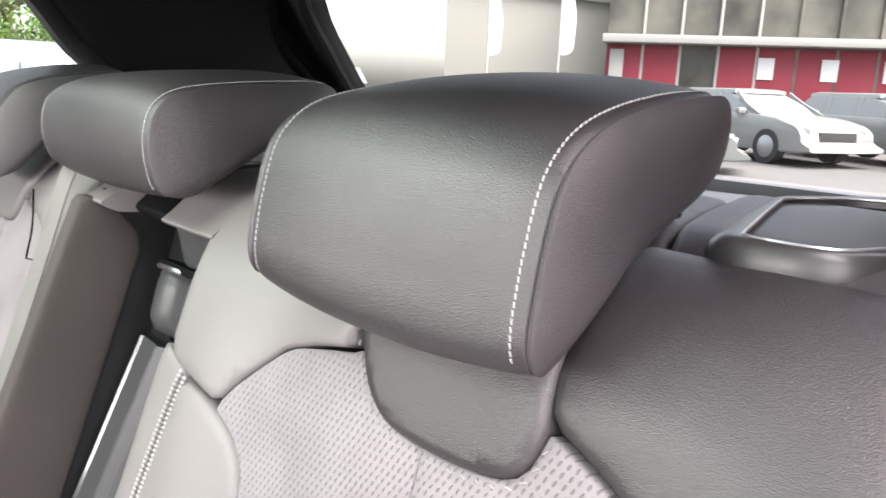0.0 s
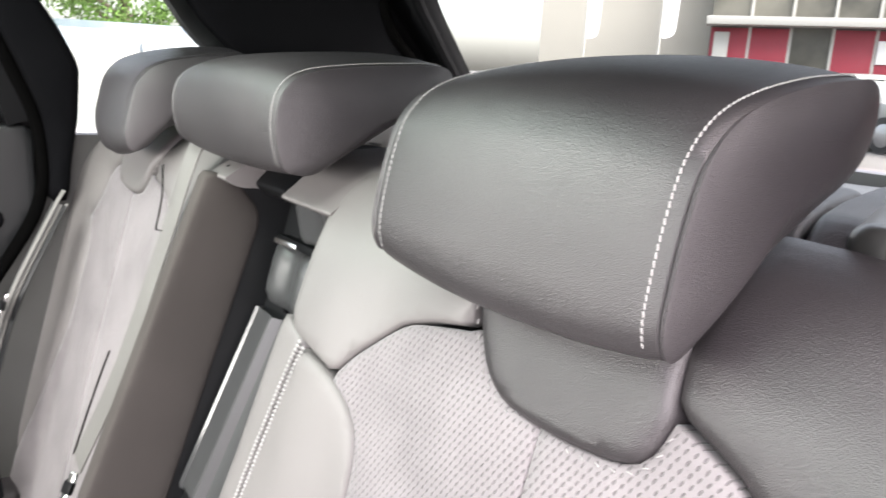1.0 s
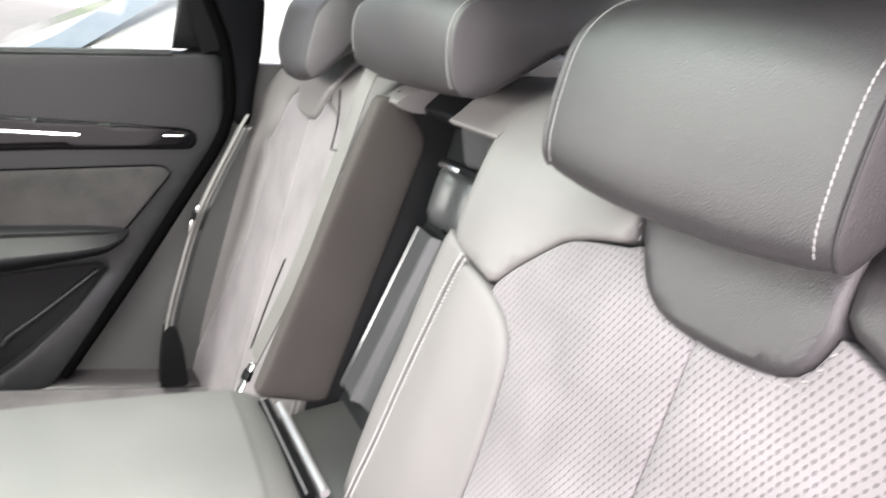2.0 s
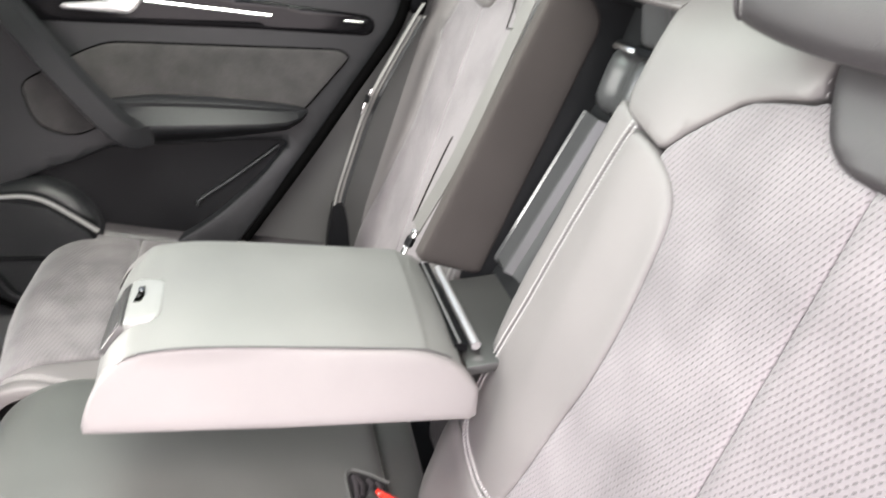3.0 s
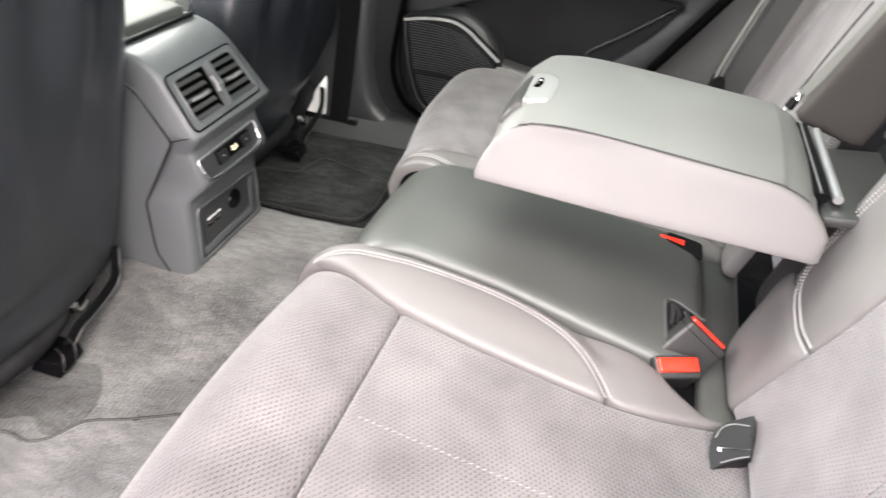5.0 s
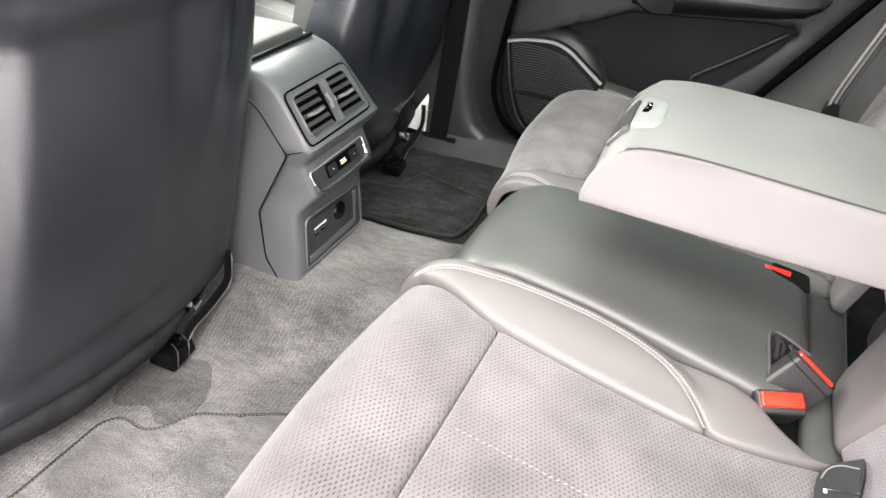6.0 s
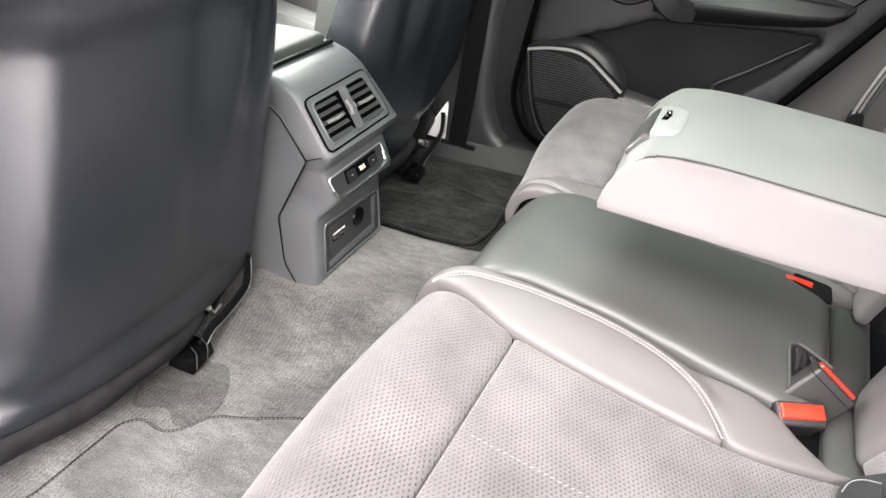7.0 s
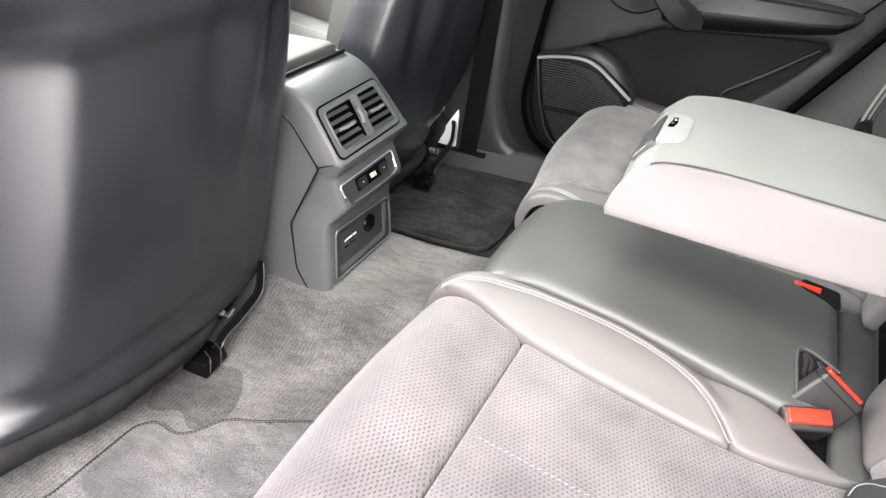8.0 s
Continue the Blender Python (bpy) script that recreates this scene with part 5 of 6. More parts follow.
spk = rounded([(-0.722, 0.704, 0.008), (-0.655, 0.716, 0.03), (-0.605, 0.719, 0.04), (-0.566, 0.706, 0.04), (-0.482, 0.642), (-0.52, 0.53, 0.05), (-0.60, 0.475, 0.04), (-0.662, 0.498, 0.03), (-0.700, 0.580)], 0.02)
sp_ob = part("speaker", panel_mesh(spk, DL(0.042), 0.012, 0.004, 0.008, 0.0, 0.045), BLACK, door, "black ribbed loudspeaker grille")
SL = DL(0.0465)
for i in range(36):
    z = 0.490 + i * 0.0060
    cut = []
    for (x0, z0), (x1, z1) in zip(spk, spk[1:] + spk[:1]):
        if (z0 - z) * (z1 - z) < 0:
            cut.append(x0 + (x1 - x0) * (z - z0) / (z1 - z0))
    if len(cut) >= 2:
        a, b = min(cut) + 0.010, max(cut) - 0.010
        if b - a > 0.02:
            mid = a + (b - a) * 0.45
            part("grille_rib", sweep([SL(a, z, 0), SL(mid, z - 0.001, 0.001), SL(mid + (b - mid) * 0.5, z - 0.006, 0.001), SL(b, z - 0.016, 0)], flat(0.0022, 0.0022), (0, 1, 0)), PLASTIC_MID, sp_ob)
tl = spline([(-0.722, 0.701), (-0.69, 0.708), (-0.65, 0.713), (-0.605, 0.713), (-0.568, 0.700), (-0.53, 0.674), (-0.482, 0.638)], 5)
part("speaker_trim", sweep([DL(0.048)(x, z, 0) for x, z in tl], [(-0.0036, -0.003), (-0.0024, 0.003), (0.0024, 0.003), (0.0036, -0.003)], (0, -1, 0)), TRIM, sp_ob, "satin silver speaker trim")
part("speaker_rim", sweep([DL(0.046)(x, z, 0) for x, z in spline([(-0.722, 0.700), (-0.700, 0.58), (-0.668, 0.505), (-0.62, 0.478)], 5)], circle(0.0030, 8), (0, 1, 0)), PLASTIC, sp_ob)
part("speaker_band", sweep([SL(-0.695, 0.583, 0.002), SL(-0.56, 0.580, 0.002)], flat(0.010, 0.004), (0, 1, 0)), BLACK, sp_ob)
# window and its frame
sw = [(-0.80, 1.215), (0.140, 1.222), (0.09, 1.36), (-0.02, 1.50), (-0.10, 1.545), (-0.78, 1.545)]
WL = lambda x, z, h: Vector((x, 1.515 - 0.22 * (z - 1.22) - h, z))
pane = part("pane", panel_mesh(sw, WL, 0.2, 0, 0.01, 0, 0), GLASS, door)
pane.visible_shadow = False
part("frame", sweep([WL(x, z, 0.01) for x, z in spline([(0.122, 1.225), (0.100, 1.30), (0.066, 1.382), (0.00, 1.465), (-0.10, 1.545), (-0.40, 1.56), (-0.80, 1.56)], 4)], flat(0.035, 0.03), (0, 1, 0)), BLACK, door)
part("window_divider", panel_mesh([(0.054, 1.224), (0.138, 1.224), (0.112, 1.30), (0.080, 1.385), (0.076, 1.35)], WL, 0.03, 0.006, 0.01, 0, 0.02), BLACK, door, "black triangular window corner")
part("window_ledge", sweep([DL(0.004)(x, z, 0) for x, z in ((-0.655, 1.214), (0.050, 1.219))], [(-0.004, -0.012), (-0.004, 0.004), (0.004, 0.006), (0.004, -0.012)], (0, -1, 0)), PLASTIC, door)
# rubber seal in the door gap
sl = spline([(-0.03, 1.50), (0.03, 1.45), (0.078, 1.385), (0.112, 1.305), (0.137, 1.235), (0.143, 1.165), (0.138, 1.105), (0.112, 1.040), (0.030, 0.918), (-0.050, 0.800), (-0.12, 0.702), (-0.205, 0.587)], 6)
ds = sweep([(x + 0.010, 1.478 - 0.20 * max(0.0, z - 1.22), z) for x, z in sl], circle(0.011, 10), (0, 1, 0))
tagged(part("door_seal", ds, VOID), "black rubber seal round the far rear door", "door seal", kind="structure")
qw = part("quarter_window", panel_mesh([(0.20, 1.21), (0.56, 1.20), (0.34, 1.52), (0.10, 1.53), (0.20, 1.38)], lambda x, z, h: Vector((x, 1.525 - 0.22 * (z - 1.22), z)), 0.2, 0, 0.01, 0, 0), GLASS)
qw.visible_shadow = False
tagged(qw, "clear rear quarter window", "window", kind="structure")
sill = extrude_outline(rounded([(1.42, 0.36), (1.45, 0.40), (1.475, 0.425), (1.53, 0.43), (1.53, 0.33), (1.42, 0.33)], 0.01), lambda u, v, d: Vector((d, u, v)), -1.9, 0.2)
tagged(part("sill_trim", sill, PLASTIC_MID), "dark moulded sill trim along the far door", "sill", kind="structure")
lowb = panel_mesh(rounded([(-1.06, 0.372), (-0.70, 0.372), (-0.722, 0.392, 0.03), (-0.805, 0.445, 0.06), (-0.829, 0.53, 0.05), (-0.822, 0.74), (-0.808, 0.86), (-0.76, 1.22), (-1.06, 1.22)], 0.02), lambda x, z, h: Vector((x, 1.485 - h, z)), 0.02, 0.022, 0.03, 0.0, 0.03)
tagged(part("pillar_b_trim", lowb, PLASTIC_MID), "dark moulded trim at the foot of the pillar", "pillar", kind="structure")
# white wedge that stands for light falling on the trim behind the belt
kp = panel_mesh(rounded([(-1.02, 0.395), (-0.946, 0.395), (-0.938, 0.52), (-0.952, 0.50)], 0.004), lambda x, z, h: Vector((x, 1.455 - h, z)), 0.02, 0.002, 0.006, 0.001, 0.02)
tagged(part("lit_trim", kp, MARKS), "lit trim behind the front belt, its brightness put into the colour", "trim", kind="structure")
jb = panel_mesh([(-0.86, 0.38), (-0.60, 0.38), (-0.62, 1.24), (-0.80, 1.24)], lambda x, z, h: Vector((x, 1.512 - h, z)), 0.04, 0.0, 0.01, 0.0, 0.02)
tagged(part("door_jamb", jb, PLASTIC), "black door jamb behind the pillar trim", "trim", kind="structure")
js = spline([(-0.650, 1.21), (-0.695, 0.95), (-0.722, 0.80), (-0.745, 0.68), (-0.760, 0.57), (-0.738, 0.492), (-0.690, 0.447), (-0.58, 0.405)], 6)
tagged(part("jamb_seal", sweep([(x - 0.006, 1.482, z) for x, z in js], circle(0.007, 8), (0, 1, 0)), VOID), "black rubber seal down the front edge of the far door", "door seal", kind="structure")


jr = panel_mesh([(0.02, 0.80), (0.21, 0.98), (0.21, 1.26), (0.10, 1.42), (0.03, 1.42), (0.12, 1.235), (0.02, 1.20)], lambda x, z, h: Vector((x, 1.522 - 0.20 * max(0.0, z - 1.22) - h, z)), 0.04, 0.0, 0.01, 0.0, 0.02)
tagged(part("door_jamb_rear", jr, BLACK), "black jamb behind the rear edge of the far door", "trim", kind="structure")


# ---- centre console ----
con = empty("center_console", (-0.90, CY, 0.43))
tagged(con, "dark grey rear console with air vents, climate panel and socket", "center console")
cp = [(-1.00, 0.822, 0.104), (-0.935, 0.821, 0.106), (-0.905, 0.818, 0.107), (-0.880, 0.810, 0.107), (-0.860, 0.798, 0.107), (-0.848, 0.788, 0.107), (-0.838, 0.777, 0.107), (-0.790, 0.712, 0.115), (-0.782, 0.702, 0.117),
      (-0.786, 0.692, 0.116), (-0.806, 0.668, 0.104), (-0.804, 0.658, 0.103), (-0.788, 0.616, 0.103), (-0.790, 0.606, 0.103), (-0.818, 0.578, 0.112), (-0.822, 0.566, 0.114), (-0.820, 0.50, 0.117), (-0.822, 0.430, 0.119)]
bm = bmesh.new()
rows = []
for x, z, w in cp:
    r = 0.012
    line = [(-1.45, -w - 0.004), (-1.10, -w - 0.003), (x - 0.06, -w - 0.001), (x - r, -w), (x - r * 0.3, -w + r * 0.3), (x, -w + r), (x, -w * 0.5), (x, 0), (x, w * 0.5), (x, w - r), (x - r * 0.3, w - r * 0.3), (x - r, w), (x - 0.06, w + 0.001), (-1.10, w + 0.003), (-1.45, w + 0.004)]
    rows.append([bm.verts.new((min(px, x) if px > -1.0 else px, CY + q, z)) for px, q in line])
for a, b in zip(rows, rows[1:]):
    for j in range(len(a) - 1):
        bm.faces.new((a[j], a[j + 1], b[j + 1], b[j]))
part("housing", bm, PLASTIC_GREY, con, sharp=50)
sp = [(-1.20, 0.790), (-0.916, 0.780, 0.03), (-0.880, 0.764, 0.03), (-0.828, 0.688, 0.004), (-0.895, 0.567, 0.006), (-0.890, 0.472, 0.01), (-0.862, 0.425), (-1.20, 0.425)]
for sg in (-1, 1):
    part("side_panel", panel_mesh(rounded(sp, 0.006), lambda x, z, h: Vector((x, CY + sg * (0.1192 + h), z)), 0.02, 0.0016, 0.0025, 0.001, 0.004), PLASTIC_GREY, con)
    ol = [p[:2] for p in rounded(sp, 0.006)]
    gap = [p for p in resample(ol, 0.006, True) if p[0] > -1.15 and p[1] > 0.428]
    k0 = max(range(len(gap)), key=lambda k: np.linalg.norm(gap[k] - gap[k - 1]))
    gap = gap[k0:] + gap[:k0]
    part("panel_gap", sweep([(x, CY + sg * 0.1200, z) for x, z in gap], circle(0.0013, 6), (0, 1, 0)), VOID, con)
    part("shell_joint", sweep([(-0.829, CY + sg * 0.1175, 0.689), (-0.798, CY + sg * 0.1165, 0.7005)], circle(0.0008, 5), (0, 1, 0)), VOID, con)
lid = panel_mesh(rounded([(-1.35, -0.10), (-0.918, -0.10), (-0.918, 0.092), (-1.35, 0.092)], 0.012), lambda x, q, h: Vector((x, CY + q, 0.832 + h)), 0.015, 0.008, 0.012, 0.0, 0.014)
part("lid", lid, LID, con, "grey leather armrest lid")
part("lid_gap", sweep([(-0.912, CY - 0.10, 0.823), (-0.912, CY + 0.096, 0.823)], circle(0.0045, 8)), BLACK, con)


def face(a, b, half):
    """A frame of reference on a sloping face of the console, from its upper to its lower edge."""
    A, B = Vector((a[0], CY, a[1])), Vector((b[0], CY, b[1]))
    up = (A - B)
    H = up.length
    up.normalize()
    n = Vector((0, 1, 0)).cross(up).normalized()
    if n.x < 0:
        n = -n
    C = (A + B) / 2
    return (lambda u, v, h: C + Vector((0, u, 0)) + up * v + n * h), H


VF, VH = face((-0.838, 0.7805), (-0.790, 0.712), 0.1)
outer_l = rounded([(-0.110, -0.045), (0.089, -0.042), (0.083, 0.047), (-0.101, 0.044)], 0.012)
groove_l = rounded([(-0.112, -0.047), (0.091, -0.044), (0.085, 0.049), (-0.103, 0.046)], 0.013)
inner_l = rounded([(-0.097, -0.036), (0.078, -0.033), (0.068, 0.039), (-0.091, 0.036)], 0.008)
vent = part("air_vent", extrude_outline(outer_l, VF, 0.0005, 0.0030), PLASTIC_GREY, con, "twin air vent with grey frame and black slats")
part("vent_groove", sweep([VF(u, v, 0.0012) for u, v in resample(groove_l, 0.008, True)], circle(0.0016, 6), (1, 0, 0), True), VOID, vent)
part("vent_well", extrude_outline(inner_l, VF, 0.001, 0.0036), VOID, vent)
for i in range(5):
    v = -0.0285 + i * 0.0140
    for s0, s1 in ((-0.094 + 0.0006 * i, -0.029), (-0.001, 0.075 - 0.0018 * i)):
        part("slat", sweep([VF(s0, v, 0.0035), VF(s1, v, 0.0035)], [(-0.0042, -0.002), (0.0036, 0.0018), (0.0042, 0.0032), (-0.0036, -0.0004)], tuple(VF(0, 0, 1) - VF(0, 0, 0))), BUCKLE, vent)
fr = sweep([VF(u, v, 0.003) for u, v in resample(inner_l, 0.01, True)], circle(0.0022, 6), (1, 0, 0), True)
part("vent_rim", fr, PLASTIC_GREY, vent)
part("vent_bar", sweep([VF(-0.0175, -0.036, 0.005), VF(-0.009, 0.038, 0.005)], flat(0.024, 0.007), (0, 1, 0)), PLASTIC_GREY, vent)
part("vent_wheel", sweep([VF(-0.0145, -0.012, 0.0115), VF(-0.0125, 0.001, 0.0140), VF(-0.0110, 0.014, 0.0115)], [(-0.0065, -0.003), (-0.0065, 0.002), (0.0065, 0.002), (0.0065, -0.003)], tuple(VF(0, 0, 1) - VF(0, 0, 0))), SATIN, vent, "ribbed satin thumb wheel")
for k in range(5):
    part("wheel_rib", sweep([VF(-0.0190, -0.009 + 0.0052 * k, 0.0155), VF(-0.0068, -0.009 + 0.0052 * k, 0.0155)], circle(0.0007, 5), (0, 0, 1)), BLACK, vent)
for u, v in ((-0.064, -0.003), (0.034, -0.002)):
    part("vent_tab", sweep([VF(u - 0.022, v + 0.001, 0.0100), VF(u, v - 0.001, 0.0135), VF(u + 0.022, v, 0.0100)], [(-0.0026, -0.002), (-0.0018, 0.0022), (0.0018, 0.0022), (0.0026, -0.002)], tuple(VF(0, 0, 1) - VF(0, 0, 0))), SILVER, vent, "satin grip on the middle slat")

KF, KH = face((-0.804, 0.657), (-0.788, 0.616), 0.1)
ko = rounded([(-0.100, 0.0175), (0.076, 0.0205), (0.077, -0.0180, 0.012), (0.050, -0.0225, 0.03), (-0.055, -0.0235, 0.03), (-0.094, -0.0190, 0.012)], 0.004)
clim = part("climate_panel", extrude_outline(ko, KF, 0.0004, 0.0022), PLASTIC_MID, con, "rear climate panel with satin chrome surround")
part("chrome_surround", sweep([KF(u, v, 0.0028) for u, v in resample(ko, 0.006, True)], circle(0.0015, 6), (1, 0, 0), True), SATIN, clim, "thin bright surround")
part("chrome_lip", sweep([KF(u, v, 0.0026) for u, v in spline([(-0.097, -0.004), (-0.088, -0.0188), (-0.052, -0.0226), (0.0, -0.0230), (0.050, -0.0218), (0.073, -0.0150), (0.0755, 0.004)], 6)], circle(0.0034, 8), tuple(KF(0, 0, 1) - KF(0, 0, 0))), CHROME, clim)
part("display", extrude_outline(rounded([(-0.056, -0.010), (0.048, -0.008), (0.050, 0.0150), (-0.055, 0.0135)], 0.003), KF, 0.0022, 0.0034), GLOSS, clim)
for u in (-0.038, 0.034):
    part("button", extrude_outline(rounded([(u - 0.013, -0.008), (u + 0.013, -0.008), (u + 0.013, 0.010), (u - 0.013, 0.010)], 0.003), KF, 0.0034, 0.0056), PLASTIC, clim)
    part("button_mark", extrude_outline([(u - 0.002, 0.0003), (u + 0.002, 0.0003), (u + 0.002, 0.0015), (u - 0.002, 0.0015)], KF, 0.0056, 0.006), MARKS, clim)


def lettering(name, text, size, fn, u, v, h, material, parent, label=""):
    """Raised characters of the built-in font, laid on a face."""
    cu = bpy.data.curves.new(name, "FONT")
    cu.body, cu.size, cu.extrude = text, size, 0.0003
    tmp = bpy.data.objects.new(name, cu)
    scene.collection.objects.link(tmp)
    dg = bpy.context.evaluated_depsgraph_get()
    me = bpy.data.meshes.new_from_object(tmp.evaluated_get(dg))
    bpy.data.objects.remove(tmp)
    bm = bmesh.new()
    bm.from_mesh(me)
    bpy.data.meshes.remove(me)
    xs = [q.co.x for q in bm.verts]
    mid = (min(xs) + max(xs)) / 2
    for q in bm.verts:
        q.co = fn(u + q.co.x - mid, v + q.co.y, h + q.co.z)
    return part(name, bm, material, parent, label, False)


lettering("temperature", "22.5", 0.0105, KF, -0.002, -0.002, 0.0038, DIGITS, clim, "pale yellow temperature digits")

SF, SH = face((-0.821, 0.560), (-0.821, 0.452), 0.1)
so = rounded([(-0.096, -0.052), (0.102, -0.052), (0.094, 0.042), (-0.092, 0.050)], 0.008)
sock = part("socket_panel", extrude_outline(so, SF, 0.0005, 0.0022), PLASTIC_MID, con, "dark recessed panel with a power socket and ports")
part("panel_rim", sweep([SF(u, v, 0.003) for u, v in resample(so, 0.008, True)], circle(0.0022, 6), (1, 0, 0), True), PLASTIC_GREY, sock)
si = rounded([(-0.078, -0.028), (0.064, -0.024), (0.064, 0.034), (-0.080, 0.041)], 0.006)
part("panel_face", extrude_outline(si, SF, 0.0022, 0.0035), PLASTIC_MID, sock)
part("panel_chamfer", sweep([SF(-0.084, -0.036, 0.003), SF(0.076, -0.034, 0.003), SF(0.076, 0.034, 0.003)], flat(0.014, 0.002), (1, 0, 0)), PLASTIC_GREY, sock)
bm = bmesh.new()
bmesh.ops.create_cone(bm, cap_ends=True, segments=28, radius1=0.0185, radius2=0.0172, depth=0.004)
bm.transform(Matrix.Translation(SF(0.018, 0.017, 0.0050)) @ pose(0, 0, 0, 0, 90, 0))
ring_ob = part("socket_ring", bm, GLOSS, sock)
ringp = [(0.0178 * math.cos(a), 0.0178 * math.sin(a)) for a in [k * math.pi / 16 for k in range(32)]]
part("ring_edge", sweep([SF(0.018 + a, 0.017 + b, 0.0068) for a, b in ringp], circle(0.0010, 6), (1, 0, 0), True), SATIN, ring_ob, "bright edge of the socket")
bm = bmesh.new()
bmesh.ops.create_cone(bm, cap_ends=True, segments=24, radius1=0.0130, radius2=0.0118, depth=0.016)
bmesh.ops.bevel(bm, geom=[e for e in bm.edges if e.calc_face_angle(0) > 1.0], offset=0.002, segments=2, affect="EDGES")
bm.transform(Matrix.Translation(SF(0.019, 0.016, 0.0125)) @ pose(0, 0, 0, 0, 90, 0))
part("socket_cap", bm, BUCKLE, ring_ob, "dark round socket cap")
for u in (0.0165, 0.0215):
    part("cap_mark", extrude_outline([(u - 0.0016, 0.0135), (u + 0.0016, 0.0135), (u + 0.0016, 0.0185), (u - 0.0016, 0.0185)], SF, 0.0205, 0.0209), MARKS, ring_ob)
for u in (-0.060, -0.038):
    part("port", extrude_outline(rounded([(u - 0.0075, 0.004), (u + 0.0065, 0.004), (u + 0.0065, 0.011), (u - 0.0075, 0.011)], 0.001), SF, 0.0035, 0.0042), GLOSS, sock)
    part("port_rim", extrude_outline([(u - 0.007, 0.0092), (u + 0.006, 0.0092), (u + 0.006, 0.0104), (u - 0.007, 0.0104)], SF, 0.0042, 0.0046), SILVER, sock)
for u in (-0.064, -0.057, -0.050, -0.044, -0.036, -0.030):
    part("port_mark", extrude_outline([(u - 0.0024, 0.0165), (u + 0.0024, 0.0165), (u + 0.0024, 0.0200), (u - 0.0024, 0.0200)], SF, 0.0035, 0.0040), MARKS, sock)


# ---- front seats ----
def front_seat(cy, label, tall=True):
    fs = empty("driver_seat", (-1.15, cy, 0.42))

    def sx(z):
        return -0.965 + 0.235 * (z - 0.45)

    def L(y, z, h):
        d = abs(y - cy)
        s = (y - cy) * (1 if cy < CY else -1)
        hump = (0.042 if cy < CY else 0.016) * (1 - (d / 0.26) ** 2) + 0.016 * math.sin((z - 0.45) * 4.0)
        # a long crease down the middle, a hollow beside it that opens upwards, and the tuck above the hem
        fold = -0.007 * sstep(-0.012, 0.012, s) * sstep(0.50, 0.72, z)
        wide = 0.014 + 0.040 * sstep(0.74, 0.98, z)
        fold += 0.012 * math.exp(-((s - 0.085) / wide) ** 2) * sstep(0.68, 0.86, z) - 0.009 * math.exp(-((s - 0.150) / 0.022) ** 2) * sstep(0.60, 0.85, z)
        fold -= 0.009 * math.exp(-((z - 0.545 - 0.10 * s) / 0.016) ** 2) * sstep(0.16, 0.02, s)
        wrap = -0.9 * max(0, s - 0.19) ** 1.5 - 4.8 * max(0, -s - 0.172 + 0.10 * (z - 0.88)) ** 1.5 * sstep(0.44, 0.62, z) * sstep(1.06, 0.97, z)
        top = 0.998 - 0.20 * d ** 2
        fold += 0.016 * sstep(top - 0.012, top + 0.014, z)
        return Vector((sx(z) + hump + fold + wrap + h * 0.97, y, z - h * 0.2))
    o = 1 if cy < CY else -1
    main = [(0.262, 0.458), (0.268, 0.76), (0.240, 0.92), (0.205, 1.02), (0.185, 1.26), (-0.185, 1.26), (-0.27, 1.05), (-0.32, 0.90), (-0.33, 0.70), (-0.262, 0.458)]
    if cy < CY:
        main[-3:] = [(-0.36, 0.90), (-0.37, 0.70), (-0.37, 0.458)]
    else:
        main[-3:] = [(-0.25, 0.90), (-0.235, 0.66), (-0.05, 0.50), (0.02, 0.458)]
    main = [(cy + o * s, z) for s, z in main]
    part("back_shell", panel_mesh(rounded(main, 0.05), L, 0.016, 0.004, 0.03, 0.012, 0.07), SHELL, fs, "black leather seat back")
    hem = [(cy - 0.34, 0.395), (cy + 0.02, 0.400), (cy + 0.09, 0.428), (cy + 0.105, 0.470), (cy - 0.34, 0.472)]
    part("hem", panel_mesh(rounded(hem, 0.02), lambda y, z, h: L(y, z, h - 0.016 + 0.004 * math.sin(31 * y) * sstep(0.45, 0.40, z)), 0.012, 0.020, 0.030, 0.004, 0.02), HEM, fs, "dark cloth hem")
    # front cushion and backrest faces in leather
    fb = extrude_outline(rounded([(-1.02, 0.50), (-0.99, 0.47), (-0.84, 1.20), (-0.90, 1.25), (-0.96, 1.16), (-1.10, 0.62)], 0.03), lambda u, v, d: Vector((u, d, v)), cy - 0.185, cy + 0.185)
    part("backrest", fb, LEATHER_MIDDLE, fs)
    FC = lambda x, y, h: Vector((x, y, 0.60 - 0.16 * (x + 1.0) + 0.03 * sstep(0.15, 0.25, abs(y - cy)) + h))
    part("cushion", panel_mesh(rounded([(-1.58, cy - 0.26), (-1.02, cy - 0.26), (-1.02, cy + 0.26), (-1.58, cy + 0.26)], 0.05), FC, 0.02, 0.02, 0.05, 0.01, 0.16), LEATHER_MIDDLE, fs)
    for s in (-1, 1):
        bm = stitch_mesh([(-1.55, cy + s * 0.185), (-1.05, cy + s * 0.185)], lambda u, v, h: FC(u, v, h + 0.021), 0.008, 0.006, 0.002, 0.001)
        part("cushion_stitching", bm, THREAD, fs)
    # unseen head restraint and posts, added to block light from the windscreen
    bm = block((0.11, 0.27, 0.17), (-0.845, cy, 1.355), 0.035, (0, 12, 0), 4, (0.8, 0.92))
    part("head_restraint", bm, LEATHER, fs)
    for dy in (-0.07, 0.07):
        part("post", sweep([(-0.86, cy + dy, 1.22), (-0.85, cy + dy, 1.30)], circle(0.006, 8), (0, 1, 0)), CHROME, fs)
    # slide rail with a black end cover, and the bare bracket above it
    ry = cy + 0.052
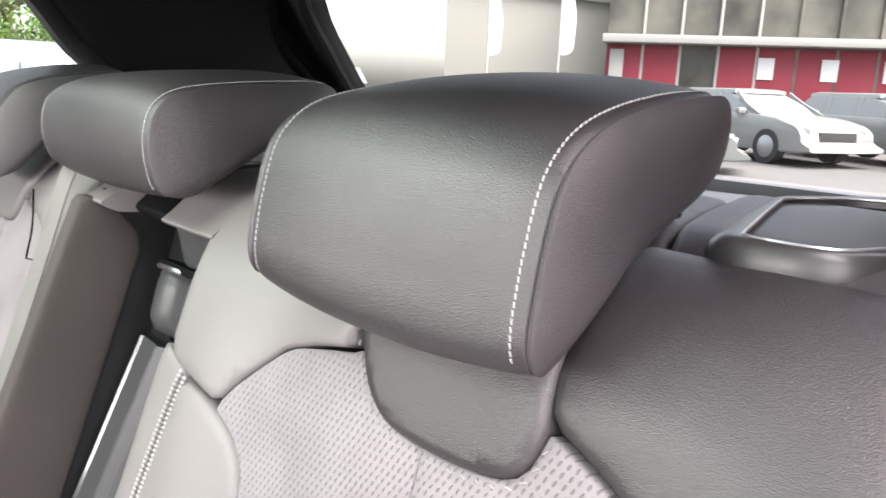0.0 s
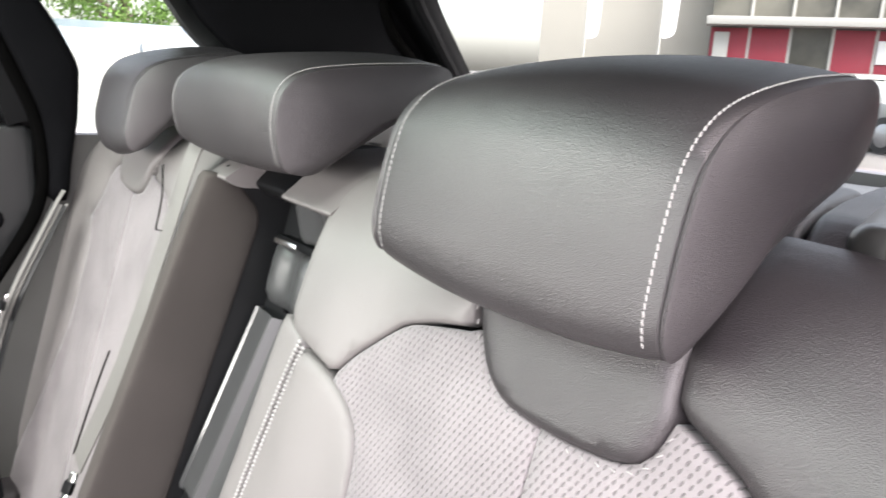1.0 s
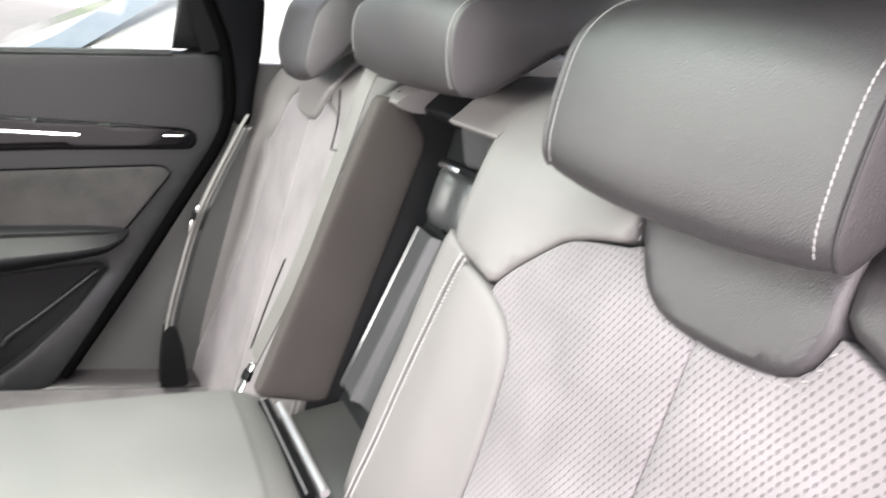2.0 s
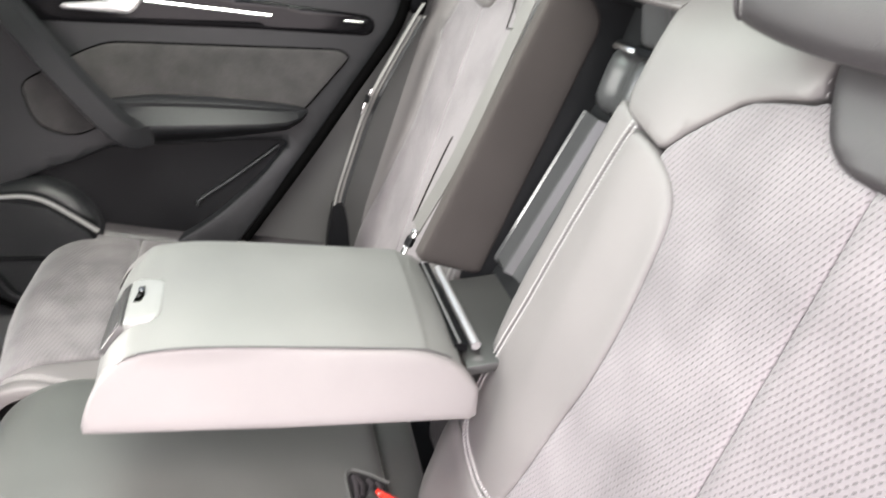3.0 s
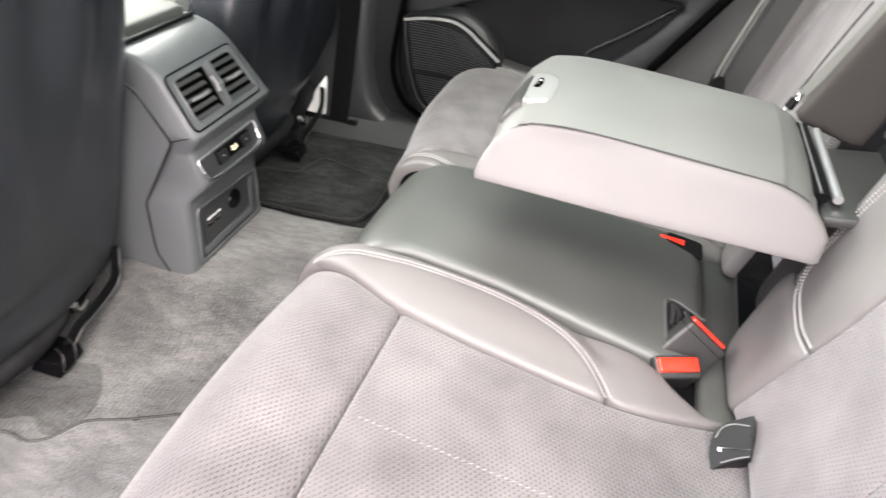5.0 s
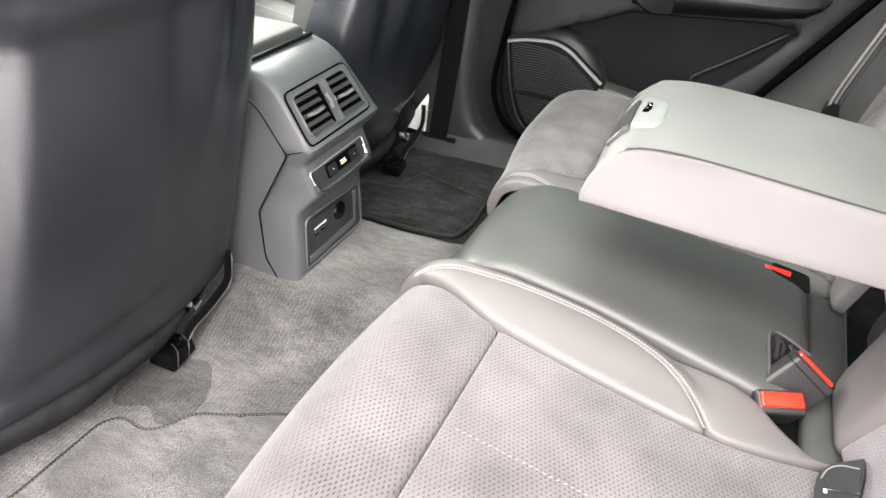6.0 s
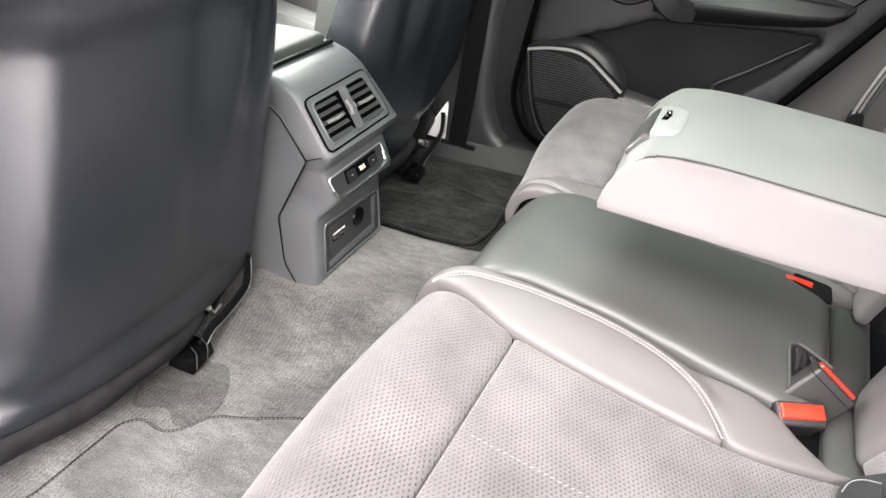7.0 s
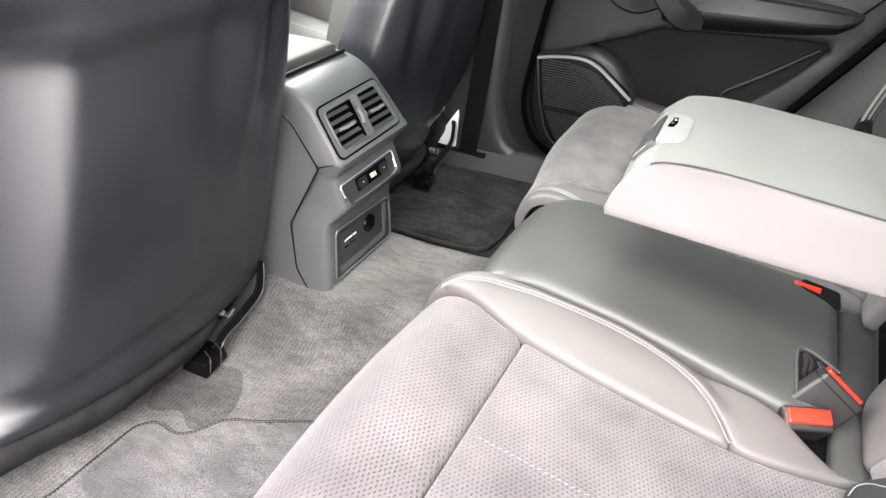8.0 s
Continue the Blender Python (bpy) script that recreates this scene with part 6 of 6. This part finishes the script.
    rl = part("rail", sweep([(-1.5, ry, 0.398), (-0.95, ry, 0.398)], flat(0.035, 0.02)), BLACK, fs)
    part("rail_cover", block((0.050, 0.066, 0.026), (-0.937, ry, 0.392), 0.004, (0, 10, 8), 2, (0.72, 0.85)), GLOSS, rl, "glossy black end cover")
    for dy in (-0.022, 0.004) if cy < CY else ():
        part("prong", sweep(spline([(-0.908, ry + dy, 0.384), (-0.906, ry + dy + 0.001, 0.400), (-0.912, ry + dy + 0.008, 0.410), (-0.930, ry + dy + 0.016, 0.412)], 4), circle(0.0009, 6), (0, 1, 0)), BEZEL, rl)
    lv = spline([(-0.935, cy + 0.212, 0.500), (-0.930, cy + 0.203, 0.476), (-0.930, cy + 0.190, 0.446), (-0.930, cy + 0.135, 0.426), (-0.930, cy + 0.096, 0.418), (-0.930, cy + 0.070, 0.400)], 6)
    part("bracket", sweep(lv, flat(0.016, 0.005), (1, 0, 0)), BLACK, fs, "dark bare metal bracket under the seat")
    part("bracket_edge", sweep([(x + 0.008, y, z - 0.003) for x, y, z in lv], circle(0.0009, 6), (1, 0, 0)), BEZEL, fs)
    part("bolt", block((0.016, 0.022, 0.012), (-0.940, cy + 0.122, 0.440), 0.003, (20, 0, 0)), CHROME, fs)
    part("bolt", block((0.014, 0.010, 0.016), (-0.944, cy + 0.106, 0.452), 0.003, (40, 0, 0)), SILVER, fs)
    part("frame_gap", block((0.02, 0.14, 0.07), (-0.985, cy + 0.185, 0.455), 0.01, (25, 0, 0)), BLACK, fs)
    return tagged(fs, label, "front seat", "front seats")


front_seat(CY - 0.378, "front seat with a black leather back and grey hem")
front_seat(CY + 0.435, "far front seat with a black leather back")


# ---- floor mats ----
def mat(mirror):
    sg = (lambda y: 2 * CY - y) if mirror else (lambda y: y)
    ol = [(-0.985, 0.06), (-0.937, 0.12), (-0.937, 0.285, 0.02), (-0.915, 0.310, 0.02), (-0.870, 0.300, 0.02), (-0.845, 0.318, 0.02), (-0.825, 0.362, 0.02), (-0.772, 0.380, 0.02), (-0.70, 0.418), (-0.60, 0.44), (-0.55, 0.42), (-0.52, 0.06)]
    if mirror:
        ol = [(-0.99, 0.570), (-0.78, 0.569), (-0.715, 0.560, 0.03), (-0.668, 0.515, 0.03), (-0.655, 0.44), (-0.665, 0.325), (-0.87, 0.258), (-0.89, 0.364), (-0.99, 0.37)]
    lift = lambda x, y, h: floor_lift(x, sg(y), h + (0.010 if mirror else 0.006) + 0.002 * math.sin(11 * x + 7 * y))
    out = rounded(ol, 0.02)
    m = empty("floor_mat", (-0.75, sg(0.25), 0.37))
    # the far mat and its stitching are darkened for the footwell's shade
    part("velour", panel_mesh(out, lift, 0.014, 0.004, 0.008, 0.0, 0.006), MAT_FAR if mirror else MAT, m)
    part("edge_binding", sweep([lift(p[0], p[1], 0.001) for p in resample(out, 0.01, True)], circle(0.0022 if mirror else 0.0035, 6), (0, 0, 1), True), MAT_FAR, m)
    c = np.mean([p[:2] for p in out], axis=0)
    ins2 = [(c[0] + (x - c[0]) * 0.975, c[1] + (y - c[1]) * 0.975) for x, y in out]
    part("edge_stitching", stitch_mesh(ins2 + ins2[:1], lambda u, v, h: lift(u, v, h + 0.0045), 0.0062, 0.0040, 0.0012, 0.0007), QUARTER if mirror else WEBBING, m)
    return tagged(m, "velour floor mat darkened for the shade of the far footwell" if mirror else "grey velour floor mat with pale stitched edge", "floor mat", "floor mats")


# dark sheet over the carpet, added for the shade in the far footwell
liner = panel("footwell_shade", rounded([(-1.5, 0.975), (-0.74, 0.978), (-0.655, 1.00, 0.05), (-0.60, 1.10), (-0.60, 1.44), (-1.5, 1.44)], 0.04), lambda x, y, h: floor_lift(x, y, h + 0.003), MAT_FAR, None, 0.02, 0.0, 0.004, 0.0, 0.001)
tagged(liner, "carpet of the far footwell, its shade put into a dark colour", "footwell liner", kind="structure")
# lobed patch of darker carpet beside the seat rail
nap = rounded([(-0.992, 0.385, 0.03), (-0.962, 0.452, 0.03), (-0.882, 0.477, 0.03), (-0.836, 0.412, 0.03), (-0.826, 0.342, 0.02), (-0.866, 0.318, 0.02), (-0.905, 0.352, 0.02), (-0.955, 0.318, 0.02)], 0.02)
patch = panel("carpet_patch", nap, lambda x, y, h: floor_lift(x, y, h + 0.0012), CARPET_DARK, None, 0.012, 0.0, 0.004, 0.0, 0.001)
tagged(patch, "dark patch of carpet beside the seat rail", "carpet", kind="structure")
mat(False)
mat(True)


# ---- seat release trays on the backrest shoulders ----
def tray(mirror):
    sg = (lambda y: 2 * MY - y) if mirror else (lambda y: y)
    t = empty("release_tray", (0.5, sg(0.19), 1.25))
    T = lambda x, y, h: Vector((x + 0.012, sg(y), 1.263 + h))
    o = rounded([(0.364, 0.207), (0.461, 0.236), (0.614, 0.262), (0.72, 0.20), (0.70, 0.09), (0.44, 0.085), (0.387, 0.112), (0.364, 0.132), (0.359, 0.160), (0.357, 0.190)], 0.012)
    i = rounded([(0.368, 0.187), (0.470, 0.214), (0.567, 0.238), (0.62, 0.20), (0.64, 0.16), (0.60, 0.115), (0.45, 0.112), (0.404, 0.119), (0.373, 0.133), (0.367, 0.153)], 0.008)
    n = 60

    def fit(loop):
        P = resample([tuple(p) for p in loop], 1e-3, True)
        return [P[int(k * len(P) / n)] for k in range(n)]
    O, I = fit(o), fit(i)
    j0 = min(range(n), key=lambda k: np.linalg.norm(np.array(I[k]) - np.array(O[0])))
    I = I[j0:] + I[:j0]
    bm = bmesh.new()
    loops = []
    for src, h, mixk in ((O, -0.03, 0), (O, -0.004, 0), (O, 0.003, 0.10), (O, 0.0075, 0.35), (O, 0.0092, 0.60), (I, 0.0100, 0.06), (I, 0.0095, 0), (I, 0.004, -0.04)):
        tgt = I if src is O else O
        row = []
        for k in range(n):
            p = np.array(src[k]) + (np.array(tgt[k]) - np.array(src[k])) * mixk
            row.append(bm.verts.new(T(p[0], p[1], h)))
        loops.append(row)
    for a, b in zip(loops, loops[1:]):
        for k in range(n):
            bm.faces.new((a[k], a[(k + 1) % n], b[(k + 1) % n], b[k]))
    bz = part("bezel", bm, BEZEL, t, "satin grey bezel")
    bm = bmesh.new()
    loops = []
    c = np.mean(np.array(I), axis=0)
    for h, s in ((0.005, 1.01), (-0.02, 0.97), (-0.045, 0.92), (-0.052, 0.8), (-0.053, 0.4)):
        loops.append([bm.verts.new(T(c[0] + (p[0] - c[0]) * s, c[1] + (p[1] - c[1]) * s, h)) for p in I])
    for a, b in zip(loops, loops[1:]):
        for k in range(n):
            bm.faces.new((a[k], a[(k + 1) % n], b[(k + 1) % n], b[k]))
    bm.faces.new(loops[-1])
    part("rim", sweep([T(p[0], p[1], 0.0098) for p in I], circle(0.0012, 6), (0, 0, 1), True), SATIN, bz, "bright inner rim")
    part("bowl", bm, PLASTIC_MID, t, "dark plastic bowl")
    part("lever", block((0.02, 0.09, 0.008), tuple(T(0.46, 0.17, -0.02)), 0.003), BLACK, t)
    return tagged(t, "seat release tray with satin grey bezel on the backrest shoulder", "release tray", "release trays")


tray(False)
tray(True)


# ---- outside ----
ASPHALT = soft("asphalt", (0.085, 0.082, 0.079), (0.115, 0.111, 0.107), 0.9, 60, 0.4, 0.004, 0.4)
bm = bmesh.new()
bmesh.ops.create_grid(bm, x_segments=2, y_segments=2, size=400)
tagged(part("ground", bm, ASPHALT), "grey asphalt car park", "ground", kind="structure")

WHITE_PAINT = plain("white_paint", (0.215, 0.220, 0.210), 0.3, 0, 0, 0.3)
# bluish base colour: the sky's reflection is put into the paint
SILVER_PAINT = plain("silver_paint_sky_tint", (0.13, 0.165, 0.195), 0.3, 0.1, 0, 0.4)
# car windows: a pale reflection painted as the glass's own colour
CAR_GLASS = plain("glass_pale_reflection", (0.20, 0.215, 0.21), 0.08)
TYRE = plain("tyre", (0.02, 0.02, 0.02), 0.8)
RIM = plain("rim", (0.35, 0.35, 0.36), 0.35, 0.8)
LAMP_RED = plain("tail_lamp", (0.5, 0.03, 0.02), 0.2)
LAMP = plain("head_lamp", (0.35, 0.35, 0.35), 0.1)


def parked_car(at, yaw, paint, label, s=1.0):
    """A parked estate car: body, glasshouse, wheels, lamps; its nose points along its own x axis."""
    root = empty("parked_car")
    m = pose(at[0], at[1], 0, 0, 0, yaw) @ Matrix.Scale(s, 4)

    def put(bm):
        bm.transform(m)
        return bm
    low = [(-2.25, 0.35), (-2.32, 0.60), (-2.28, 0.90), (-2.15, 1.0), (0.95, 0.98), (1.9, 0.86), (2.22, 0.72), (2.30, 0.5), (2.25, 0.28), (-2.1, 0.26)]
    prof = spline(low, 4, True)
    bm = bmesh.new()
    rows = []
    for y, k in ((-0.92, 0.90), (-0.90, 0.97), (-0.80, 1.0), (0, 1.01), (0.80, 1.0), (0.90, 0.97), (0.92, 0.90)):
        rows.append([bm.verts.new((x * (0.97 + 0.03 * k), y, 0.6 + (z - 0.6) * k)) for x, z in prof])
    n = len(prof)
    for a, b in zip(rows, rows[1:]):
        for j in range(n):
            bm.faces.new((a[j], a[(j + 1) % n], b[(j + 1) % n], b[j]))
    bm.faces.new(rows[0])
    bm.faces.new(rows[-1][::-1])
    part("body", put(bm), paint, root)
    bm = bmesh.new()
    rows = []
    for z, x0, x1, w in ((0.95, -2.15, 1.05, 0.86), (1.15, -2.05, 0.75, 0.80), (1.40, -1.80, 0.15, 0.70)):
        rows.append([bm.verts.new(p) for p in ((x0, -w, z), (x1 - 0.25, -w, z), (x1, -w * 0.75, z), (x1, w * 0.75, z), (x1 - 0.25, w, z), (x0, w, z))])
    for a, b in zip(rows, rows[1:]):
        for j in range(6):
            bm.faces.new((a[j], a[(j + 1) % 6], b[(j + 1) % 6], b[j]))
    bm.faces.new(rows[-1])
    part("glasshouse", put(bm), CAR_GLASS, root, "windows with a pale reflection put into their colour", sharp=20)
    bm = bmesh.new()
    rows = []
    for dz, k in ((0, 1.0), (0.07, 0.97), (0.10, 0.8)):
        rows.append([bm.verts.new((-0.8 + (x + 0.8) * k, y * k, 1.40 + dz)) for x, y in ((-1.86, -0.70), (0.05, -0.70), (0.22, -0.45), (0.22, 0.45), (0.05, 0.70), (-1.86, 0.70))])
    for a, b in zip(rows, rows[1:]):
        for j in range(6):
            bm.faces.new((a[j], a[(j + 1) % 6], b[(j + 1) % 6], b[j]))
    bm.faces.new(rows[-1])
    part("roof", put(bm), paint, root)
    for x0, x1 in ((1.02, 0.14), (-0.35, -0.38), (-1.2, -1.22)):
        for sg in (-1, 1):
            part("window_pillar", put(sweep([(x0, sg * 0.83, 0.96), ((x0 + x1) / 2 - (0.05 if x0 > 0.5 else 0), sg * 0.785, 1.18), (x1, sg * 0.70, 1.42)], flat(0.07, 0.04), (0, 1, 0))), paint, root)
    for x in (-1.42, 1.40):
        for sg in (-1, 1):
            bm = bmesh.new()
            bmesh.ops.create_cone(bm, cap_ends=True, segments=28, radius1=0.35, radius2=0.33, depth=0.24)
            bm.transform(pose(x, sg * 0.82, 0.35, 90 * sg, 0, 0))
            wh = part("wheel", put(bm), TYRE, root)
            bm = bmesh.new()
            bmesh.ops.create_cone(bm, cap_ends=True, segments=20, radius1=0.24, radius2=0.20, depth=0.03)
            bm.transform(pose(x, sg * 0.945, 0.35, -90 * sg, 0, 0))
            part("rim", put(bm), RIM, wh)
    for sg in (-1, 1):
        part("headlight", put(block((0.30, 0.36, 0.14), (2.10, sg * 0.62, 0.72), 0.04, (0, 12, -sg * 22))), LAMP, root)
        part("tail_light", put(block((0.14, 0.34, 0.13), (-2.24, sg * 0.66, 0.82), 0.03)), LAMP_RED, root)
        part("mirror", put(block((0.14, 0.20, 0.13), (0.62, sg * 0.98, 1.03), 0.04)), paint, root)
    part("grille", put(block((0.06, 0.95, 0.28), (2.27, 0, 0.55), 0.02)), TYRE, root)
    return tagged(root, label, "parked car", "parked cars")


parked_car((17.8, 7.4), -116, WHITE_PAINT, "white parked car seen through the rear window", 1.08)
parked_car((19.6, 4.8), -116, WHITE_PAINT, "white parked car beside another in front of the showroom", 1.08)
parked_car((12.6, 7.8), -63, WHITE_PAINT, "white parked car close behind the tailgate", 0.9)
parked_car((0.35, 3.45), 180, SILVER_PAINT, "silver car parked alongside, sky reflection put into its paint colour", 0.97)

RED_PANEL = plain("red_panel", (0.24, 0.012, 0.028), 0.6)
# opaque glass; broad dark and pale blotches in the colour stand for reflections
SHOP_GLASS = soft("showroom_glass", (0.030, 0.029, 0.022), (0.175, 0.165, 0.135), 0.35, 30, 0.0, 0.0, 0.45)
CONCRETE = plain("pale_render", (0.34, 0.325, 0.285), 0.8)
STEEL = plain("pale_steel", (0.36, 0.355, 0.33), 0.5)

# showroom: its long front runs across the view behind the car
hall = empty("showroom", (24, 10, 0))
tagged(hall, "glazed showroom with red panels and a pale canopy band", "building")
HM = pose(23.7, 15.6, 0, 0, 0, -57)


def on_hall(bm):
    bm.transform(HM)
    return bm


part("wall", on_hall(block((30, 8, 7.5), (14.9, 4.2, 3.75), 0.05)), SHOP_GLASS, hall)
part("canopy", on_hall(block((30.5, 1.2, 0.28), (15.0, -0.2, 3.35), 0.03)), STEEL, hall)
for i in range(22):
    x = 0.55 + i * 1.32
    if i not in (2,):
        part("red_panel", on_hall(block((1.24, 0.12, 3.1), (x, 0.1, 1.6), 0.02)), RED_PANEL, hall)
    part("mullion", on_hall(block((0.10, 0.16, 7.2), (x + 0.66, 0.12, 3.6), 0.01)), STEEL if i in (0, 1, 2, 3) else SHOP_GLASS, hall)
for x in (5.5, 7.6, 9.6, 12.0, 15.0):
    part("notice", on_hall(block((0.55, 0.05, 0.75), (x, 0.0, 2.45), 0.01)), MARKS, hall)
for sx_, w in ((0.3, 0.5),):
    part("door_post", on_hall(block((w, 0.2, 3.0), (sx_, -0.05, 1.5), 0.02)), STEEL, hall)
wing = empty("side_building", (18, 24, 0))
tagged(wing, "pale low building with a sloping roof edge", "building")
part("wall", (lambda b: (b.transform(pose(27.5, 22.5, 0, 0, 0, -52)), b)[1])(block((7.2, 6, 5.4), (0, 0, 2.7), 0.05)), CONCRETE, wing)
part("roof", (lambda b: (b.transform(pose(27.5, 22.5, 0, 0, 0, -52)), b)[1])(block((7.6, 6.6, 0.3), (0, 0, 5.55), 0.05, (0, 6, 0))), STEEL, wing)


def flag(x, y):
    f = empty("feather_flag", (x, y, 0))
    part("pole", sweep([(x, y, 0), (x, y, 3.2)], circle(0.02, 8)), STEEL, f)
    ol = rounded([(0.02, 1.95), (0.24, 2.02), (0.27, 2.6), (0.17, 3.1), (0.03, 3.2)], 0.1)
    part("cloth", extrude_outline(ol, lambda u, v, d: Vector((x + u * 0.7, y - u * 0.7 + d, v)), 0, 0.01), MARKS, f)
    return tagged(f, "tall white feather flag on a slim pole", "flag", "feather flags")


flag(10.3, 9.45)
flag(10.3, 7.80)

LEAF = soft("leaves", (0.05, 0.11, 0.015), (0.10, 0.20, 0.03), 0.6, 40, 0.2, 0.002, 2.0)
BARK = soft("bark", (0.10, 0.08, 0.06), (0.14, 0.11, 0.085), 0.9, 30, 0.6, 0.01, 3.0)


def tree(x, y, h, seed):
    rnd = random.Random(seed)
    t = empty("tree", (x, y, 0))
    trunk = [sweep([(x, y, 0), (x + 0.05, y, h * 0.25), (x, y + 0.1, h * 0.6)], circle(0.2, 8), scale=[1, 0.75, 0.35])]
    for k in range(6):
        a = k * 1.05 + rnd.random()
        z = h * (0.25 + 0.06 * k)
        trunk.append(sweep([(x, y, z), (x + math.cos(a) * h * 0.12, y + math.sin(a) * h * 0.12, z + h * 0.1), (x + math.cos(a) * h * 0.22, y + math.sin(a) * h * 0.22, z + h * 0.2)], circle(0.07, 6), scale=[1, 0.7, 0.3]))
    part("trunk", join(*trunk), BARK, t)
    verts, faces = [], []
    for k in range(60):
        a, r, z = rnd.random() * 6.28, h * 0.28 * math.sqrt(rnd.random()), h * (0.32 + 0.65 * rnd.random())
        r *= 1 - 0.5 * abs(z / h - 0.6)
        cx, cy = x + math.cos(a) * r, y + math.sin(a) * r
        for j in range(150):
            d = Vector((rnd.gauss(0, 1), rnd.gauss(0, 1), rnd.gauss(0, 0.8))) * h * 0.05
            c = Vector((cx, cy, z)) + d
            q = Euler((rnd.random() * 6, rnd.random() * 6, rnd.random() * 6)).to_matrix()
            b = len(verts)
            sz = h * 0.011
            verts += [tuple(c + q @ Vector(p)) for p in ((-sz, 0, 0), (0, -sz * 0.5, 0), (sz, 0, 0), (0, sz * 0.5, 0.2 * sz))]
            faces.append((b, b + 1, b + 2, b + 3))
    me = bpy.data.meshes.new("crown")
    me.from_pydata(verts, [], faces)
    me.materials.append(LEAF)
    ob = new("crown", me)
    ob.parent = t
    ob.location = -t.location
    return tagged(t, "leafy green tree behind the parked cars", "tree", "trees")


for i, (x, y, h) in enumerate(((3.0, 24.0, 9.5), (4.4, 17.5, 4.6), (0.4, 17.0, 4.8), (11.0, 25.0, 8.0), (-5.0, 16.0, 6.5))):
    tree(x, y, h, i + 3)
